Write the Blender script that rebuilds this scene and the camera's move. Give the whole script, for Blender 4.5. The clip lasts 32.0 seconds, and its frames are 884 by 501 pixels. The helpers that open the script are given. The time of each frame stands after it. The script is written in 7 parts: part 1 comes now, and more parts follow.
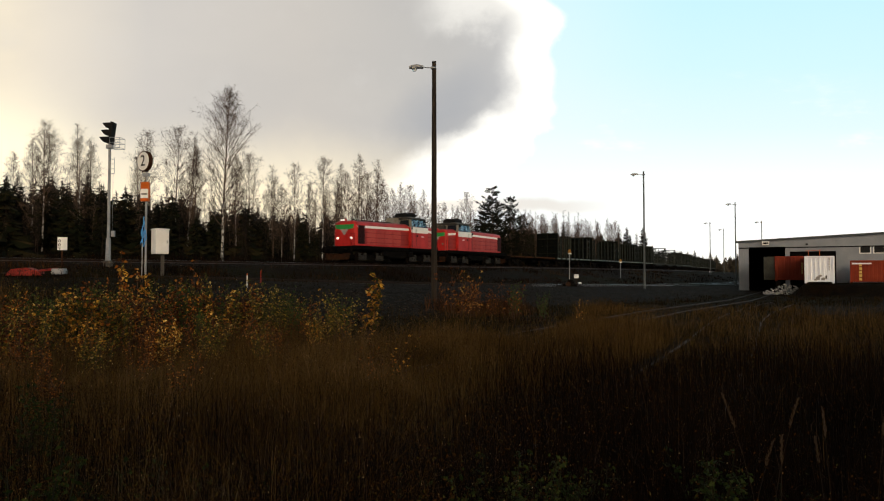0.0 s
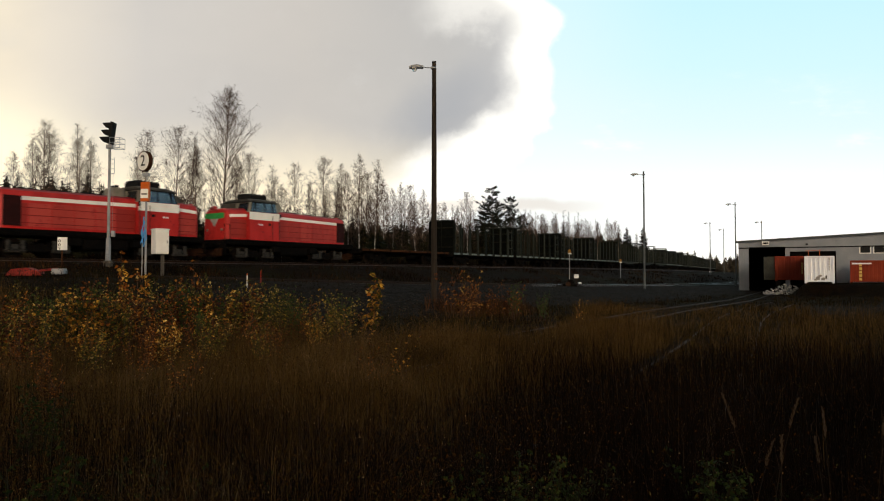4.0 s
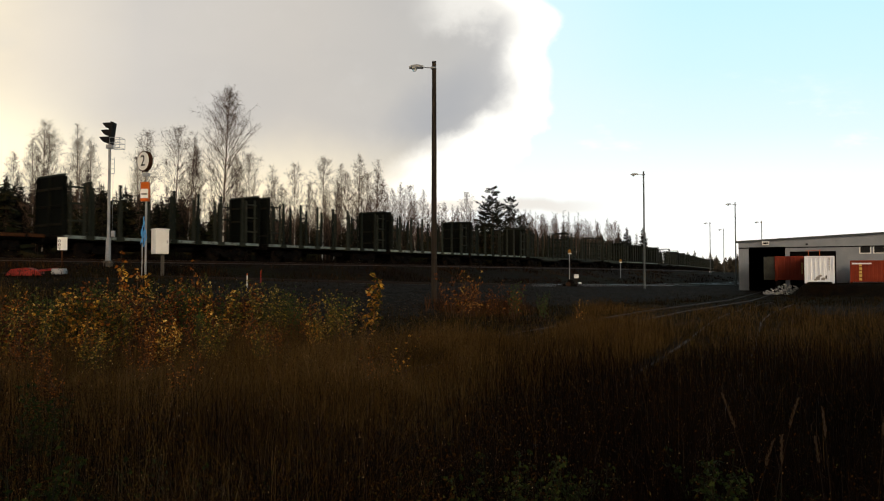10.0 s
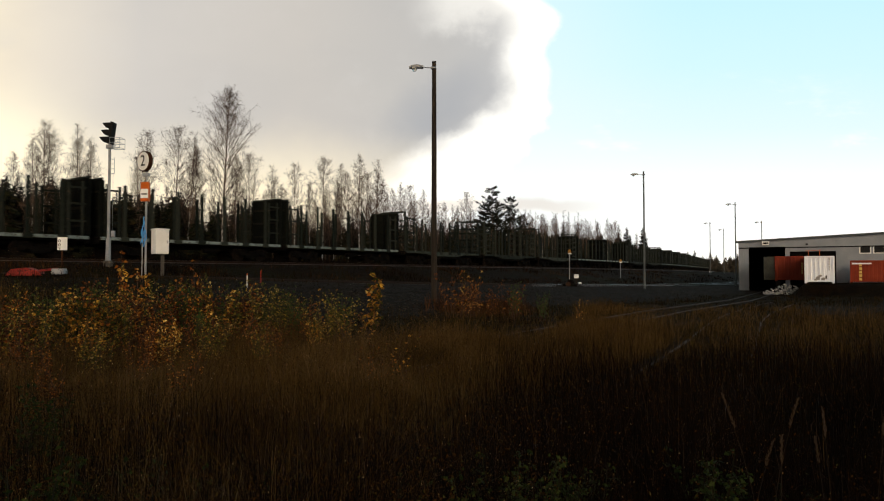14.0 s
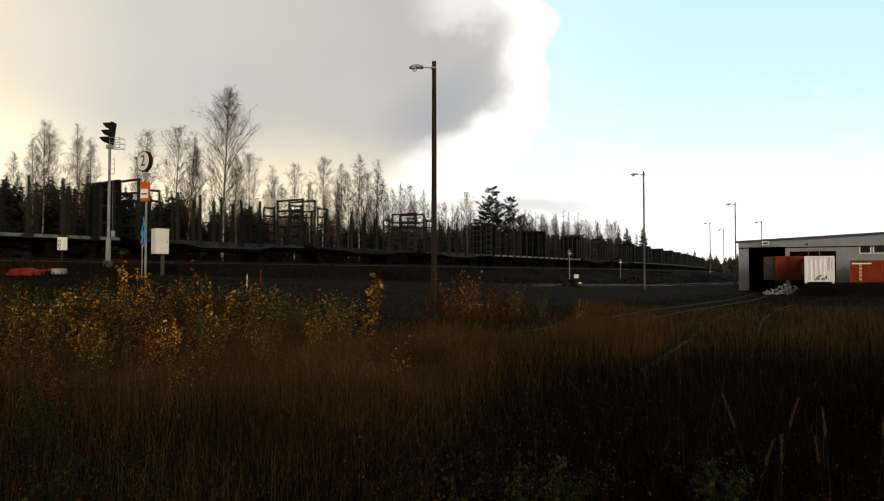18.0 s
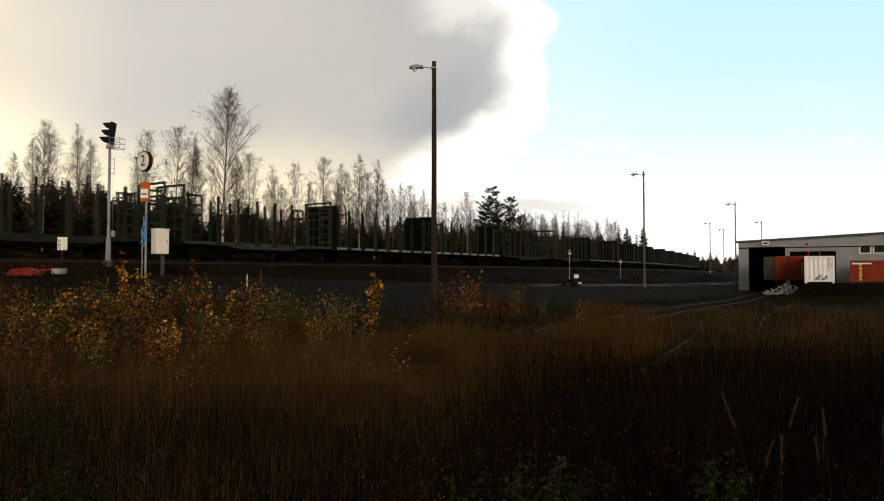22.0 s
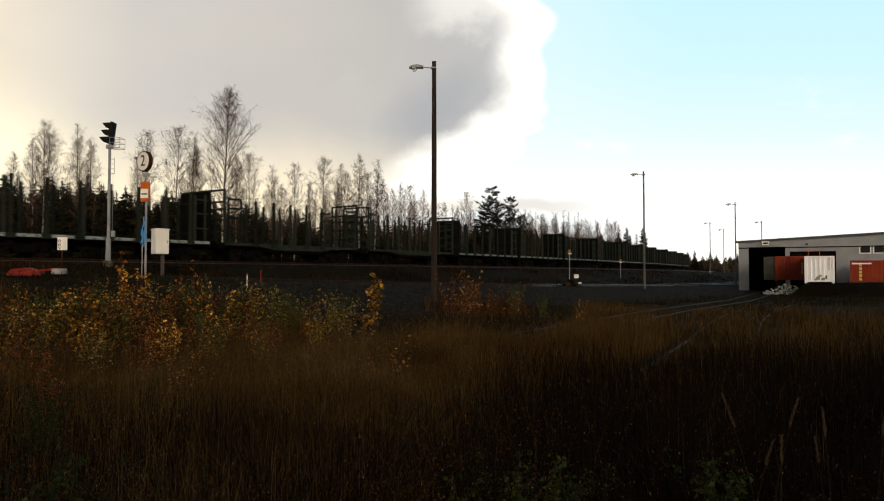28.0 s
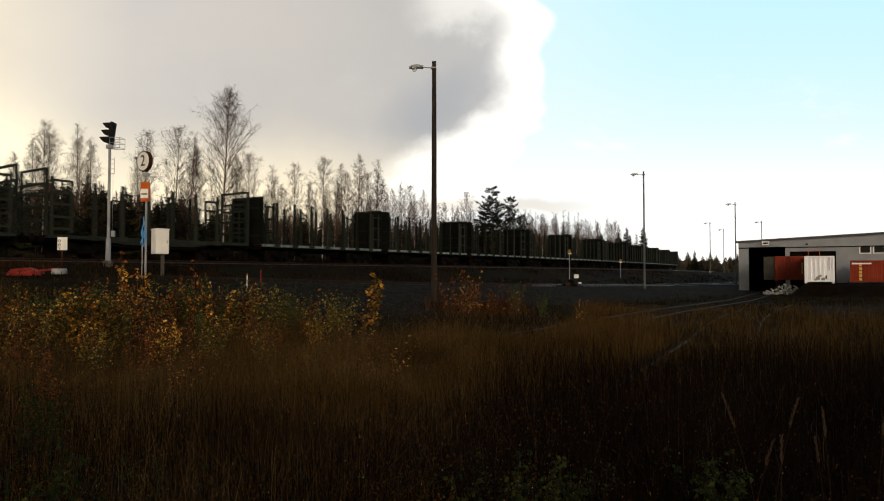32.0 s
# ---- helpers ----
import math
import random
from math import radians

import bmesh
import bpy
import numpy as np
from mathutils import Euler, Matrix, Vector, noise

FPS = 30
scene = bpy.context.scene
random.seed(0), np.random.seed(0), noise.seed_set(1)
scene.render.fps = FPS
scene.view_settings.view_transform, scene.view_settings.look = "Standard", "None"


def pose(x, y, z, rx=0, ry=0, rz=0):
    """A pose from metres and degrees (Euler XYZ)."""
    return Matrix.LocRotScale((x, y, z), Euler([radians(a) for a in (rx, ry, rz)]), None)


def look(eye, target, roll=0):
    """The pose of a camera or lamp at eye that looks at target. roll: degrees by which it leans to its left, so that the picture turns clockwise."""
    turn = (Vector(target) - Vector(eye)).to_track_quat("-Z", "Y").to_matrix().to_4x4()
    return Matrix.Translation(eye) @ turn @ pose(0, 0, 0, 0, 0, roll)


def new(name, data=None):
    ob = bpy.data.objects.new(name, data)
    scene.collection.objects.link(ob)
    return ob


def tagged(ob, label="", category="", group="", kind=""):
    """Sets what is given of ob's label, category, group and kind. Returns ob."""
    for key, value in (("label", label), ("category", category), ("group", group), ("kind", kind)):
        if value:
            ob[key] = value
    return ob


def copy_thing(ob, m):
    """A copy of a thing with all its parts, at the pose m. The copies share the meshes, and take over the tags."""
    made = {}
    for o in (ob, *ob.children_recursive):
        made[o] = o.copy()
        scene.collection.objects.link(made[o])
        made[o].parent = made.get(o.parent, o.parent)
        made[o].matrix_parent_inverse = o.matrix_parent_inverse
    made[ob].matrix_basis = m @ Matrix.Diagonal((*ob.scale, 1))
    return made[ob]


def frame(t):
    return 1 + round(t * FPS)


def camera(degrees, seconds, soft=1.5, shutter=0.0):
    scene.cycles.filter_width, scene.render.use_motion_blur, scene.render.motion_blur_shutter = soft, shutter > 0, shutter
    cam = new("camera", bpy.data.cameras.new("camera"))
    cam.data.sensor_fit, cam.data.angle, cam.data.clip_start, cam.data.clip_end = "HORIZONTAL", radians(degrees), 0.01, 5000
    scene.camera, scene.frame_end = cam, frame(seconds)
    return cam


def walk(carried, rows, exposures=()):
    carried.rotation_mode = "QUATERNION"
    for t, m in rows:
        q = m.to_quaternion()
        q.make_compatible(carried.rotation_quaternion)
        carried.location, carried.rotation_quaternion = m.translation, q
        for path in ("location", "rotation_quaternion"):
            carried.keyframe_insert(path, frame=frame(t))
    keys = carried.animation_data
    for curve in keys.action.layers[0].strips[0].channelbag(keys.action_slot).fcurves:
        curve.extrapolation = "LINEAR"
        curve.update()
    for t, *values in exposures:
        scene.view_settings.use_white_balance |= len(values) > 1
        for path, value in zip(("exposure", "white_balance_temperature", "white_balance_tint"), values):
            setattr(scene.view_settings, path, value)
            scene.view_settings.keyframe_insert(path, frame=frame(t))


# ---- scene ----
EYE = 1.65
CLIP = 32.0
cam = camera(65.02, CLIP, soft=1.15, shutter=0.7)
walk(cam, [(0.0, pose(0, 0, EYE, 91.86, 0, 0)), (CLIP, pose(0, 0, EYE, 91.86, 0, 0))])

# ---- light ----
scene.view_settings.exposure = 0.0
world = bpy.data.worlds.new("world")
scene.world = world
world.use_nodes = True
wn = world.node_tree.nodes
sky = wn.new("ShaderNodeTexSky")
sky.sky_type = 'NISHITA'
sky.sun_disc = False
sky.sun_elevation = radians(11)
sky.sun_rotation = radians(172)
sky.air_density, sky.dust_density, sky.ozone_density = 0.9, 4.0, 0.8
wn["Background"].inputs["Strength"].default_value = 0.095
haze = wn.new("ShaderNodeMix")          # evening haze warms the sky
haze.data_type, haze.blend_type = 'RGBA', 'MULTIPLY'
haze.inputs[0].default_value = 1.0
haze.inputs[7].default_value = (1.0, 0.92, 0.85, 1.0)
world.node_tree.links.new(sky.outputs[0], haze.inputs[6])
world.node_tree.links.new(haze.outputs[2], wn["Background"].inputs["Color"])

sun = new("sun", bpy.data.lights.new("sun", 'SUN'))
sun.data.energy, sun.data.angle, sun.data.color = 0.82, radians(20), (1.0, 0.965, 0.92)
SUN_AZ, SUN_EL = radians(172), radians(11)
sun.matrix_world = look((60 * math.sin(SUN_AZ), 60 * math.cos(SUN_AZ), 60 * math.tan(SUN_EL)), (0, 0, 0))


# ---- materials ----
def rgba(c):
    return (c[0], c[1], c[2], 1.0)


class Nodes:
    """Short hand for node trees."""

    def __init__(self, tree):
        self.t = tree

    def add(self, kind, **kw):
        n = self.t.nodes.new(kind)
        for k, v in kw.items():
            if k == "op":
                n.operation = v
            elif k == "blend":
                n.data_type, n.blend_type = 'RGBA', v
        return n

    def link(self, a, b):
        self.t.links.new(a, b)

    def put(self, sock, v):
        if hasattr(v, "is_output"):
            self.t.links.new(v, sock)
        else:
            sock.default_value = v

    def math(self, op, a, b=0.0, c=0.0, clamp=False):
        n = self.add("ShaderNodeMath", op=op)
        n.use_clamp = clamp
        self.put(n.inputs[0], a)
        self.put(n.inputs[1], b)
        self.put(n.inputs[2], c)
        return n.outputs[0]

    def step(self, v, lo, hi):
        n = self.add("ShaderNodeMapRange")
        n.interpolation_type = 'SMOOTHSTEP'
        self.put(n.inputs[0], v)
        n.inputs[1].default_value, n.inputs[2].default_value = lo, hi
        return n.outputs[0]

    def ramp(self, v, stops, smooth=False):
        n = self.add("ShaderNodeValToRGB")
        if smooth:
            n.color_ramp.interpolation = 'EASE'
        el = n.color_ramp.elements
        while len(el) < len(stops):
            el.new(0.5)
        for e, (p, c) in zip(el, stops):
            e.position, e.color = p, rgba(c)
        self.put(n.inputs[0], v)
        return n.outputs[0]

    def mix(self, f, a, b, blend='MIX'):
        n = self.add("ShaderNodeMix", blend=blend)
        self.put(n.inputs[0], f)
        self.put(n.inputs[6], a)
        self.put(n.inputs[7], b)
        return n.outputs[2]

    def noise(self, vec, scale, detail=4.0, rough=0.55, stretch=None):
        if stretch:
            m = self.add("ShaderNodeMapping")
            m.inputs["Scale"].default_value = stretch
            self.link(vec, m.inputs[0])
            vec = m.outputs[0]
        n = self.add("ShaderNodeTexNoise")
        n.inputs["Scale"].default_value = scale
        n.inputs["Detail"].default_value = detail
        n.inputs["Roughness"].default_value = rough
        self.link(vec, n.inputs["Vector"])
        return n.outputs["Fac"]


def surface(name, a, b, rough=0.7, metal=0.0, scale=6.0, fine=60.0, bump=0.15, stretch=None, wear=None, island=0.0, each=0.0, dist=0.02,
            translucent=0.0, shine=0.12):
    """A two-scale surface: colours a and b mixed by stains, grain and relief; wear is (colour, amount)."""
    m = bpy.data.materials.new(name)
    m.use_nodes = True
    g = Nodes(m.node_tree)
    out = m.node_tree.nodes["Principled BSDF"]
    tc = g.add("ShaderNodeTexCoord").outputs["Object"]
    big = g.noise(tc, scale, 5, 0.6, stretch)
    small = g.noise(tc, fine, 3, 0.6, stretch)
    f = g.math('ADD', g.math('MULTIPLY', big, 0.7), g.math('MULTIPLY', small, 0.3))
    if island:
        ri = g.add("ShaderNodeNewGeometry").outputs["Random Per Island"]
        f = g.math('ADD', g.math('MULTIPLY', f, 1 - island), g.math('MULTIPLY', ri, island))
    if each:
        ro = g.add("ShaderNodeObjectInfo").outputs["Random"]
        f = g.math('ADD', g.math('MULTIPLY', f, 1 - each), g.math('MULTIPLY', ro, each))
    col = g.mix(g.step(f, 0.3, 0.7), rgba(a), rgba(b))
    if wear:
        wn2 = g.noise(tc, scale * 2.3, 8, 0.7)
        col = g.mix(g.step(wn2, 0.72 - wear[1] * 0.3, 0.8 - wear[1] * 0.25), col, rgba(wear[0]))
    g.link(col, out.inputs["Base Color"])
    r = g.math('ADD', rough - 0.08, g.math('MULTIPLY', small, 0.16))
    g.link(r, out.inputs["Roughness"])
    out.inputs["Metallic"].default_value = metal
    out.inputs["Specular IOR Level"].default_value = shine
    if bump:
        bn = g.add("ShaderNodeBump")
        bn.inputs["Strength"].default_value = bump
        bn.inputs["Distance"].default_value = dist
        g.link(f, bn.inputs["Height"])
        g.link(bn.outputs[0], out.inputs["Normal"])
    if translucent:
        tr = g.add("ShaderNodeBsdfTranslucent")
        g.link(col, tr.inputs["Color"])
        mx = g.add("ShaderNodeMixShader")
        mx.inputs[0].default_value = translucent
        g.link(out.outputs[0], mx.inputs[1])
        g.link(tr.outputs[0], mx.inputs[2])
        g.link(mx.outputs[0], m.node_tree.nodes["Material Output"].inputs[0])
    return m


def many(name, stops, rough=0.8, translucent=0.0, scale=0.25, spread=0.6, each=0.25):
    """Leaves and blades: a colour for each island, drifting over the field."""
    m = bpy.data.materials.new(name)
    m.use_nodes = True
    g = Nodes(m.node_tree)
    out = m.node_tree.nodes["Principled BSDF"]
    tc = g.add("ShaderNodeTexCoord").outputs["Object"]
    ri = g.add("ShaderNodeNewGeometry").outputs["Random Per Island"]
    big = g.step(g.noise(tc, scale, 4, 0.6), 0.25, 0.75)
    f = g.math('ADD', g.math('MULTIPLY', ri, spread), g.math('MULTIPLY', big, 1 - spread))
    ro = g.add("ShaderNodeObjectInfo").outputs["Random"]
    f = g.math('ADD', f, g.math('MULTIPLY', g.math('SUBTRACT', ro, 0.5), each), clamp=True)
    col = g.ramp(f, stops)
    g.link(col, out.inputs["Base Color"])
    out.inputs["Roughness"].default_value = rough
    out.inputs["Specular IOR Level"].default_value = 0.04
    if translucent:
        tr = g.add("ShaderNodeBsdfTranslucent")
        g.link(col, tr.inputs["Color"])
        mx = g.add("ShaderNodeMixShader")
        mx.inputs[0].default_value = translucent
        g.link(out.outputs[0], mx.inputs[1])
        g.link(tr.outputs[0], mx.inputs[2])
        g.link(mx.outputs[0], m.node_tree.nodes["Material Output"].inputs[0])
    return m


def glow(name, colour, strength):
    m = bpy.data.materials.new(name)
    m.use_nodes = True
    b = m.node_tree.nodes["Principled BSDF"]
    b.inputs["Base Color"].default_value = rgba(colour)
    b.inputs["Emission Color"].default_value = rgba(colour)
    b.inputs["Emission Strength"].default_value = strength
    return m


def pane_glass(name, tint=(0.36, 0.56, 0.68), clear=0.75):
    m = bpy.data.materials.new(name)
    m.use_nodes = True
    b = m.node_tree.nodes["Principled BSDF"]
    b.inputs["Base Color"].default_value = rgba(tint)
    b.inputs["Roughness"].default_value = 0.05
    b.inputs["Transmission Weight"].default_value = clear
    b.inputs["IOR"].default_value = 1.5
    return m


M_RED = surface("red_paint", (0.31, 0.012, 0.01), (0.47, 0.026, 0.022), 0.45, 0, 1.6, 14, 0.05, stretch=(1, 1, 0.35), wear=((0.2, 0.01, 0.012), 0.55), shine=0.2)
# less saturated red for the hood doors
M_REDPALE = surface("pale_red_paint", (0.27, 0.025, 0.019), (0.41, 0.056, 0.043), 0.5, 0, 1.3, 14, 0.05, stretch=(1, 1, 0.3), wear=((0.26, 0.02, 0.018), 0.55), each=0.35, shine=0.2)
M_HOODTOP = surface("sooty_red_roof_paint", (0.13, 0.004, 0.007), (0.3, 0.01, 0.016), 0.55, 0, 1.4, 20, 0.05, shine=0.1)
M_MAROON = surface("maroon_grille_paint", (0.012, 0.0025, 0.0025), (0.03, 0.005, 0.005), 0.7, 0, 3, 40, 0.1)
M_BOGIE = surface("dusty_running_gear", (0.012, 0.012, 0.011), (0.042, 0.041, 0.038), 0.8, 0, 5, 40, 0.2, wear=((0.012, 0.01, 0.008), 0.5))
M_REDDARK = surface("dark_red_seam_paint", (0.12, 0.008, 0.008), (0.24, 0.014, 0.014), 0.6, 0, 2, 30, 0.05)
M_WHITE = surface("white_paint", (0.74, 0.74, 0.7), (0.86, 0.86, 0.83), 0.5, 0, 1.5, 40, 0.05, wear=((0.35, 0.32, 0.28), 0.2))
M_GREEN = surface("green_paint", (0.02, 0.2, 0.045), (0.04, 0.3, 0.07), 0.45, 0, 2, 40, 0.05)
M_ROOF = surface("sooty_roof_paint", (0.022, 0.021, 0.018), (0.07, 0.066, 0.055), 0.7, 0, 2, 40, 0.1)
M_CABGREY = surface("cab_grey_paint", (0.13, 0.125, 0.1), (0.22, 0.21, 0.175), 0.55, 0, 2, 40, 0.06, wear=((0.05, 0.045, 0.04), 0.3))
# blacker than painted steel: the shade below the decks is in this colour
M_FRAME = surface("dark_underframe", (0.002, 0.0018, 0.0016), (0.006, 0.0052, 0.0045), 0.8, 0, 3, 50, 0.2, shine=0.02)
M_ORANGE = surface("orange_paint", (0.42, 0.075, 0.008), (0.52, 0.12, 0.015), 0.5, 0, 3, 40, 0.06, wear=((0.1, 0.05, 0.02), 0.4))
M_BLACK = surface("black_paint", (0.008, 0.008, 0.008), (0.018, 0.018, 0.018), 0.6, 0, 3, 50, 0.08, shine=0.02)
M_RUST = surface("rusty_steel", (0.025, 0.011, 0.006), (0.055, 0.025, 0.012), 0.85, 0, 5, 80, 0.2, shine=0.02)
M_GALV = surface("galvanised_steel", (0.2, 0.21, 0.215), (0.31, 0.32, 0.33), 0.55, 0.1, 3, 60, 0.06)
M_POLE = surface("weathered_grey_pole", (0.06, 0.065, 0.065), (0.12, 0.13, 0.13), 0.7, 0.0, 3, 60, 0.08)
M_STAKE = surface("stake_green_steel", (0.009, 0.0115, 0.009), (0.024, 0.027, 0.021), 0.6, 0.0, 3, 50, 0.1, wear=((0.09, 0.05, 0.03), 0.4), each=0.4, shine=0.02)
M_BULK = surface("bulkhead_dark_steel", (0.0025, 0.003, 0.0025), (0.007, 0.0078, 0.006), 0.75, 0.0, 1.5, 40, 0.12, wear=((0.02, 0.012, 0.008), 0.35), each=0.3, shine=0.02)
M_BEAM = surface("bulkhead_beam_paint", (0.004, 0.0045, 0.0035), (0.013, 0.0125, 0.0095), 0.75, 0.0, 1.2, 40, 0.12, wear=((0.025, 0.015, 0.009), 0.5), each=0.5, shine=0.02)
M_SILLDARK = surface("sill_dark_green", (0.014, 0.019, 0.016), (0.045, 0.058, 0.05), 0.6, 0.0, 2.5, 50, 0.1, wear=((0.02, 0.018, 0.015), 0.75), each=0.35, shine=0.02)
M_SILL = surface("sill_grey_green", (0.13, 0.165, 0.158), (0.26, 0.31, 0.3), 0.6, 0.0, 2.5, 50, 0.1, wear=((0.05, 0.045, 0.04), 0.75), each=0.35)
M_DECK = surface("deck_boards", (0.01, 0.008, 0.006), (0.025, 0.02, 0.015), 0.85, 0, 3, 40, 0.2, shine=0.02)
# blue tint stands for the sky reflected in and seen through the panes
M_GLASS = pane_glass("window_glass", (0.3, 0.52, 0.72))
M_DARKGLASS = surface("dark_window_glass", (0.008, 0.009, 0.011), (0.014, 0.015, 0.018), 0.25, 0, 1, 20, 0.0, shine=0.25)
M_DIRTY = surface("dirty_orange_paint", (0.009, 0.0042, 0.0025), (0.045, 0.016, 0.005), 0.7, 0, 4, 40, 0.1, wear=((0.02, 0.012, 0.008), 0.7))
M_PALE = surface("pale_broken_concrete", (0.3, 0.29, 0.27), (0.62, 0.6, 0.57), 0.9, 0, 2.5, 50, 0.3, each=0.4)
M_LAMP = glow("headlamp_glow", (1.0, 0.93, 0.82), 1.4)
M_TIMBER = surface("weathered_pole_wood", (0.013, 0.01, 0.0075), (0.034, 0.027, 0.02), 0.85, 0, 8, 60, 0.3, stretch=(1, 1, 0.06))
M_FOOT = surface("dirty_concrete_foot", (0.05, 0.045, 0.038), (0.1, 0.092, 0.08), 0.9, 0, 3, 50, 0.2)
M_CONC = surface("concrete", (0.22, 0.21, 0.2), (0.34, 0.33, 0.31), 0.9, 0, 3, 70, 0.2)
M_SIGNRED = surface("sign_red_paint", (0.45, 0.03, 0.02), (0.55, 0.05, 0.03), 0.5, 0, 3, 40, 0.04)
M_CLAD = surface("grey_sheet_cladding", (0.2, 0.222, 0.25), (0.26, 0.285, 0.315), 0.5, 0.0, 0.7, 30, 0.05)
M_BLUE = surface("blue_plastic_strip", (0.05, 0.2, 0.5), (0.1, 0.35, 0.7), 0.5, 0, 6, 50, 0.1, translucent=0.3)
M_BARK = surface("birch_bark", (0.3, 0.28, 0.25), (0.55, 0.53, 0.49), 0.8, 0, 2.0, 12, 0.2, stretch=(1, 1, 3.0), wear=((0.03, 0.025, 0.02), 0.95))
M_TWIG = surface("birch_twigs", (0.036, 0.023, 0.016), (0.115, 0.076, 0.052), 0.85, 0, 2, 20, 0.0, island=0.5)
# darker copy of the birch twigs: the forest edge's shade is in the colour
M_THICKET = surface("shaded_thicket_twigs", (0.006, 0.004, 0.003), (0.02, 0.013, 0.009), 0.85, 0, 2, 20, 0.0, island=0.5)
M_TRUNK = surface("conifer_bark", (0.035, 0.024, 0.018), (0.08, 0.05, 0.035), 0.9, 0, 4, 30, 0.4, stretch=(1, 1, 0.2))
M_NEEDLE = many("conifer_needles", [(0.0, (0.003, 0.0045, 0.002)), (0.5, (0.008, 0.0095, 0.004)), (0.8, (0.016, 0.014, 0.006)), (1.0, (0.03, 0.022, 0.009))], 0.8)
M_GRASS = many("dry_grass_blades", [(0.0, (0.012, 0.0062, 0.0018)), (0.35, (0.036, 0.019, 0.005)), (0.6, (0.08, 0.045, 0.0125)),
                                    (0.85, (0.13, 0.08, 0.028)), (1.0, (0.24, 0.18, 0.1))], 0.9, 0.2, 0.7, 0.5, 0.0)
# dark stops as on the land: backlit dimness is put into the colour
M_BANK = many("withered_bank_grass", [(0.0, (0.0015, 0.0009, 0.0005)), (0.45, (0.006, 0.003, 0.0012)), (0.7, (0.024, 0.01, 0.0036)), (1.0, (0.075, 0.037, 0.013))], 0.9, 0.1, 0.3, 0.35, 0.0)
# near-black stops: shade between dense plants is in the stalk colour
M_STALK = many("shaded_dead_stalks", [(0.0, (0.002, 0.0012, 0.0007)), (0.6, (0.006, 0.003, 0.0014)), (1.0, (0.02, 0.01, 0.0045))], 0.9, 0.1, each=0.0)
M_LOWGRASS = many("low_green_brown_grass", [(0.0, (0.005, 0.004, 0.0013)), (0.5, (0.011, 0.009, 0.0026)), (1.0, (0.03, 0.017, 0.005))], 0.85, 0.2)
M_LEAF = many("yellow_leaves", [(0.0, (0.014, 0.014, 0.004)), (0.3, (0.05, 0.045, 0.009)), (0.45, (0.12, 0.07, 0.011)), (0.58, (0.36, 0.16, 0.018)), (0.7, (0.2, 0.055, 0.01)),
                                (0.82, (0.7, 0.38, 0.045)), (1.0, (0.85, 0.64, 0.22))], 0.6, 0.4, 1.6, 0.85, 0.25)
M_RUSTLEAF = many("rust_red_leaves", [(0.0, (0.008, 0.004, 0.002)), (0.35, (0.035, 0.013, 0.004)), (0.6, (0.1, 0.032, 0.007)), (0.78, (0.25, 0.075, 0.012)), (0.92, (0.5, 0.21, 0.03)),
                                      (1.0, (0.65, 0.42, 0.13))], 0.6, 0.35, 1.6, 0.85, 0.2)
M_MIXLEAF = many("green_and_yellow_leaves", [(0.0, (0.01, 0.013, 0.004)), (0.35, (0.03, 0.038, 0.009)), (0.6, (0.075, 0.08, 0.016)), (0.76, (0.2, 0.15, 0.022)), (0.9, (0.42, 0.25, 0.032)),
                                             (1.0, (0.6, 0.48, 0.2))], 0.6, 0.35, 1.6, 0.85, 0.2)
M_GREENLEAF = many("green_leaves", [(0.0, (0.012, 0.02, 0.005)), (0.5, (0.035, 0.06, 0.014)), (1.0, (0.1, 0.125, 0.03))], 0.6, 0.3, 1.0)
M_STEM = surface("shrub_stems", (0.04, 0.022, 0.015), (0.09, 0.05, 0.03), 0.85, 0, 6, 40, 0.0)
M_PLUME = many("pale_grass_plumes", [(0.0, (0.04, 0.023, 0.013)), (1.0, (0.125, 0.085, 0.055))], 0.8, 0.3, 2.0)


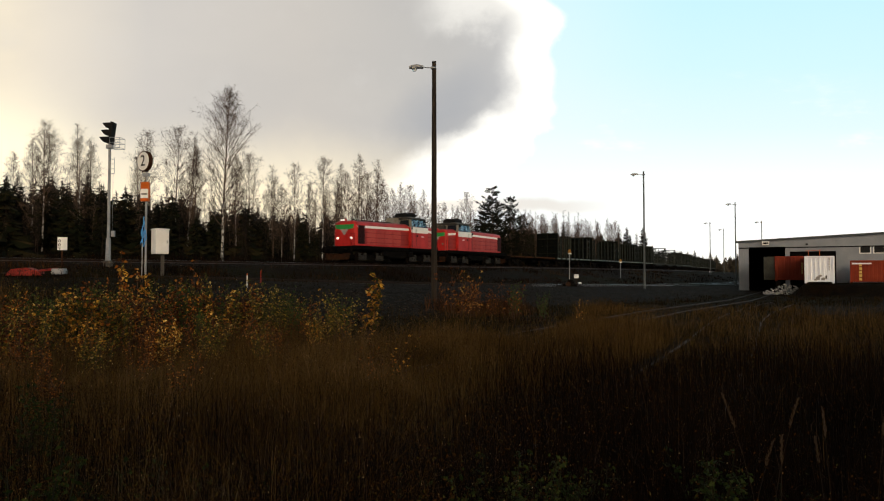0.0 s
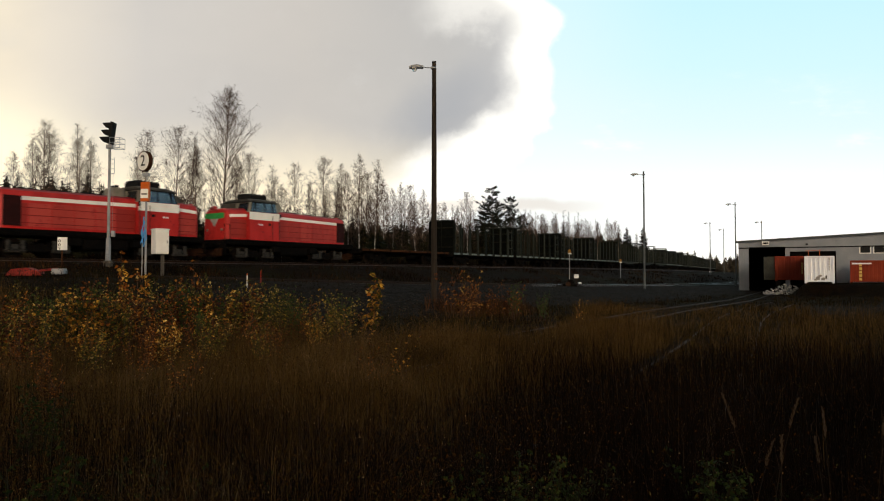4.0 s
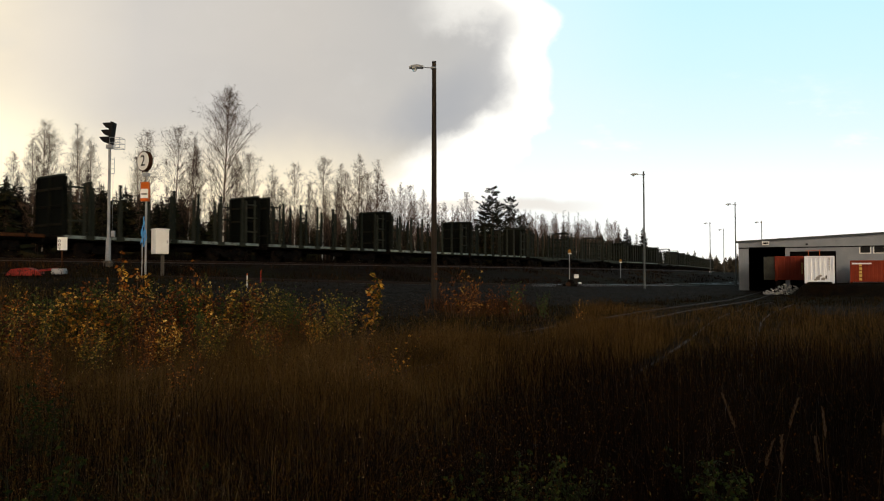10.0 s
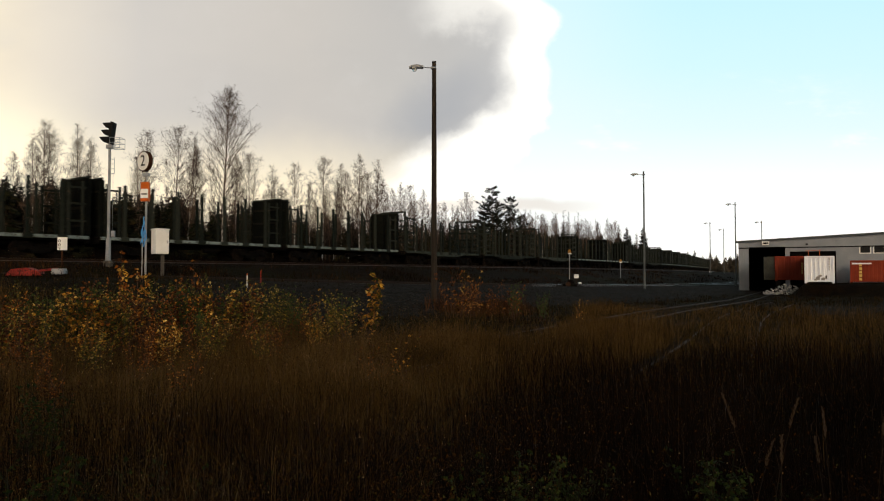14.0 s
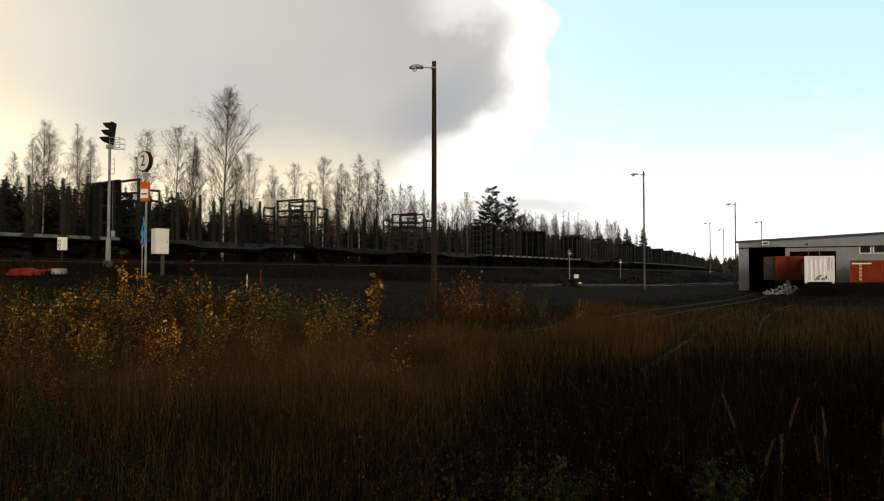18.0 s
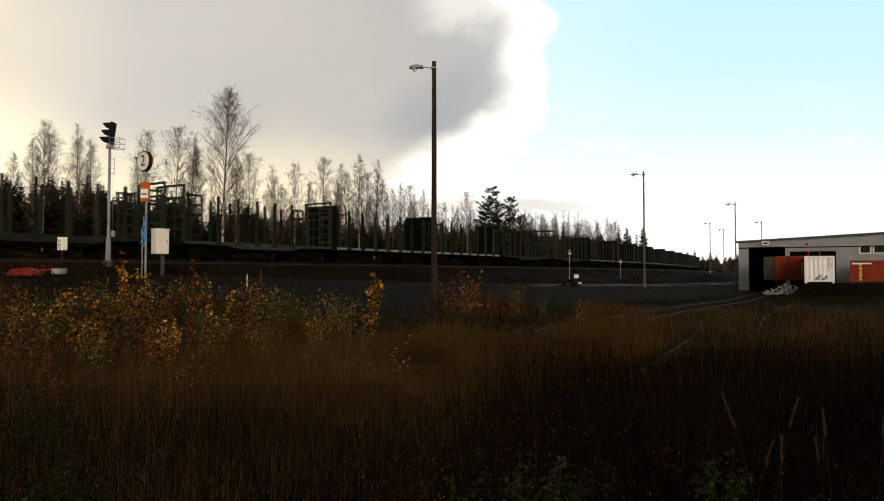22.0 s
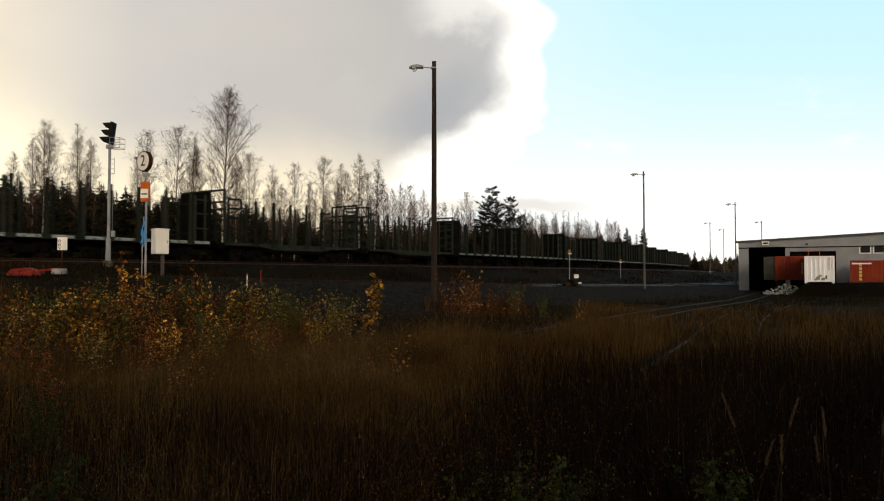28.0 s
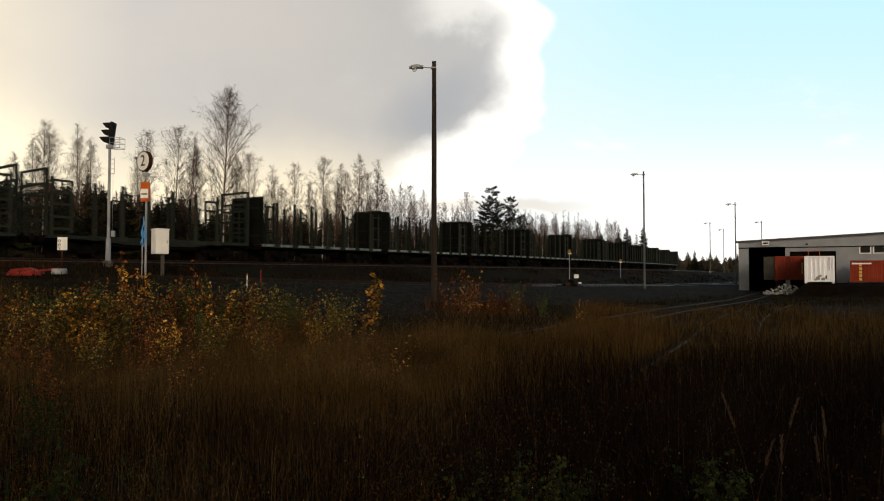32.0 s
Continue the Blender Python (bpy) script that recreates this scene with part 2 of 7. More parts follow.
# ---- mesh helpers ----
class Geo:
    """Collects plain polygons for one mesh."""

    def __init__(self):
        self.v, self.f = [], []

    def quad(self, a, b, c, d):
        n = len(self.v)
        self.v += [a, b, c, d]
        self.f.append((n, n + 1, n + 2, n + 3))

    def poly(self, pts):
        n = len(self.v)
        self.v += list(pts)
        self.f.append(tuple(range(n, n + len(pts))))

    def box(self, cx, cy, cz, sx, sy, sz, b=0.0, m=None):
        """A box with chamfered edges of width b."""
        b = min(b, 0.45 * min(sx, sy, sz))
        hx, hy, hz = sx / 2, sy / 2, sz / 2
        n = len(self.v)
        if b <= 0:
            pts = [(i * hx, j * hy, k * hz) for i in (-1, 1) for j in (-1, 1) for k in (-1, 1)]
            fs = [(0, 1, 3, 2), (4, 6, 7, 5), (0, 4, 5, 1), (2, 3, 7, 6), (0, 2, 6, 4), (1, 5, 7, 3)]
        else:
            pts, idx = [], {}
            for i in (-1, 1):
                for j in (-1, 1):
                    for k in (-1, 1):
                        for ax in range(3):
                            p = [i * (hx - b), j * (hy - b), k * (hz - b)]
                            p[ax] = (i, j, k)[ax] * (hx, hy, hz)[ax]
                            idx[(i, j, k, ax)] = len(pts)
                            pts.append(tuple(p))
            fs = []
            for ax in range(3):
                o = [a for a in range(3) if a != ax]
                for s in (-1, 1):
                    q = []
                    for e0, e1 in ((-1, -1), (1, -1), (1, 1), (-1, 1)):
                        c = [0, 0, 0]
                        c[ax], c[o[0]], c[o[1]] = s, e0, e1
                        q.append(idx[(*c, ax)])
                    if (s > 0) != (ax != 1):
                        q.reverse()
                    fs.append(tuple(q))
            for ax in range(3):
                o = [a for a in range(3) if a != ax]
                for s0 in (-1, 1):
                    for s1 in (-1, 1):
                        q = []
                        for e, face in ((-1, o[0]), (1, o[0]), (1, o[1]), (-1, o[1])):
                            c = [0, 0, 0]
                            c[ax], c[o[0]], c[o[1]] = e, s0, s1
                            q.append(idx[(*c, face)])
                        fs.append(tuple(q))
            for i in (-1, 1):
                for j in (-1, 1):
                    for k in (-1, 1):
                        fs.append(tuple(idx[(i, j, k, ax)] for ax in range(3)))
        for p in pts:
            q = (p[0] + cx, p[1] + cy, p[2] + cz)
            self.v.append(tuple(m @ Vector(q)) if m else q)
        self.f += [tuple(n + a for a in q) for q in fs]

    def tube(self, p0, p1, r0, r1=None, n=8, caps=True):
        r1 = r0 if r1 is None else r1
        p0, p1 = Vector(p0), Vector(p1)
        d = (p1 - p0).normalized()
        a = d.orthogonal().normalized()
        b = d.cross(a)
        k = len(self.v)
        for p, r in ((p0, r0), (p1, r1)):
            for i in range(n):
                t = 2 * math.pi * i / n
                self.v.append(tuple(p + a * (r * math.cos(t)) + b * (r * math.sin(t))))
        for i in range(n):
            j = (i + 1) % n
            self.f.append((k + i, k + j, k + n + j, k + n + i))
        if caps:
            self.f.append(tuple(k + n - 1 - i for i in range(n)))
            self.f.append(tuple(k + n + i for i in range(n)))

    def prism(self, pts, axis, lo, hi):
        """A polygon of two coordinates pushed along one axis from lo to hi."""
        k, n = len(self.v), len(pts)
        for c in (lo, hi):
            for a, b in pts:
                self.v.append((c, a, b) if axis == 0 else (a, c, b) if axis == 1 else (a, b, c))
        self.f.append(tuple(range(k + n - 1, k - 1, -1)))
        self.f.append(tuple(range(k + n, k + 2 * n)))
        for i in range(n):
            j = (i + 1) % n
            self.f.append((k + i, k + j, k + n + j, k + n + i))

    def lathe(self, prof, centre, n=16, axis=2):
        """A profile of (radius, height) turned round an axis."""
        k = len(self.v)
        for r, h in prof:
            for i in range(n):
                t = 2 * math.pi * i / n
                c, s = r * math.cos(t), r * math.sin(t)
                p = (c, s, h) if axis == 2 else (c, h, s) if axis == 1 else (h, c, s)
                self.v.append((p[0] + centre[0], p[1] + centre[1], p[2] + centre[2]))
        for a in range(len(prof) - 1):
            for i in range(n):
                j = (i + 1) % n
                self.f.append((k + a * n + i, k + a * n + j, k + (a + 1) * n + j, k + (a + 1) * n + i))
        self.f.append(tuple(k + n - 1 - i for i in range(n)))
        self.f.append(tuple(k + (len(prof) - 1) * n + i for i in range(n)))

    def mesh(self, name, material, smooth=False):
        me = bpy.data.meshes.new(name)
        me.from_pydata([tuple(p) for p in self.v], [], self.f)
        bm = bmesh.new()
        bm.from_mesh(me)
        bmesh.ops.recalc_face_normals(bm, faces=bm.faces)
        bm.to_mesh(me)
        bm.free()
        me.materials.append(material)
        if smooth:
            me.shade_smooth()
        return me


def part(name, geo, material, parent=None, label="", smooth=False):
    """One mesh object under a thing or a part; geo is a Geo or a ready mesh."""
    me = geo.mesh(name, material, smooth) if isinstance(geo, Geo) else geo
    ob = new(name, me)
    ob.parent = parent
    if label:
        tagged(ob, label)
    return ob


def thing(name, label, category, m=None, group="", kind=""):
    ob = new(name)
    ob.empty_display_size = 0.3
    if m is not None:
        ob.matrix_basis = m
    return tagged(ob, label, category, group, kind)


def bulk(name, verts, faces, material, smooth=False):
    """A mesh from numpy arrays, for grass and other stuff."""
    me = bpy.data.meshes.new(name)
    me.from_pydata(verts.tolist() if hasattr(verts, "tolist") else verts, [], faces.tolist() if hasattr(faces, "tolist") else faces)
    me.materials.append(material)
    if smooth:
        me.shade_smooth()
    return me


def text_mesh(name, body, size, material, depth=0.004):
    cu = bpy.data.curves.new(name, 'FONT')
    cu.body, cu.size, cu.align_x, cu.align_y, cu.extrude = body, size, 'CENTER', 'CENTER', depth
    ob = bpy.data.objects.new(name, cu)
    scene.collection.objects.link(ob)
    me = bpy.data.meshes.new_from_object(ob.evaluated_get(bpy.context.evaluated_depsgraph_get()))
    bpy.data.objects.remove(ob)
    me.materials.clear()
    me.materials.append(material)
    return me


# ---- plan: the lines of the tracks and the ground ----
RAIL = 2.4           # top of the main line's rails
U_LO, U_HI, U_STEP = -420.0, 520.0, 0.5


def main_line():
    """Centre of the main line: an even curve of 1000 m radius with straights at both ends."""
    us = np.arange(U_LO, U_HI + U_STEP, U_STEP)
    th = np.radians(33.5) - np.clip(us, -43, 157) / 1000
    i0 = int(round(-U_LO / U_STEP))
    x = np.concatenate([[0], np.cumsum(np.sin((th[1:] + th[:-1]) / 2) * U_STEP)])
    y = np.concatenate([[0], np.cumsum(np.cos((th[1:] + th[:-1]) / 2) * U_STEP)])
    x, y = x - x[i0] - 9.2, y - y[i0] + 50.0
    return us, x - 1.5 * np.cos(th), y + 1.5 * np.sin(th), th


MU, MX, MY, MT = main_line()


def on_main(u):
    return np.array([np.interp(u, MU, MX), np.interp(u, MU, MY)])


SIDING = [(-60.0, 8.0, 1.75), (-14.1, 25.4, 1.5), (-5.7, 38.3, 1.06), (6.5, 55.0, 0.6), (22.3, 75.0, 0.25), (39.0, 95.0, 0.1), (75.0, 140.0, 0.9),
          (150.0, 260.0, 1.0)]
YARD_A = [(-4.0, 7.5), (12.1, 34.3), (21.3, 49.5), (33.4, 70.6), (40.0, 81.5)]      # into the shed
YARD_B = [(1.4, 6.0), (3.1, 9.8), (5.3, 13.8), (11.1, 26.0), (18.9, 39.5), (22.5, 45.5)]


def to_line(x, y, line):
    """Signed distance to a polyline (positive on its right, the camera's side) and the height along it."""
    best = np.full(x.shape, 1e9)
    sign = np.ones(x.shape)
    zed = np.zeros(x.shape)
    for a, b in zip(line, line[1:]):
        dx, dy = b[0] - a[0], b[1] - a[1]
        t = np.clip(((x - a[0]) * dx + (y - a[1]) * dy) / (dx * dx + dy * dy), 0, 1)
        qx, qy = x - a[0] - t * dx, y - a[1] - t * dy
        d = np.hypot(qx, qy)
        near = d < best
        best = np.where(near, d, best)
        sign = np.where(near, np.sign(dy * qx - dx * qy), sign)
        if len(a) > 2:
            zed = np.where(near, a[2] + t * (b[2] - a[2]), zed)
    return best * sign, zed


def sm(v, a, b):
    t = np.clip((v - a) / (b - a), 0, 1)
    return t * t * (3 - 2 * t)


MAIN_POLY = [(float(np.interp(u, MU, MX)), float(np.interp(u, MU, MY))) for u in (-420, -200, -100, -43, -20, 0, 25, 50, 75, 100, 130, 157, 250, 519)]


def ground_z(x, y):
    """Height of the ground over the plan."""
    x, y = np.asarray(x, float), np.asarray(y, float)
    p, _ = to_line(x, y, MAIN_POLY)
    e, zs = to_line(x, y, SIDING)
    field = np.interp(y, [-50, 0, 30, 50, 75, 95, 140, 400], [0.1, 0.0, -0.05, -0.32, -0.3, -0.1, 0.95, 1.0])
    field = field + 0.35 * sm(-x, 4, 16) * sm(y, 8, 20)
    a, _ = to_line(x, y, YARD_A)
    yard = sm(a, 2.2, 3.6) * sm(y + 0.61 * (x - 33), 56.5, 59.5) * (1 - sm(y, 110, 130))
    field = field + yard * (0.72 - field)
    w = np.clip((p - 4.2) / np.maximum(p - 4.2 - e - 2.0, 0.3), 0, 1)
    between = 1.98 + (zs - 1.98) * w
    near = zs + (field - zs) * sm(e, 2.0, 13.0)
    z = np.where(e > 0, near, between)
    bed = np.where(p < -2.3, 2.18 - 0.2 * sm(-p, 2.3, 4), 2.18 - 0.3 * sm(p, 2.3, 3.4) + 0.1 * sm(p, 3.4, 4.2))
    z = np.where(p < 4.2, bed, z)
    far = np.hypot(x, y)
    return z - 0.4 * sm(far, 400, 900)


def ground():
    """One sheet of land to the horizon, with the railway bank formed in it."""
    xs = np.concatenate([-np.geomspace(3200, 62, 26), np.arange(-60, 70, 0.6), np.geomspace(70, 3200, 30)])
    ys = np.concatenate([-np.geomspace(1500, 12, 14), np.arange(-10, 40, 0.5), np.arange(40, 110, 0.8), np.geomspace(110, 4200, 46)])
    gx, gy = np.meshgrid(xs, ys)
    z = ground_z(gx, gy)
    rng = np.random.default_rng(5)
    rough = rng.normal(0, 1, z.shape)
    rough = (rough + np.roll(rough, 1, 0) + np.roll(rough, 1, 1) + np.roll(rough, -1, 0) + np.roll(rough, -1, 1)) / 5
    p, _ = to_line(gx, gy, MAIN_POLY)
    z = z + 0.05 * rough * (np.abs(p) > 4)
    ny, nx = gx.shape
    v = np.stack([gx.ravel(), gy.ravel(), z.ravel()], 1)
    i = np.arange(ny * nx).reshape(ny, nx)
    f = np.stack([i[:-1, :-1].ravel(), i[:-1, 1:].ravel(), i[1:, 1:].ravel(), i[1:, :-1].ravel()], 1)
    m = bpy.data.materials.new("land")
    m.use_nodes = True
    g = Nodes(m.node_tree)
    out = m.node_tree.nodes["Principled BSDF"]
    tc = g.add("ShaderNodeTexCoord").outputs["Object"]
    att = g.add("ShaderNodeAttribute")
    att.attribute_name = "stone"
    big, mid, fine = g.noise(tc, 0.16, 5), g.noise(tc, 1.3, 5), g.noise(tc, 16, 4)
    # soil and stone darker than real ones: the backlit dimness is in these colours
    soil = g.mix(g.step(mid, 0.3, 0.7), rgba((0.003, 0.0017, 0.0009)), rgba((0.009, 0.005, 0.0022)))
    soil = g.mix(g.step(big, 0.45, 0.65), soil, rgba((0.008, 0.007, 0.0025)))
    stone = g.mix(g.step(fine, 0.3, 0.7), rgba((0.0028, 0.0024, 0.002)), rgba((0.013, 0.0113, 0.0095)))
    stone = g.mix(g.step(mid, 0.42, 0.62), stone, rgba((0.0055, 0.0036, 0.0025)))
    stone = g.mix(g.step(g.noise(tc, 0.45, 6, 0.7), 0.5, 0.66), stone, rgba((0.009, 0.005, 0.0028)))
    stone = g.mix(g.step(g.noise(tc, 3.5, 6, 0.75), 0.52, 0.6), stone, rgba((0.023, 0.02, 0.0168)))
    k = g.math('ADD', att.outputs["Fac"], g.math('MULTIPLY', g.math('SUBTRACT', mid, 0.5), 0.8))
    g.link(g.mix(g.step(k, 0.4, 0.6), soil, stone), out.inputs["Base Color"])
    out.inputs["Roughness"].default_value = 0.95
    out.inputs["Specular IOR Level"].default_value = 0.02
    bn = g.add("ShaderNodeBump")
    bn.inputs["Strength"].default_value, bn.inputs["Distance"].default_value = 0.9, 0.06
    g.link(g.math('ADD', fine, mid), bn.inputs["Height"])
    g.link(bn.outputs[0], out.inputs["Normal"])
    me = bulk("ground", v, f, m, True)
    e, _ = to_line(gx, gy, SIDING)
    st = np.maximum(1 - sm(np.abs(p), 3.2, 4.2), sm(e, -3, -2) * (1 - sm(e, 9, 13)) * (1 - sm(-gx, 2, 14) * 0.9))
    st = np.maximum(st, sm(gx - 0.45 * gy, 1.0, 3) * sm(gy, 25, 28) * (1 - sm(gy, 36, 39)) * 0.9)
    at = me.attributes.new("stone", 'FLOAT', 'POINT')
    at.data.foreach_set("value", st.ravel().astype(np.float32))
    tagged(new("ground", me), "gravel, bare soil and dead grass along the railway, darkened for the backlight", "ground", kind="structure")


ground()


# ---- sky: the cloud bank drifts slowly ----
def sky_backdrop():
    R = 3600.0
    nu, nv = 48, 24
    v, f = [], []
    for j in range(nv + 1):
        el = radians(-6 + 66 * j / nv)
        for i in range(nu + 1):
            az = radians(-75 + 150 * i / nu)
            v.append((R * math.sin(az) * math.cos(el), R * math.cos(az) * math.cos(el), R * math.sin(el)))
    for j in range(nv):
        for i in range(nu):
            a = j * (nu + 1) + i
            f.append((a, a + nu + 1, a + nu + 2, a + 1))
    m = bpy.data.materials.new("clouded_sky")
    m.use_nodes = True
    t = m.node_tree
    t.nodes.remove(t.nodes["Principled BSDF"])
    g = Nodes(t)
    tc = g.add("ShaderNodeTexCoord").outputs["Object"]
    sp = g.add("ShaderNodeSeparateXYZ")
    g.link(tc, sp.inputs[0])
    inv = g.math('DIVIDE', 1.0, g.math('MAXIMUM', sp.outputs[1], 200.0))
    A = g.math('MULTIPLY', sp.outputs[0], inv)      # tangent of the bearing
    E = g.math('MULTIPLY', sp.outputs[2], inv)      # tangent of the height
    cb = g.add("ShaderNodeCombineXYZ")
    g.link(A, cb.inputs[0])
    g.link(E, cb.inputs[1])
    pl = cb.outputs[0]
    n1 = g.math('SUBTRACT', g.noise(pl, 4.0, 7, 0.55), 0.5)
    n2 = g.math('SUBTRACT', g.noise(pl, 13.0, 8, 0.62), 0.5)
    n3 = g.noise(pl, 2.2, 5, 0.5, (1.0, 2.0, 1.0))
    # edge of the cloud bank: bearing as a function of height
    ew = g.math('ADD', E, g.math('MULTIPLY', n2, 0.03))
    edge = g.ramp(g.math('MULTIPLY', ew, 2.2), [(0.0, (0.38,) * 3), (0.15, (0.435,) * 3), (0.26, (0.47,) * 3), (0.33, (0.49,) * 3), (0.41, (0.522,) * 3),
                                               (0.475, (0.556,) * 3), (0.53, (0.578,) * 3), (0.6, (0.584,) * 3), (0.7, (0.58,) * 3),
                                               (0.82, (0.597,) * 3), (0.9, (0.57,) * 3), (1.0, (0.5,) * 3)], True)
    xr = g.math('ADD', g.math('MULTIPLY', A, 0.7844), 0.5)
    d = g.math('SUBTRACT', g.math('ADD', edge, 0.016), xr)   # inside the bank where positive
    d = g.math('ADD', d, g.math('ADD', g.math('MULTIPLY', n1, 0.035), g.math('MULTIPLY', n2, 0.035)))
    lowdown = g.step(E, 0.28, 0.14)
    bank = g.step(g.math('DIVIDE', d, g.math('ADD', 0.044, g.math('MULTIPLY', lowdown, 0.045))), 0.0, 1.0)
    # open sky: white low down and beside the bank, pale blue above
    hi = g.ramp(E, [(0.0, (1.2, 1.17, 1.08)), (0.07, (1.12, 1.13, 1.1)), (0.14, (1.02, 1.08, 1.06)), (0.21, (0.82, 1.0, 1.03)), (0.3, (0.69, 0.97, 1.04)), (0.42, (0.6, 0.93, 1.02))])
    glare = g.math('MULTIPLY', g.step(xr, 0.8, 0.58), 0.3)
    blue = g.mix(glare, hi, rgba((1.0, 1.02, 1.0)))
    halo = g.step(g.math('ADD', d, g.math('MULTIPLY', lowdown, 0.05)), -0.032, -0.012)
    clear = g.mix(halo, blue, rgba((1.3, 1.27, 1.18)))
    wisp = g.math('MULTIPLY', g.step(g.noise(pl, 6.0, 7, 0.62, (1.0, 2.8, 1.0)), 0.56, 0.72), g.step(E, 0.34, 0.12))
    clear = g.mix(g.math('MULTIPLY', wisp, 0.7), clear, rgba((1.12, 1.1, 1.06)))
    # the bank itself: grey belly, warm and bright to the west and low down
    body = g.ramp(xr, [(0.0, (0.95, 0.84, 0.66)), (0.05, (0.85, 0.77, 0.65)), (0.16, (0.68, 0.64, 0.59)), (0.34, (0.64, 0.6, 0.55)), (0.5, (0.57, 0.555, 0.53)),
                       (0.6, (0.6, 0.6, 0.6))])
    body = g.mix(g.math('MULTIPLY', g.step(n3, 0.35, 0.65), 0.3), body, rgba((0.5, 0.49, 0.48)))
    body = g.mix(g.math('MULTIPLY', g.step(n2, 0.0, 0.25), 0.15), body, rgba((0.75, 0.73, 0.7)))
    bx = g.math('DIVIDE', g.math('SUBTRACT', xr, 0.535), 0.1)
    be = g.math('DIVIDE', g.math('SUBTRACT', E, g.math('ADD', 0.225, g.math('MULTIPLY', bx, 0.03))), 0.085)
    belly = g.step(g.math('ADD', g.math('ADD', g.math('MULTIPLY', bx, bx), g.math('MULTIPLY', be, be)), g.math('MULTIPLY', n2, 0.8)), 1.5, 0.0)
    body = g.mix(g.math('MULTIPLY', g.math('MULTIPLY', belly, g.step(d, 0.005, 0.09)), 0.7), body, rgba((0.41, 0.425, 0.455)))
    top = g.math('MULTIPLY', g.step(g.math('ADD', E, g.math('MULTIPLY', n2, 0.12)), 0.325, 0.395), g.step(g.math('ADD', xr, g.math('MULTIPLY', n1, 0.1)), 0.45, 0.53))
    body = g.mix(g.math('MULTIPLY', top, 0.75), body, rgba((1.02, 0.99, 0.92)))
    low = g.step(g.math('ADD', g.math('ADD', E, g.math('MULTIPLY', g.step(xr, 0.33, 0.43), 0.035)), g.math('MULTIPLY', n1, 0.1)), 0.25, 0.1)
    body = g.mix(low, body, rgba((1.15, 1.0, 0.72)))
    west = g.math('MULTIPLY', g.step(xr, 0.14, -0.02), g.step(g.math('ABSOLUTE', g.math('SUBTRACT', E, 0.17)), 0.14, 0.0))
    body = g.mix(west, body, rgba((1.25, 1.12, 0.82)))
    streak = g.step(g.math('ABSOLUTE', g.math('SUBTRACT', E, g.math('ADD', 0.1, g.math('MULTIPLY', n1, 0.05)))), 0.014, 0.003)
    colour = g.mix(bank, clear, body)
    colour = g.mix(g.math('MULTIPLY', g.math('MULTIPLY', streak, g.step(g.math('ABSOLUTE', g.math('SUBTRACT', xr, 0.55)), 0.17, 0.06)), 0.5), colour,
                   rgba((0.72, 0.62, 0.52)))
    em = g.add("ShaderNodeEmission")
    g.link(colour, em.inputs[0])
    em.inputs[1].default_value = 1.0
    tr = g.add("ShaderNodeBsdfTransparent")
    mx = g.add("ShaderNodeMixShader")
    g.link(g.math('ADD', 0.995, g.math('MULTIPLY', bank, 0.005)), mx.inputs[0])
    g.link(tr.outputs[0], mx.inputs[1])
    g.link(em.outputs[0], mx.inputs[2])
    g.link(mx.outputs[0], t.nodes["Material Output"].inputs[0])
    ob = new("backdrop", bulk("sky", v, f, m, True))
    ob.location = (0, 0, EYE)
    return tagged(ob, "grey evening cloud bank with bright rim before pale blue sky", "sky", kind="structure")


SKY = sky_backdrop()


# ---- tracks ----
def sweep(line, prof):
    """A closed profile (offset to the right, height) along a line of (x, y, z)."""
    g = Geo()
    n = len(prof)
    pts = [Vector(p) for p in line]
    for i, p in enumerate(pts):
        d = (pts[min(i + 1, len(pts) - 1)] - pts[max(i - 1, 0)])
        d.z = 0
        d.normalize()
        r = Vector((d.y, -d.x, 0))
        for a, h in prof:
            g.v.append(tuple(p + r * a + Vector((0, 0, h))))
    for i in range(len(pts) - 1):
        for k in range(n):
            j = (k + 1) % n
            g.f.append((i * n + k, i * n + j, (i + 1) * n + j, (i + 1) * n + k))
    g.f.append(tuple(range(n)))
    g.f.append(tuple(range((len(pts) - 1) * n, len(pts) * n)))
    return g


RAIL_PROF = [(-0.07, -0.17), (0.07, -0.17), (0.07, -0.155), (0.012, -0.13), (0.012, -0.045), (0.036, -0.035), (0.034, -0.004), (0.026, 0.0), (-0.026, 0.0),
             (-0.034, -0.004), (-0.036, -0.035), (-0.012, -0.045), (-0.012, -0.13), (-0.07, -0.155)]


def shiny_rail(top=0.2, name="rail_steel", metal=1.0, polish=0.35):
    m = surface(name, (0.009, 0.006, 0.0045), (0.024, 0.015, 0.011), 0.8, 0.0, 6, 60, 0.1)
    g = Nodes(m.node_tree)
    out = m.node_tree.nodes["Principled BSDF"]
    nz = g.add("ShaderNodeSeparateXYZ")
    g.link(g.add("ShaderNodeNewGeometry").outputs["Normal"], nz.inputs[0])
    up = g.step(nz.outputs[2], 0.6, 0.95)
    base = out.inputs["Base Color"].links[0].from_socket
    g.link(g.mix(up, base, rgba((top, top, top))), out.inputs["Base Color"])
    g.link(g.math('MULTIPLY', up, metal), out.inputs["Metallic"])
    g.link(g.math('SUBTRACT', 0.75, g.math('MULTIPLY', up, polish)), out.inputs["Roughness"])
    return m


M_RAIL = shiny_rail()
M_OLDRAIL = shiny_rail(0.018, "dull_rail_steel", 0.1, 0.1)
# bright top colour carries the sky glint of the siding's far part
M_GLINTRAIL = shiny_rail(0.5, "glint_rail_steel")
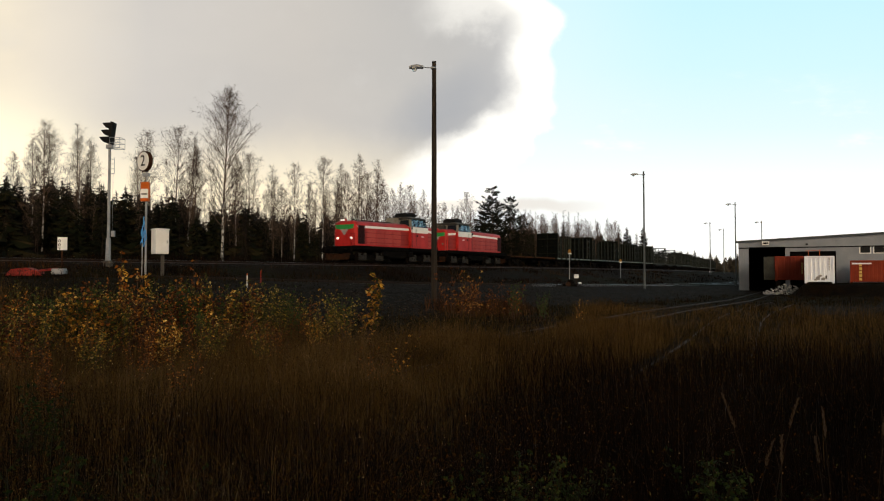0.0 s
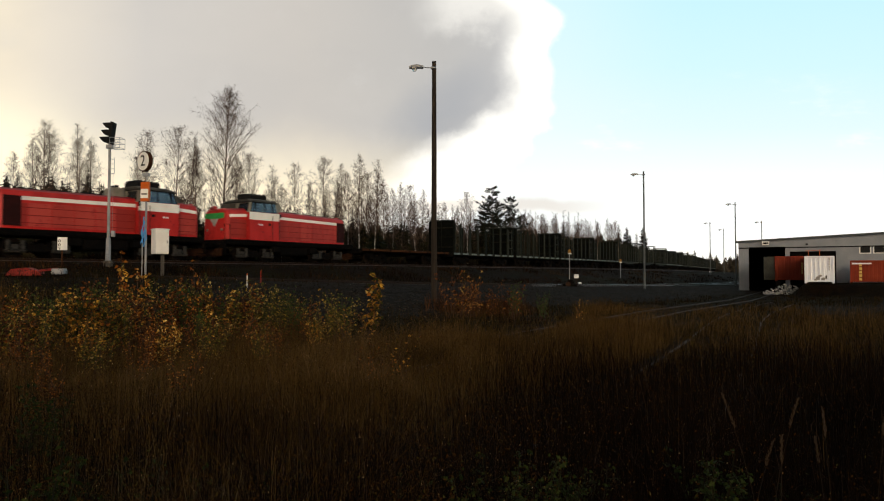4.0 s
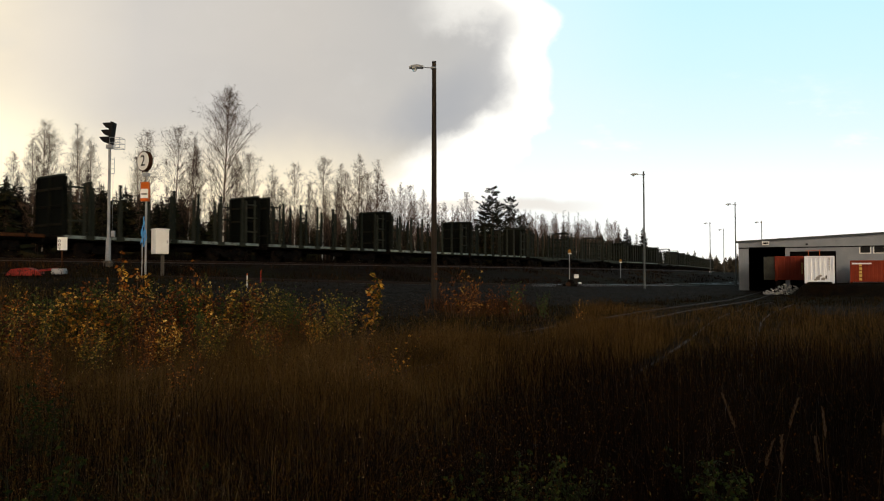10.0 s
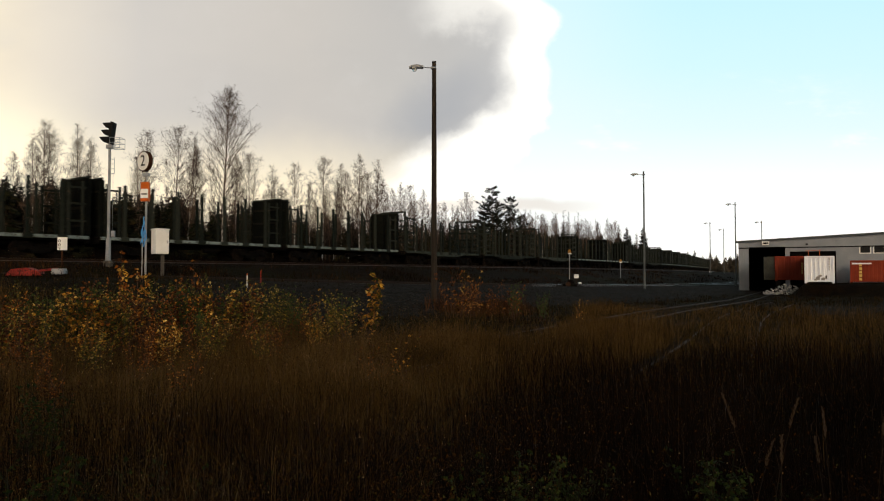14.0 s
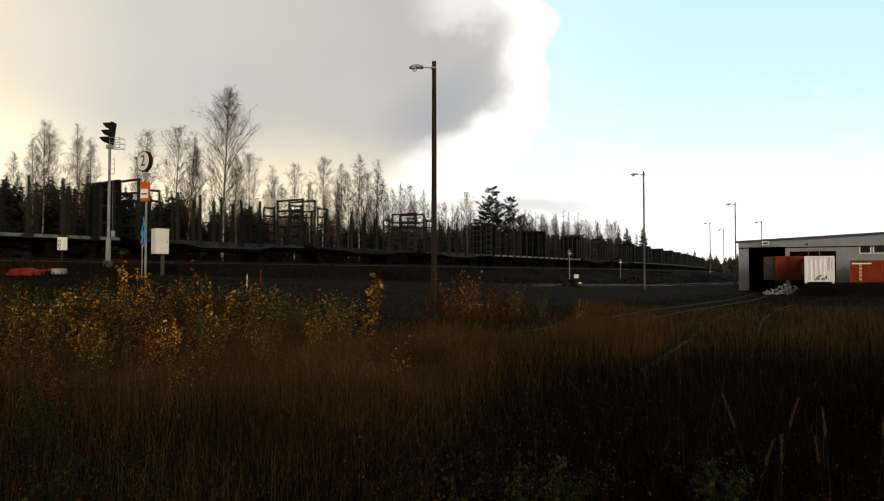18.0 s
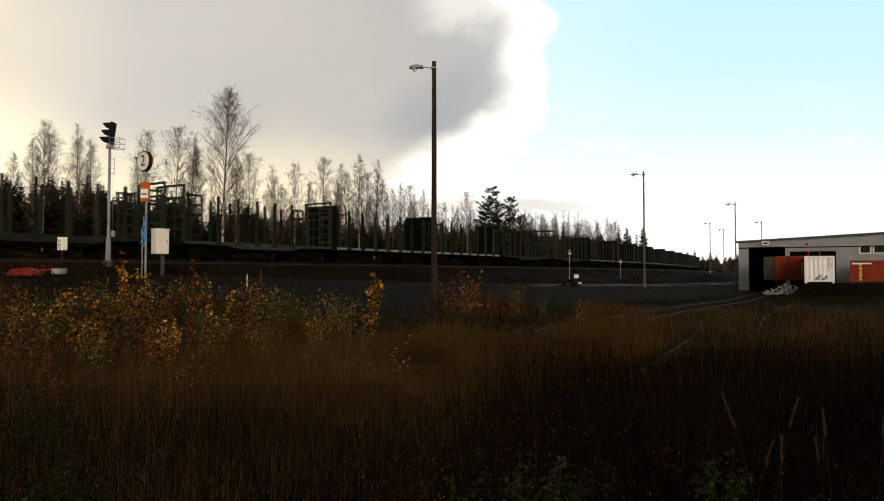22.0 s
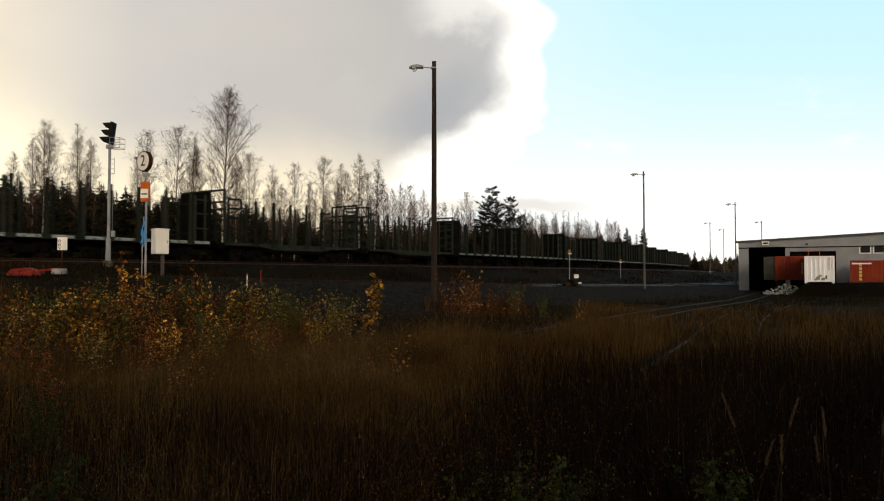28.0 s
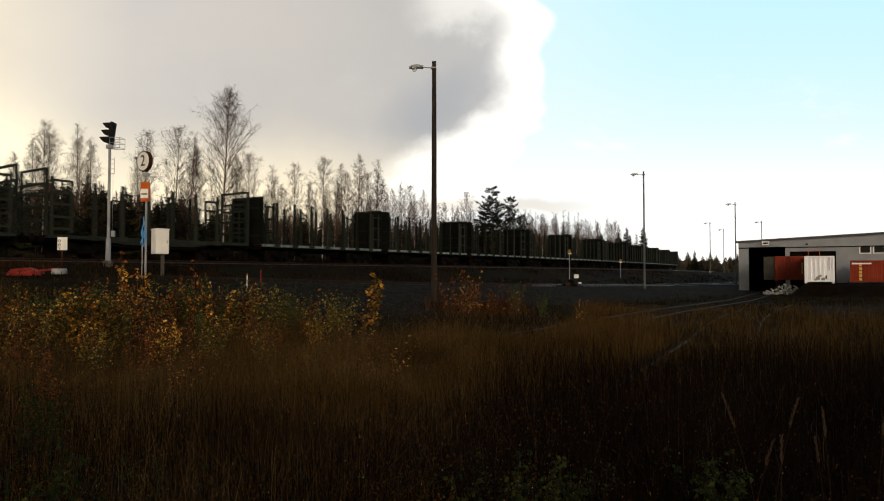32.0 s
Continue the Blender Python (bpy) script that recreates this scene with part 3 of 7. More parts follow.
M_SLEEPER = surface("sleeper_wood", (0.006, 0.0045, 0.0038), (0.018, 0.014, 0.0105), 0.9, 0, 2, 30, 0.3, each=0.4, shine=0.03)


def resample(line, step):
    out = []
    for a, b in zip(line, line[1:]):
        n = max(1, int(math.dist(a[:2], b[:2]) / step))
        out += [tuple(a[k] + (b[k] - a[k]) * i / n for k in range(3)) for i in range(n)]
    return out + [tuple(line[-1])]


def rounded(line, step, times=3):
    pts = resample(line, step)
    for _ in range(times):
        pts = [pts[0]] + [tuple((a[k] + 2 * b[k] + c[k]) / 4 for k in range(3)) for a, b, c in zip(pts, pts[1:], pts[2:])] + [pts[-1]]
    return pts


def railway(name, label, line, top, ties=True, steel=None):
    """A pair of rails with sleepers; line is (x, y, ground height), top the rail's height over it."""
    t = thing(name, label, "track", kind="structure")
    for s in (-0.77, 0.77):
        part("rail", sweep([(x, y, z + top) for x, y, z in line], [(a + s, h) for a, h in RAIL_PROF]), steel or M_RAIL, t)
    if ties:
        g = Geo()
        acc = 0.0
        for a, b in zip(line, line[1:]):
            L = math.dist(a[:2], b[:2])
            ang = math.degrees(math.atan2(b[1] - a[1], b[0] - a[0]))
            while acc < L:
                k = acc / L
                g.box(0, 0, 0, 0.24, 2.6, 0.15, 0.02, pose(a[0] + (b[0] - a[0]) * k, a[1] + (b[1] - a[1]) * k, a[2] + (b[2] - a[2]) * k + top - 0.25, 0, 0, ang))
                acc += 0.62
            acc -= L
        tagged(part("sleepers", g, M_SLEEPER, t), kind="stuff")
    return t


railway("main_track", "main line of worn rails on dark ballast", [(*on_main(u), RAIL - 0.22) for u in np.arange(-120, 420, 4.0)], 0.22)
SIDING_LINE = rounded(SIDING[:7], 3.0, 4)
# one siding in two steels: the far part has the sky glint painted in
SPLIT = [i for i, p in enumerate(SIDING_LINE) if p[1] > 53.0][0]
railway("siding_track", "siding rails coloured dull, without sky glint, in dark gravel", SIDING_LINE[:SPLIT + 1], 0.17, True, M_OLDRAIL)
railway("siding_track", "siding rails with sky glint put into their tops, in dark gravel", SIDING_LINE[SPLIT:], 0.17, True, M_GLINTRAIL)
for nm, ln, tp in (("yard_track", YARD_A, 0.05), ("yard_track", YARD_B, 0.012)):
    ln = rounded([(x, y, 0.0) for x, y in ln], 1.5, 6)
    ln = [(x, y, float(ground_z(np.array([x]), np.array([y]))[0])) for x, y, z in ln]
    railway(nm, "old yard rails half lost in dead grass", ln, tp, False, M_OLDRAIL)


# ---- train ----
V_TRAIN = 6.25
WHEELS = []          # wheelsets with their radii
CARS = []            # things of the train with the place of their middle at the start


# darkened with the underframes, for the shade below the train
M_WHEEL = surface("dark_wheel_steel", (0.004, 0.0032, 0.0026), (0.012, 0.009, 0.007), 0.7, 0.0, 5, 60, 0.1, shine=0.02)


def wheelset(parent, x, r, dark=M_FRAME):
    ws = new("wheelset", None)
    ws.parent = parent
    ws.matrix_parent_inverse = Matrix.Translation((x, 0, r))
    g = Geo()
    g.tube((0, -1.05, 0), (0, 1.05, 0), 0.08, None, 10)
    part("axle", g, dark, ws)
    for s in (-1, 1):
        g = Geo()
        y = s * 0.78
        g.lathe([(0.1, -0.09), (0.15, -0.06), (0.16, -0.02), (r * 0.86, -0.03), (r * 0.9, -0.065), (r, -0.065), (r, 0.05), (r + 0.028, 0.06), (r + 0.028, 0.075),
                 (r * 0.88, 0.075), (r * 0.86, 0.03), (0.16, 0.02), (0.15, 0.06), (0.1, 0.08)] if s < 0 else
                [(0.1, -0.08), (0.15, -0.06), (0.16, -0.02), (r * 0.86, -0.03), (r * 0.88, -0.075), (r + 0.028, -0.075), (r + 0.028, -0.06), (r, -0.05), (r, 0.065),
                 (r * 0.9, 0.065), (r * 0.86, 0.03), (0.16, 0.02), (0.15, 0.06), (0.1, 0.09)], (0, y, 0), 20, 1)
        part("wheel", g, M_WHEEL if dark is M_FRAME else dark, ws)
    WHEELS.append((ws, r))
    return ws


def bogie(parent, x, r, half, heavy=False):
    g = Geo()
    for s in (-1, 1):
        y = s * 1.0
        g.prism([(x - half - 0.35, r + 0.05), (x - half - 0.3, r + 0.24), (x - half * 0.45, r + 0.3), (x - 0.4, r + 0.12), (x + 0.4, r + 0.12),
                 (x + half * 0.45, r + 0.3), (x + half + 0.3, r + 0.24), (x + half + 0.35, r + 0.05), (x + half - 0.3, r + 0.02), (x + 0.45, r - 0.2),
                 (x - 0.45, r - 0.2), (x - half + 0.3, r + 0.02)], 1, y - 0.07, y + 0.07)
        for a in (-half, half):
            k = Geo()
            k.box(x + a, y + s * 0.1, r, 0.3, 0.2, 0.3, 0.04)
            k.tube((x + a, y + s * 0.18, r), (x + a, y + s * 0.24, r), 0.11, None, 10)
            part("axle_box", k, M_BOGIE if heavy else M_FRAME, parent)
            if heavy:
                k = Geo()
                for b in (-0.34, 0.34):
                    k.tube((x + a + b, y + s * 0.14, r - 0.12), (x + a + b, y + s * 0.14, r + 0.36), 0.1, 0.1, 10)
                    k.box(x + a + b, y + s * 0.14, r - 0.14, 0.28, 0.24, 0.06, 0.02)
                k.box(x + a, y + s * 0.12, r - 0.2, 0.95, 0.12, 0.1, 0.03)
                part("spring", k, M_BOGIE, parent, "dusty grey coil springs")
            for b in (-0.27, 0.27):
                g.tube((x + a + b, y, r + 0.05), (x + a + b, y, r + 0.38), 0.07, None, 8)
        for k in (-0.18, 0.0, 0.18):
            g.tube((x + k, y + s * 0.02, r - 0.12), (x + k, y + s * 0.02, r + 0.2), 0.075, None, 8)
    g.box(x, 0, r + 0.1, 0.5, 2.1, 0.25, 0.04)
    part("bogie_frame", g, M_FRAME, parent)
    for a in (-half, half):
        wheelset(parent, x + a, r)


def buffers(parent, x, s, z=1.05):
    for y in (-0.9, 0.9):
        g = Geo()
        g.tube((x - s * 0.62, y, z), (x - s * 0.18, y, z), 0.11, 0.1, 12)
        g.lathe([(0.07, -0.2), (0.08, -0.05), (0.24, -0.02), (0.24, 0.0), (0.12, 0.02)] if s > 0 else [(0.12, -0.02), (0.24, 0.0), (0.24, 0.02), (0.08, 0.05), (0.07, 0.2)],
                (x, y, z), 16, 0)
        part("buffer", g, M_FRAME, parent)
    g = Geo()
    g.box(x - s * 0.4, 0, z - 0.05, 0.5, 0.12, 0.14, 0.03)
    g.tube((x - s * 0.15, 0, z + 0.05), (x - s * 0.12, 0, z - 0.45), 0.035, None, 8)
    part("coupling", g, M_FRAME, parent)


def loco(lit, name="diesel_locomotive"):
    """A four-axle hood diesel engine, long hood towards -x."""
    t = thing(name, "red diesel locomotive with white band and grey cab", "locomotive", group="engines of the freight train")
    g = Geo()
    g.box(0, 0, 1.22, 12.2, 2.7, 0.3, 0.04)
    for s in (-1, 1):
        g.box(0, s * 1.38, 1.3, 12.1, 0.06, 0.22, 0.01)
        g.box(s * 6.1, 0, 1.06, 0.14, 2.6, 0.5, 0.03)
    part("underframe", g, M_FRAME, t, "black underframe")
    for s in (-1, 1):
        buffers(t, s * 6.8, s)
        g = Geo()
        g.prism([(-1.15, 0.3), (1.15, 0.3), (1.2, 0.75), (-1.2, 0.75)], 0, s * 6.2 - 0.03, s * 6.2 + 0.03)
        for y in (-1.1, -0.7, 0.7, 1.1):
            g.box(s * 6.23, y, 0.6, 0.06, 0.22, 0.42, 0.01)
        part("snow_plough", g, M_DIRTY, t, "worn orange plough")
        for y in (-1.28, 1.28):
            g = Geo()
            for x in (5.7, 6.1):
                g.tube((s * x, y, 1.36), (s * x, y, 2.35), 0.02, None, 6)
            g.tube((s * 5.7, y, 2.35), (s * 6.1, y, 2.35), 0.02, None, 6)
            part("handrail", g, M_FRAME, t)
            g = Geo()
            for z in (0.45, 0.8, 1.1):
                g.box(s * 5.85, y * 1.06, z, 0.5, 0.2, 0.03, 0.005)
            g.box(s * 6.1, y * 1.06, 0.8, 0.03, 0.2, 0.8)
            part("steps", g, M_FRAME, t)
    for x in (-3.45, 3.45):
        bogie(t, x, 0.5, 1.1, True)
    g = Geo()
    g.box(0, 0, 0.78, 2.6, 2.5, 0.62, 0.08)
    part("fuel_tank", g, M_FRAME, t)
    for s in (-1, 1):
        for x in (-1.75, 1.75):
            g = Geo()
            g.box(x, s * 1.2, 0.85, 0.7, 0.35, 0.4, 0.04)
            part("equipment_box", g, M_FRAME, t)

    def hood(x0, x1, top0, top1, front):
        """Body of a hood in red, the band in white."""
        w = 1.17
        g = Geo()
        sec = lambda w, top: [(-w, 1.4), (w, 1.4), (w, top - 0.33), (w - 0.1, top - 0.12), (w - 0.42, top), (-w + 0.42, top), (-w + 0.1, top - 0.12), (-w, top - 0.33)]
        rings = [(x0, w, top0), (x1, w, top1)]
        if front < 0:
            rings = [(x0, w - 0.22, top0 - 0.14), (x0 + 0.07, w - 0.1, top0 - 0.05), (x0 + 0.22, w, top0), (x1, w, top1)]
        else:
            rings = [(x0, w, top0), (x1 - 0.22, w, top1), (x1 - 0.07, w - 0.1, top1 - 0.05), (x1, w - 0.22, top1 - 0.14)]
        for x, ww, top in rings:
            g.v += [(x, a, b) for a, b in sec(ww, top)]
        n = 8
        for r in range(len(rings) - 1):
            for i in range(n):
                j = (i + 1) % n
                g.f.append((r * n + i, r * n + j, (r + 1) * n + j, (r + 1) * n + i))
        g.f.append(tuple(range(n - 1, -1, -1)))
        g.f.append(tuple(range((len(rings) - 1) * n, len(rings) * n)))
        x0, x1 = (x0 + 0.22, x1) if front < 0 else (x0, x1 - 0.22)
        body = part("hood", g, M_RED, t, "faded red hood")
        g = Geo()
        for x, top in ((x0, top0), (x1, top1)):
            g.v += [(x, a, b) for a, b in ((-w + 0.09, top - 0.115), (-w + 0.41, top + 0.006), (w - 0.41, top + 0.006), (w - 0.09, top - 0.115))]
        g.f += [(0, 4, 5, 1), (1, 5, 6, 2), (2, 6, 7, 3)]
        part("hood_top", g, M_HOODTOP, body, "sooty dark red hood top")
        for s in (-1, 1):
            g = Geo()
            k = len(g.v)
            for x, top in ((x0, top0), (x1, top1)):
                for zz in (top - 0.58, top - 0.39):
                    g.v += [(x, s * (w + 0.012), zz), (x, s * (w - 0.02), zz)]
            g.f += [(k, k + 4, k + 6, k + 2), (k + 1, k + 3, k + 7, k + 5), (k, k + 1, k + 5, k + 4), (k + 2, k + 6, k + 7, k + 3), (k, k + 2, k + 3, k + 1), (k + 4, k + 5, k + 7, k + 6)]
            part("white_band", g, M_WHITE, body, "white painted band")
        L = x1 - x0
        # dark red strips stand for the panel seams
        for s in (-1, 1):
            for zz in (1.72, 2.1, 2.48):
                g = Geo()
                g.box((x0 + x1) / 2, s * (w + 0.022), zz, L - 0.1, 0.05, 0.035, 0.008)
                part("hood_strip", g, M_REDDARK, body)
        nd = max(1, int(L / 1.05))
        for s in (-1, 1):
            for i in range(nd):
                x = x0 + L * (i + 0.5) / nd
                k = (x - x0) / L
                top = top0 + (top1 - top0) * k
                g = Geo()
                hz = top - 0.72 - 1.55
                g.box(x, s * (w + 0.01), 1.55 + hz / 2, L / nd - 0.06, 0.04, hz, 0.012)
                g.box(x + L / nd * 0.36, s * (w + 0.035), 2.0, 0.05, 0.03, 0.16, 0.006)
                part("hood_door", g, M_REDPALE, body)
        return body

    hood(-5.4, 1.67, 3.4, 3.5, -1)
    hood(4.23, 5.85, 3.5, 3.4, 1)
    for s, x in ((-1, -5.4), (1, 5.85)):
        g = Geo()
        for y0, y1 in ((-0.93, 0.93),):
            g.prism([(y0, 2.78), (-0.5, 2.72), (0.5, 2.72), (y1, 2.78), (y1, 3.1), (y0, 3.1)], 0, x + s * 0.003, x + s * 0.02)
        part("nose_band", g, M_GREEN, t, "green warning band on the nose")
        g = Geo()
        g.prism([(-0.42, 2.74), (0, 2.22), (0.42, 2.74), (0.2, 2.74), (0, 2.68), (-0.2, 2.74)], 0, x + s * 0.022, x + s * 0.035)
        part("chevron", g, M_CONC, t, "pale grey chevron")
        for y in (-0.7, 0.7):
            g = Geo()
            g.lathe([(0.085, -0.05), (0.09, 0.0), (0.07, 0.03), (0.02, 0.035)] if s > 0 else [(0.02, -0.035), (0.07, -0.03), (0.09, 0.0), (0.085, 0.05)], (x + s * 0.02, y, 2.02), 14, 0)
            part("headlight", g, M_LAMP if (lit and s < 0) else M_CABGREY, t, "round headlight")
        g = Geo()
        g.box(x + s * 0.1, 0, 3.42, 0.25, 0.55, 0.2, 0.05)
        top = part("top_light_housing", g, M_RED, t)
        for y in (-0.13, 0.13):
            g = Geo()
            g.lathe([(0.055, -0.02), (0.062, 0.0), (0.04, 0.02)], (x + s * 0.235, y, 3.43), 12, 0)
            part("top_light", g, M_LAMP if (lit and s < 0) else M_CABGREY, top)
        # radiator grille near the long end, a dark door at the other
        for q in (-1, 1) if s < 0 else ():
            g = Geo()
            g.box(x + 0.62, q * 1.215, 2.29, 0.84, 0.03, 1.46, 0.005)
            for i in range(10):
                g.box(x + 0.62, q * 1.235, 1.68 + i * 0.14, 0.8, 0.03, 0.05)
            part("grille", g, M_MAROON, t, "dark maroon radiator grille")
    # cab
    g = Geo()
    for s in (-1, 1):
        g.box(3.35, s * 1.46, 2.33, 2.56, 0.06, 1.86, 0.01)
    g.box(2.1, 0, 2.35, 0.06, 2.86, 1.75)
    g.box(4.6, 0, 2.35, 0.06, 2.86, 1.75)
    cab = part("cab_body", g, M_RED, t, "red cab sides")
    for s in (-1, 1):
        g = Geo()
        g.box(3.35, s * 1.475, 3.0, 2.58, 0.05, 0.5, 0.005)
        part("white_band", g, M_WHITE, cab, "broad white band")
    def lean(g):
        """The window storey of the cab tapers towards the roof."""
        for i, (x, y, z) in enumerate(g.v):
            k = max(0.0, z - 3.22)
            if abs(y) > 1.2:
                y -= math.copysign(0.17 * k, y)
            if x > 4.2:
                x -= 0.3 * k
            elif x < 2.4:
                x += 0.16 * k
            g.v[i] = (x, y, z)
        return g

    g = Geo()
    sec = [(-1.36, 3.96), (1.36, 3.96), (1.3, 4.08), (0.95, 4.18), (-0.95, 4.18), (-1.3, 4.08)]
    for x, kw, dz in ((2.1, 0.96, -0.05), (2.3, 1.0, 0.0), (4.1, 1.0, 0.0), (4.45, 0.97, -0.06)):
        g.v += [(x, a * kw, b + (dz if b > 4 else 0)) for a, b in sec]
    for r in range(3):
        for i in range(6):
            j = (i + 1) % 6
            g.f.append((r * 6 + i, r * 6 + j, r * 6 + 6 + j, r * 6 + 6 + i))
    g.f += [(5, 4, 3, 2, 1, 0), (18, 19, 20, 21, 22, 23)]
    part("cab_roof", g, M_ROOF, t, "sooty grey cab roof")
    g = Geo()
    for s in (-1, 1):
        for x, ww in ((2.62, 0.06), (3.3, 0.06), (4.2, 0.08), (4.55, 0.08)):
            g.box(x, s * 1.43, 3.6, ww, 0.1, 0.74, 0.015)
        g.box(3.35, s * 1.43, 3.94, 2.5, 0.1, 0.07, 0.015)
        g.box(3.35, s * 1.43, 3.26, 2.5, 0.1, 0.05, 0.015)
    part("window_frame", lean(g), M_FRAME, cab, "dark window frame")
    for x in (2.12, 4.58):
        g = Geo()
        for y in (-1.34, 1.34):
            g.box(x, y, 3.6, 0.12, 0.24, 0.78, 0.03)
        g.box(x, 0.0, 3.6, 0.08, 0.3, 0.78, 0.015)
        g.box(x, 0, 3.93, 0.1, 2.8, 0.1, 0.02)
        g.box(x, 0, 3.26, 0.1, 2.8, 0.1, 0.02)
        part("end_frame", lean(g), M_CABGREY, cab, "beige-grey cab end with rounded corner posts")
    for s in (-1, 1):
        for x, w in ((2.4, 0.38), (2.96, 0.62), (3.745, 0.83), (4.375, 0.27)):
            g = Geo()
            g.box(x, s * 1.43, 3.595, w, 0.012, 0.64)
            part("window_pane", lean(g), M_GLASS, cab, "glass with the blue of the sky put into its tint")
    for x in (2.12, 4.58):
        for y in (-0.67, 0.67):
            g = Geo()
            g.box(x, y, 3.595, 0.012, 1.04, 0.56)
            part("windscreen", lean(g), M_DARKGLASS, cab, "dark windscreen")
    g = Geo()
    g.box(3.35, 0, 3.94, 2.4, 2.7, 0.04)
    g.box(3.35, 0, 2.6, 1.1, 1.6, 1.2, 0.05)
    part("cab_interior", g, M_BLACK, cab)
    g = Geo()
    g.box(2.75, -0.5, 3.2, 0.14, 0.5, 0.7, 0.05)
    g.box(2.95, -0.5, 2.9, 0.5, 0.5, 0.12, 0.04)
    part("driver_seat", g, M_BLACK, cab)
    for s in (-1, 1):
        g = Geo()
        g.box(2.42, s * 1.5, 2.1, 0.5, 0.03, 1.3, 0.01)
        part("cab_door", g, M_RED, cab)
        g = Geo()
        g.tube((2.12, s * 1.53, 1.5), (2.12, s * 1.53, 3.1), 0.018, None, 6)
        g.tube((2.72, s * 1.53, 1.5), (2.72, s * 1.53, 3.1), 0.018, None, 6)
        part("handrail", g, M_BOGIE, cab)
        g = Geo()
        g.box(2.05, s * 1.56, 3.12, 0.1, 0.12, 0.26, 0.03)
        part("wing_mirror", g, M_BLACK, cab)
        g = Geo()
        for i in range(3):
            g.box(3.6 + i * 0.13, s * 1.505, 2.45, 0.09, 0.01, 0.1)
        part("number_bars", g, M_WHITE, cab)
        g = Geo()
        g.box(2.95, s * 1.505, 2.5, 0.2, 0.01, 0.16)
        part("plate", g, M_BLACK, cab)
    g = Geo()
    g.prism([(-0.62, 4.17), (0.62, 4.17), (0.66, 4.42), (0.5, 4.55), (-0.5, 4.55), (-0.66, 4.42)], 0, 2.5, 3.9)
    for x in (2.7, 3.05, 3.4, 3.75):
        g.box(x, 0, 4.48, 0.05, 1.3, 0.18, 0.01)
    part("roof_cooler", g, M_BLACK, t, "black roof-top cooler")
    g = Geo()
    g.prism([(1.2, 3.3), (2.04, 3.3), (2.04, 4.06), (1.4, 4.06)], 1, -0.1, 0.8)
    part("exhaust_hood", g, M_CABGREY, t, "grey exhaust hood")
    g = Geo()
    g.prism([(4.66, 3.3), (5.25, 3.3), (5.1, 3.8), (4.66, 3.86)], 1, -0.85, 0.1)
    part("horn_box", g, M_ROOF, t, "sooty box on the short hood")
    for y in (0.15, 0.55):
        g = Geo()
        g.tube((1.7, y, 4.0), (1.7, y, 4.22), 0.12, None, 12)
        part("exhaust_pipe", g, M_BLACK, t)
    g = Geo()
    g.tube((-3.6, 0, 3.4), (-3.6, 0, 3.5), 0.62, 0.58, 20)
    g.tube((-2.1, 0, 3.42), (-2.1, 0, 3.52), 0.62, 0.58, 20)
    g.box(-0.4, 0, 3.5, 1.1, 0.9, 0.16, 0.03)
    part("roof_fan", g, M_BLACK, t)
    for o in t.children:
        if o.name.split(".")[0] in ("cab_body", "cab_roof", "roof_cooler", "exhaust_hood", "horn_box", "exhaust_pipe"):
            o.location.x = -0.4          # the cab stands a little nearer the middle
    return t


def wagon_base(t, half, sill, fish=False):
    g = Geo()
    g.box(0, 0, 1.02, 2 * half, 2.5, 0.2, 0.02)
    for s in (-1, 1):
        g.box(0, s * 0.35, 0.86, 2 * half - 0.4, 0.16, 0.34, 0.02)
        g.box(s * (half - 0.06), 0, 0.98, 0.14, 2.7, 0.36, 0.02)
    if fish:
        for s in (-1, 1):
            g.prism([(-half + 2.6, 0.95), (-half + 4.2, 0.62), (half - 4.2, 0.62), (half - 2.6, 0.95)], 1, s * 1.25 - 0.03, s * 1.25 + 0.03)
    g.box(-1.4, 0.6, 0.66, 1.0, 0.4, 0.35, 0.05)
    g.tube((0.6, -0.7, 0.68), (1.7, -0.7, 0.68), 0.18, None, 10)
    part("underframe", g, M_FRAME, t)
    g = Geo()
    g.box(0, 0, 1.145, 2 * half, 2.66, 0.05, 0.01)
    part("deck", g, M_DECK, t, "dark plank deck")
    for s in (-1, 1):
        g = Geo()
        if fish:
            g.prism([(-half + 0.1, 1.18), (half - 0.1, 1.18), (half - 0.1, 1.02), (half - 3.0, 1.0), (2.2, 0.8), (-2.2, 0.8), (-half + 3.0, 1.0), (-half + 0.1, 1.02)], 1,
                    s * 1.4 - 0.035, s * 1.4 + 0.035)
        else:
            g.box(0, s * 1.4, 1.1, 2 * half - 0.2, 0.07, 0.17, 0.012)
        part("side_sill", g, sill, t, "pale chalky side sill")
    for s in (-1, 1):
        bogie(t, s * (half - 2.3), 0.46, 0.9)
        buffers(t, s * 6.84, s, 1.03)


def stakes(t, xs, top):
    for x in xs:
        for s in (-1, 1):
            g = Geo()
            g.prism([(x - 0.1, 1.0), (x + 0.1, 1.0), (x + 0.07, top), (x - 0.07, top)], 1, s * 1.37 - 0.06, s * 1.37 + 0.06)
            g.box(x, s * 1.4, 1.08, 0.52, 0.14, 0.26, 0.02)
            part("stake", g, M_STAKE, t)


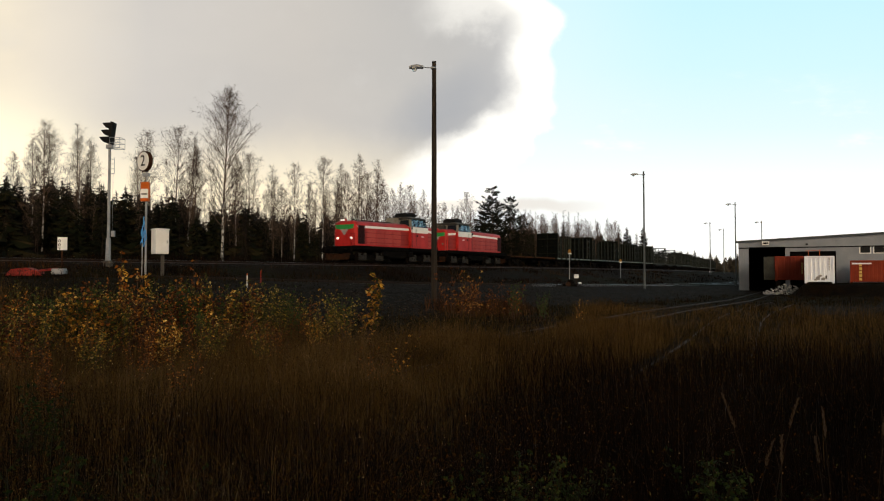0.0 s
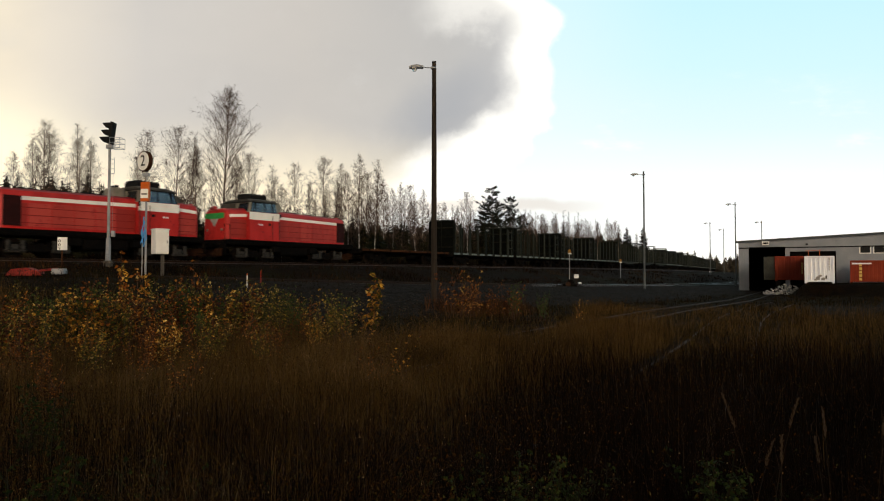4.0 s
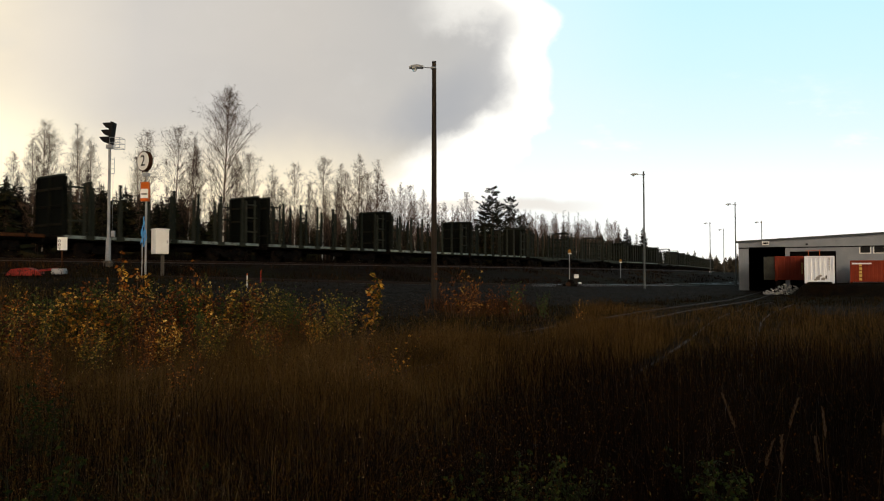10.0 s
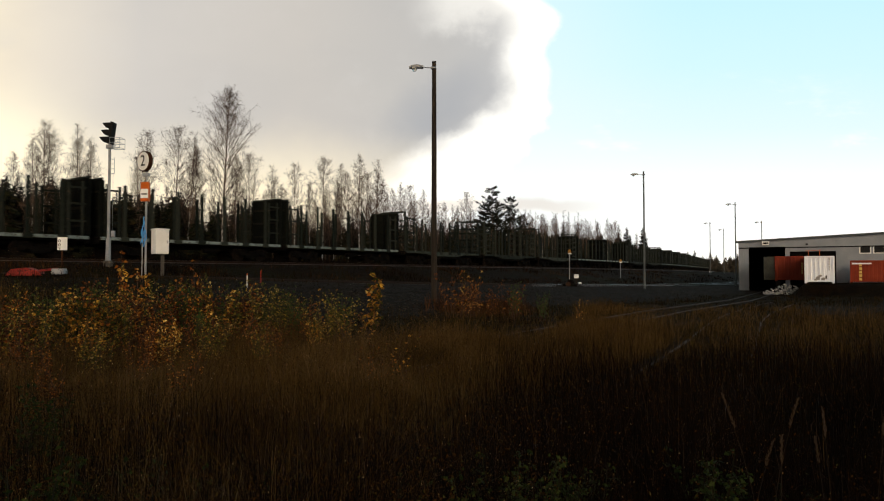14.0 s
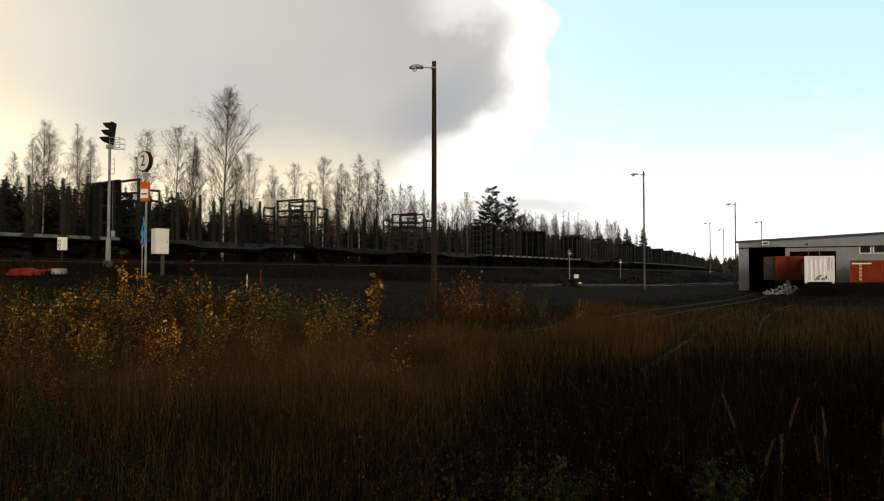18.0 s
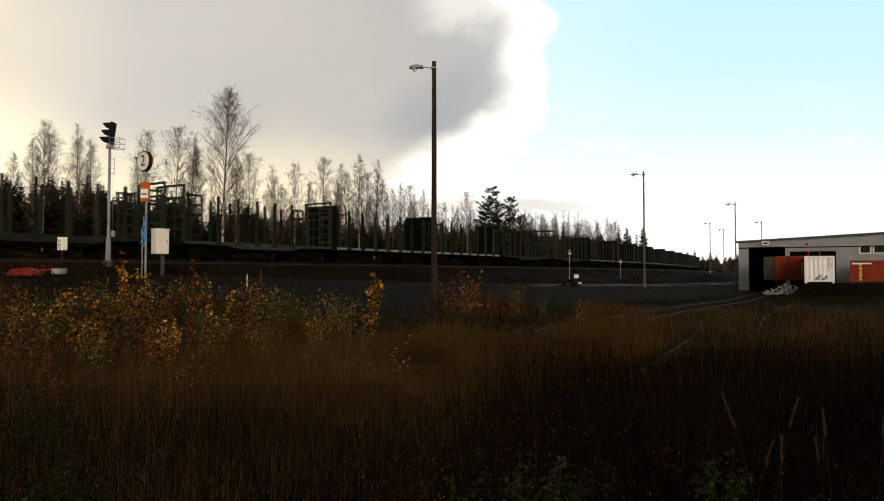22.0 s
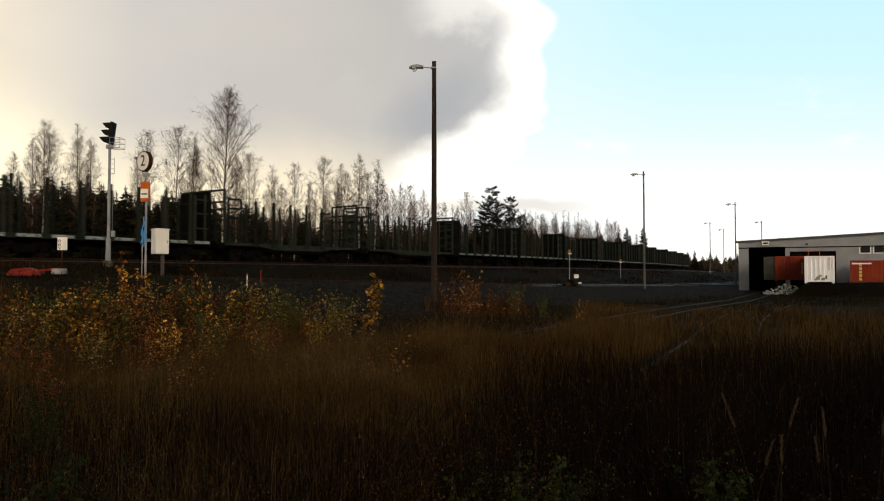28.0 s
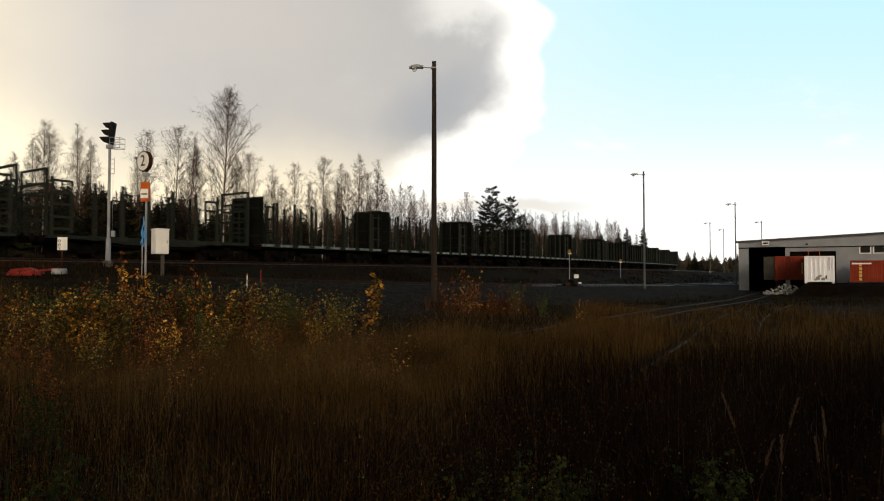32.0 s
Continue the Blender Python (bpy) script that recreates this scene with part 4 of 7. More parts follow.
def timber_wagon():
    """Stake wagon with closed steel bulkheads."""
    t = thing("timber_wagon", "empty timber wagon with dark steel end walls and upright stakes", "wagon", group="wagons of the freight train")
    half = 6.45
    wagon_base(t, half, M_SILL)
    stakes(t, [-5.0 + i * 10.0 / 6 for i in range(7)], 4.05)
    for s in (-1, 1):
        x = s * (half - 0.12)
        g = Geo()
        g.box(x, 0, 2.72, 0.06, 2.84, 3.1, 0.01)
        b = part("bulkhead", g, M_BULK, t, "dark ribbed steel bulkhead")
        for y in (-1.36, 0.0, 1.36):
            for q in (-1, 1):
                g = Geo()
                g.box(x + q * 0.082, y, 2.7, 0.1, 0.1, 3.05, 0.012)
                part("post", g, M_BULK, b)
        for z in (1.75, 2.7, 3.6):
            g = Geo()
            g.box(x - s * 0.07, 0, z, 0.06, 2.6, 0.12, 0.012)
            g.box(x + s * 0.07, 0, z, 0.06, 2.6, 0.12, 0.012)
            part("crossbeam", g, M_BEAM, b)
        for q in (-1, 1):
            g = Geo()
            for dx, wd in ((0.3, 0.12), (1.02, 0.16)):
                g.box(x - s * dx, q * 1.36, 2.62 - 0.06 * dx, wd, 0.09, 2.9 - 0.12 * dx, 0.012)
            for z in (1.95, 2.85, 3.7):
                g.box(x - s * 0.52, q * 1.37, z, 1.05, 0.07, 0.1, 0.01)
            part("side_panel", g, M_STAKE, b, "open side panel of upright bars")
        g = Geo()
        g.box(x, 0, 4.3, 0.14, 2.86, 0.1, 0.015)
        part("top_beam", g, M_STAKE, b)
    return t


def open_wagon():
    """Stake wagon with open portal frames and ladder panels at its ends."""
    t = thing("timber_wagon", "empty timber wagon with open portal frames and ladder panels", "wagon", group="wagons of the freight train")
    half = 6.45
    wagon_base(t, half, M_SILLDARK, True)
    stakes(t, [-3.9 + i * 7.8 / 5 for i in range(6)], 4.0)
    for s in (-1, 1):
        x = s * (half - 0.1)
        g = Geo()
        for y in (-1.3, 1.3):
            g.box(x, y, 2.85, 0.14, 0.14, 3.4, 0.015)
        for z in (1.9, 2.6, 3.3, 3.75, 4.5):
            g.box(x, 0, z, 0.1, 2.7, 0.13, 0.012)
        for y in (-0.45, 0.45):
            g.box(x, y, 2.4, 0.08, 0.08, 2.5, 0.01)
        part("portal_frame", g, M_STAKE, t, "tall open portal frame")
        for q in (-1, 1):
            g = Geo()
            for dx in (0.25, 1.25):
                g.box(x - s * dx, q * 1.35, 2.65, 0.13, 0.1, 3.0 - 0.25 * dx, 0.012)
            for z in (1.5, 2.1, 2.75, 3.35, 3.95):
                g.box(x - s * 0.75, q * 1.35, z, 1.1, 0.08, 0.12, 0.01)
            part("ladder_panel", g, M_STAKE, t, "green ladder-like end panel")
    return t


def flat_wagon():
    t = thing("flat_wagon", "low empty flat wagon with dark plank deck", "wagon", group="wagons of the freight train")
    wagon_base(t, 6.45, M_RUST)
    for s in (-1, 1):
        for x in (-5.5, -2.75, 0, 2.75, 5.5):
            g = Geo()
            g.box(x, s * 1.44, 1.08, 0.14, 0.08, 0.22, 0.01)
            part("stake_pocket", g, M_FRAME, t)
    return t


def train():
    q = 2.5
    for k in range(2):
        e = loco(k == 0)
        CARS.append((e, q + (7.3 if k else 7.55), k == 1))
        q += 14.0
    kinds = "FAAAABBBAABBAAAAAAAAAA"
    first = {}
    slack = {2: -0.12, 3: -0.42, 4: -0.78, 5: -0.58, 6: -0.35, 7: -0.05, 8: -0.42, 9: -0.82, 10: -0.6, 11: -0.15}      # play of the couplings
    for k in kinds:
        if k not in first:
            first[k] = {"F": flat_wagon, "A": timber_wagon, "B": open_wagon}[k]()
            w = first[k]
        else:
            w = copy_thing(first[k], Matrix.Identity(4))
            for o in w.children:
                if o.name.startswith("wheelset"):
                    WHEELS.append((o, 0.46))
        CARS.append((w, q + 6.84 + slack.get(len(CARS) - 2, 0.0), False))
        q += 13.68


train()


def car_pose(u, turned):
    a, b = on_main(u - 4.0), on_main(u + 4.0)
    ang = math.degrees(math.atan2(b[1] - a[1], b[0] - a[0]))
    return pose((a[0] + b[0]) / 2, (a[1] + b[1]) / 2, RAIL, 0, 0, ang + (180 if turned else 0))


def surge(t):
    """The engines ease off a little as they come round the curve."""
    return float(np.interp(t, [0, 1, 2, 3.5, 5, 7, 32], [0.3, -0.1, -0.45, -0.6, -0.3, 0.0, 0.0]))


def motions():
    """All that moves: the train, its wheels and the clouds."""
    for car, q, turned in CARS:
        walk(car, [(t, car_pose(q - V_TRAIN * t + surge(t), turned)) for t in np.linspace(0, CLIP, 33)])
    made = {}
    for ws, r in WHEELS:
        back = ws.parent in TURNED
        key = (r, back)
        if key not in made:
            sgn = 1 if back else -1
            walk(ws, [(i * 0.1, Matrix.Rotation(sgn * V_TRAIN * i * 0.1 / r, 4, 'Y')) for i in range(int(CLIP * 10) + 1)])
            made[key] = ws.animation_data
        else:
            ws.rotation_mode = "QUATERNION"
            ws.animation_data_create()
            ws.animation_data.action = made[key].action
            ws.animation_data.action_slot = made[key].action_slot
    walk(SKY, [(t, pose(0, 0, EYE, 0, 0, 0.42 * t / 16.0 - 0.2)) for t in (0.0, 8.0, 16.0, 24.0, 32.0)])


TURNED = {c for c, q, turned in CARS if turned}


# ---- line-side things ----
def gz(x, y):
    return float(ground_z(np.array([x]), np.array([y]))[0])


def lamp_post(x, y, top, turn=0, steel=False):
    z = gz(x, y) - 0.3
    h = top - z
    t = thing("street_lamp", "tall dark wooden lamp post with one arm and glass lantern" if not steel else "slim grey lamp post beside the yard", "lamp post",
              pose(x, y, z, 0, 0, turn), group="lamp posts along the yard")
    g = Geo()
    g.tube((0, 0, 0), (0, 0, h), 0.09 if steel else 0.135, 0.06 if steel else 0.095, 14)
    part("pole", g, M_TIMBER if not steel else M_POLE, t)
    g = Geo()
    g.tube((0, 0, h - 0.3), (-0.55, 0, h - 0.26), 0.022, None, 8)
    g.box(-0.02, 0, h - 0.3, 0.24, 0.26, 0.08, 0.015)
    part("arm", g, M_GALV, t)
    g = Geo()
    g.prism([(-1.12, h - 0.26), (-1.02, h - 0.2), (-0.75, h - 0.16), (-0.48, h - 0.22), (-0.48, h - 0.3), (-1.1, h - 0.31)], 1, -0.12, 0.12)
    head = part("lamp_head", g, M_GALV, t)
    g = Geo()
    g.lathe([(0.02, -0.16), (0.09, -0.13), (0.125, -0.05), (0.13, 0.0)], (-0.88, 0, h - 0.3), 14)
    part("bowl", g, pane_glass("lamp_bowl_glass", (0.75, 0.75, 0.72), 0.6) if not bpy.data.materials.get("lamp_bowl_glass") else bpy.data.materials["lamp_bowl_glass"], head, smooth=True)
    return t


for x, y, top, st in ((-0.35, 30.6, 11.07, False), (17.51, 60.0, 10.48, True), (35.93, 84.8, 10.34, True), (49.07, 126.8, 11.03, True), (53.08, 115.0, 10.34, True),
                      (59.52, 146.4, 11.05, True)):
    lamp_post(x, y, top, 0, st)


def signal():
    x, y = -16.47, 34.2
    z = gz(x, y) - 0.1
    t = thing("railway_signal", "railway signal with three black hooded lamps on grey mast", "signal", pose(x, y, z))
    h = 9.12 - z
    g = Geo()
    g.tube((0, 0, 0.1), (0, 0, h - 0.9), 0.075, 0.062, 14)
    part("mast", g, M_GALV, t)
    g = Geo()
    g.box(0, 0, 0.2, 0.36, 0.36, 0.4, 0.04)
    part("base_block", g, M_FOOT, t, "dark concrete base")
    g = Geo()
    g.tube((0, 0, 0.4), (0, 0, 1.5), 0.125, 0.11, 14)
    part("mast_foot", g, M_GALV, t)
    g = Geo()
    g.prism([(-0.04, h - 1.08), (0.1, h - 1.1), (0.24, h - 0.02), (0.12, h + 0.02)], 1, -0.21, 0.21)
    head = part("signal_plate", g, M_BLACK, t)
    for i in range(3):
        zc, xc = h - 0.17 - i * 0.35, 0.12 - i * 0.075
        g = Geo()
        g.lathe([(0.1, 0.12), (0.16, 0.06), (0.165, -0.1), (0.15, -0.12)][::-1], (xc, 0, zc), 16, 0)
        part("lamp_case", g, M_BLACK, head)
        g = Geo()
        n = 20
        for k in range(n):
            ring = []
            for a in (2 * math.pi * k / n, 2 * math.pi * (k + 1) / n):
                up = 0.5 + 0.5 * math.sin(a)
                reach = 0.2 + 0.22 * up
                for r, e in ((0.172, 0.0), (0.16, 0.004)):
                    ring.append(((xc - 0.06, r * math.cos(a), zc + r * math.sin(a)),
                                 (xc - 0.06 - reach + e, r * 0.86 * math.cos(a), zc + r * 0.8 * math.sin(a) + 0.02)))
            (o0, o1), (i0, i1), (p0, p1), (q0, q1) = ring
            g.quad(o0, p0, p1, o1)
            g.quad(i0, i1, q1, q0)
            g.quad(o1, p1, q1, i1)
        part("visor", g, M_BLACK, head)
    g = Geo()
    zb = h - 1.3
    for a in (0.12, 0.62):
        for b in (-0.28, 0.28):
            g.tube((a, b, zb), (a, b, zb + 0.5), 0.012, None, 6)
    for c in (zb, zb + 0.25, zb + 0.5):
        g.tube((0.12, -0.28, c), (0.62, -0.28, c), 0.012, None, 6)
        g.tube((0.12, 0.28, c), (0.62, 0.28, c), 0.012, None, 6)
        g.tube((0.62, -0.28, c), (0.62, 0.28, c), 0.012, None, 6)
    for k in range(5):
        g.tube((0.12 + 0.125 * k, -0.28, zb), (0.12 + 0.125 * k, 0.28, zb), 0.008, None, 6)
    g.tube((0.37, -0.28, zb), (0.37, -0.28, zb + 0.5), 0.01, None, 6)
    g.tube((0.37, -0.28, zb), (0.62, -0.28, zb + 0.5), 0.008, None, 6)
    part("service_cage", g, M_GALV, t)
    g = Geo()
    g.box(0, 0, h - 1.22, 0.3, 0.24, 0.2, 0.02)
    part("bracket", g, M_GALV, t)
    g = Geo()
    for i in range(4):
        c = h - 2.55 + i * 0.24
        g.tube((0.05, 0, c), (0.24, 0, c), 0.012, None, 6)
    g.tube((0.24, 0, h - 2.6), (0.24, 0, h - 1.75), 0.012, None, 6)
    g.tube((0.17, 0.03, 1.6), (0.17, 0.03, h - 2.55), 0.006, None, 6)
    part("ladder", g, M_GALV, t)
    g = Geo()
    g.box(0.25, -0.05, 1.72, 0.18, 0.14, 0.3, 0.02)
    part("junction_box", g, M_GALV, t)


signal()


def speed_sign():
    x, y = -11.67, 27.3
    z = gz(x, y)
    t = thing("track_sign", "round white number two sign over orange plate on steel post", "sign", pose(x, y, z - 0.1))
    h = 6.45 - z + 0.1
    g = Geo()
    g.tube((0, 0, 0), (0, 0, h - 0.3), 0.04, None, 10)
    part("post", g, M_GALV, t)
    turn = Matrix.Translation((0, 0, h - 0.4)) @ Matrix.Rotation(radians(-33), 4, 'Z')
    g = Geo()
    g.lathe([(0.38, -0.06), (0.41, -0.055), (0.41, 0.09), (0.36, 0.1)], (0, -0.1, 0), 28, 1)
    disc = part("sign_rim", g, M_RUST, t, "brown sign rim")
    disc.matrix_basis = turn
    g = Geo()
    g.lathe([(0.36, -0.012), (0.365, 0.0)], (0, -0.165, 0), 28, 1)
    face = part("sign_face", g, M_WHITE, disc, "white sign face")
    d = part("digit", text_mesh("digit", "2", 0.62, M_BLACK), M_BLACK, disc)
    d.matrix_basis = Matrix.Translation((0, -0.185, 0)) @ Matrix.Rotation(radians(90), 4, 'X')
    g = Geo()
    g.box(0, -0.06, h - 0.92, 0.3, 0.1, 0.14, 0.02)
    part("clamp", g, M_GALV, t)
    g = Geo()
    g.box(0, 0, 0, 0.34, 0.14, 0.76, 0.012)
    pl = part("plate", g, M_ORANGE, t, "orange plate with white field")
    pl.matrix_basis = Matrix.Translation((0, -0.1, h - 1.6)) @ Matrix.Rotation(radians(-8), 4, 'Z')
    g = Geo()
    g.box(0, -0.073, -0.08, 0.32, 0.008, 0.36)
    part("white_field", g, M_WHITE, pl)
    g = Geo()
    g.box(0, -0.08, -0.1, 0.24, 0.008, 0.05)
    part("lettering_bar", g, M_BLACK, pl)
    g = Geo()
    rng = random.Random(4)
    for i in range(7):
        a = (rng.uniform(-0.1, -0.03), rng.uniform(-0.06, 0.02), 2.55 - 0.08 * i)
        for k in range(5):
            b = (a[0] - rng.uniform(-0.03, 0.06), a[1] + rng.uniform(-0.03, 0.03), a[2] - rng.uniform(0.1, 0.2))
            g.quad(a, (a[0] + 0.05, a[1], a[2]), (b[0] + 0.04, b[1], b[2]), b)
            a = b
    part("plastic_strips", g, M_BLUE, t, "torn blue plastic tape")
    g = Geo()
    g.tube((-0.16, 0.05, 0), (-0.16, 0.05, 1.5), 0.022, None, 8)
    part("cable_pipe", g, M_GALV, t)


speed_sign()


def cabinet():
    x, y = -12.53, 30.8
    z = gz(x, y)
    t = thing("signal_cabinet", "white steel trackside cabinet on grey foot", "cabinet", pose(x, y, z - 0.05, 0, 0, 42))
    bot = 1.65 + 36 / 40 - 0.02 - z
    g = Geo()
    g.box(0, 0, bot + 0.55, 0.58, 0.58, 1.08, 0.02)
    body = part("body", g, M_WHITE, t)
    g = Geo()
    g.box(0, 0, bot + 1.11, 0.64, 0.64, 0.05, 0.015)
    part("lid", g, M_WHITE, body)
    g = Geo()
    g.box(0, -0.295, bot + 0.55, 0.5, 0.02, 0.98, 0.006)
    d = part("door", g, M_WHITE, body)
    g = Geo()
    g.box(0.2, -0.315, bot + 0.55, 0.03, 0.03, 0.12, 0.006)
    part("handle", g, M_GALV, d)
    g = Geo()
    g.box(0.12, 0.02, bot / 2, 0.13, 0.13, bot + 0.02, 0.01)
    part("foot", g, M_FOOT, t, "dull grey-brown foot")


cabinet()


def number_board():
    x, y = -17.26, 31.5
    z = gz(x, y)
    t = thing("number_board", "small white board with black digits on brown stake", "sign", pose(x, y, z - 0.1, 0, 0, 14))
    g = Geo()
    g.box(0, 0, 0.45 + (2.1 - z), 0.06, 0.05, 1.1 + (2.1 - z), 0.01)
    part("stake", g, M_RUST, t)
    c = 1.65 + 52 / 39 - z + 0.1
    g = Geo()
    g.prism([(-0.19, -0.045), (0.06, -0.06), (0.2, 0.02), (0.2, 0.04), (0.06, -0.035), (-0.19, -0.02)], 2, c - 0.29, c + 0.29)
    b = part("board", g, M_WHITE, t)
    for i, ch in enumerate("007"):
        d = part("digit", text_mesh("digit", ch, 0.185, M_BLACK, 0.01), M_BLACK, b)
        d.matrix_basis = Matrix.Translation((-0.1, -0.075, c + 0.12 - i * 0.185)) @ Matrix.Rotation(radians(90), 4, 'X') @ Matrix.Diagonal((1.2, 1, 1, 1))


number_board()


def marker(x, y, top, mat, label, r=0.03):
    z = gz(x, y)
    t = thing("marker_stake", label, "stake", pose(x, y, z - 0.1), group="marker stakes by the siding")
    g = Geo()
    g.tube((0, 0, 0), (0, 0, top - z - 0.3), r * 0.9, None, 8)
    part("foot", g, M_TIMBER, t)
    g = Geo()
    g.tube((0, 0, top - z - 0.3), (0, 0, top - z + 0.1), r, r * 0.9, 8)
    part("stake", g, mat, t)
    g = Geo()
    g.tube((0, 0, top - z + 0.1), (0, 0, top - z + 0.16), r * 1.15, r * 0.7, 8)
    part("cap", g, M_ORANGE, t)


marker(-6.29, 22.4, 1.58, M_WHITE, "short white marker stake with orange tip", 0.018)
marker(-6.42, 24.6, 1.7, M_SIGNRED, "short red marker stake by the siding", 0.01)


M_LEVER = surface("chipped_red_paint", (0.1, 0.012, 0.01), (0.26, 0.025, 0.018), 0.7, 0, 4, 40, 0.1, wear=((0.04, 0.012, 0.01), 0.7))


def point_machine(x, y, turn):
    z = gz(x, y) + 0.06
    t = thing("switch_lever", "red switch lever stand with grey weight box on ground", "switch stand", pose(x, y, z, 0, 0, turn))
    g = Geo()
    g.prism([(-0.62, 0.0), (0.55, 0.0), (0.4, 0.16), (0.05, 0.27), (-0.45, 0.22)], 1, -0.2, 0.2)
    part("housing", g, M_LEVER, t, "red painted housing")
    g = Geo()
    g.tube((0.35, 0, 0.15), (1.0, -0.05, 0.24), 0.05, 0.03, 8)
    part("lever", g, M_LEVER, t)
    g = Geo()
    g.box(1.05, -0.05, 0.14, 0.42, 0.3, 0.2, 0.03)
    part("counterweight", g, M_GALV, t, "grey weight")
    g = Geo()
    g.box(0.2, 0, -0.04, 2.4, 0.3, 0.2, 0.02)
    part("base", g, M_SLEEPER, t)


point_machine(-14.1, 23.6, 6)


M_OCHRE = surface("ochre_indicator_paint", (0.2, 0.09, 0.012), (0.3, 0.15, 0.02), 0.6, 0, 5, 40, 0.06, wear=((0.06, 0.035, 0.02), 0.5))


def switch_lantern(x, y, top, small=False):
    z = gz(x, y)
    t = thing("switch_indicator", "thin post with yellow and white indicator by siding", "railway sign", pose(x, y, z - 0.05), group="indicators by the siding")
    h = top - z + 0.05
    g = Geo()
    g.tube((0, 0, 0), (0, 0, h - 0.2), 0.035, None, 8)
    part("post", g, M_GALV, t)
    g = Geo()
    g.prism([(-0.17, h - 0.3), (0.17, h - 0.3), (0.08, h - 0.02), (-0.08, h - 0.02)], 1, -0.05, 0.05)
    part("indicator", g, M_OCHRE, t, "yellow indicator")
    g = Geo()
    g.box(0.02, -0.03, h - 0.38, 0.3, 0.06, 0.07, 0.01)
    part("plate", g, M_WHITE, t)
    return t


switch_lantern(11.3, 61.5, 3.75)
switch_lantern(21.1, 82.0, 3.3)


def small_board(x, y, zc):
    z = gz(x, y)
    t = thing("number_board", "small white folded board on low stake", "sign", pose(x, y, z - 0.05, 0, 0, -10))
    g = Geo()
    g.prism([(-0.2, 0.0), (0, -0.06), (0.2, 0.0), (0.2, 0.02), (0, -0.035), (-0.2, 0.02)], 2, zc - z - 0.17, zc - z + 0.17)
    part("board", g, M_WHITE, t)
    g = Geo()
    g.box(0, 0.03, (zc - z) / 2, 0.05, 0.04, zc - z, 0.006)
    part("stake", g, M_RUST, t)


small_board(12.21, 63.1, 1.4)
small_board(58.0, 150.0, 2.0)


def switch_stand(x, y):
    z = gz(x, y)
    t = thing("switch_stand", "low dark switch stand with rusty yellow weight", "switch stand", pose(x, y, z))
    g = Geo()
    g.box(0, 0, 0.12, 1.2, 0.4, 0.24, 0.05)
    g.prism([(-0.35, 0.2), (0.35, 0.2), (0.2, 0.55), (-0.15, 0.6)], 1, -0.15, 0.15)
    part("housing", g, M_FRAME, t)
    g = Geo()
    g.tube((0.0, -0.2, 0.45), (0.75, -0.25, 0.3), 0.03, None, 8)
    part("lever", g, M_FRAME, t)
    g = Geo()
    g.lathe([(0.1, -0.07), (0.2, -0.06), (0.2, 0.06), (0.1, 0.07)], (-0.2, -0.25, 0.2), 14, 1)
    part("counterweight", g, M_DIRTY, t)
    g = Geo()
    g.box(0.75, -0.25, 0.3, 0.24, 0.14, 0.12, 0.03)
    part("grip", g, M_WHITE, t)


switch_stand(10.4, 56.4)


# ---- shed and containers ----
SHED = pose(30.8, 72.0, -0.25, 0, 0, -31.5)      # local x along the front, -y towards the yard


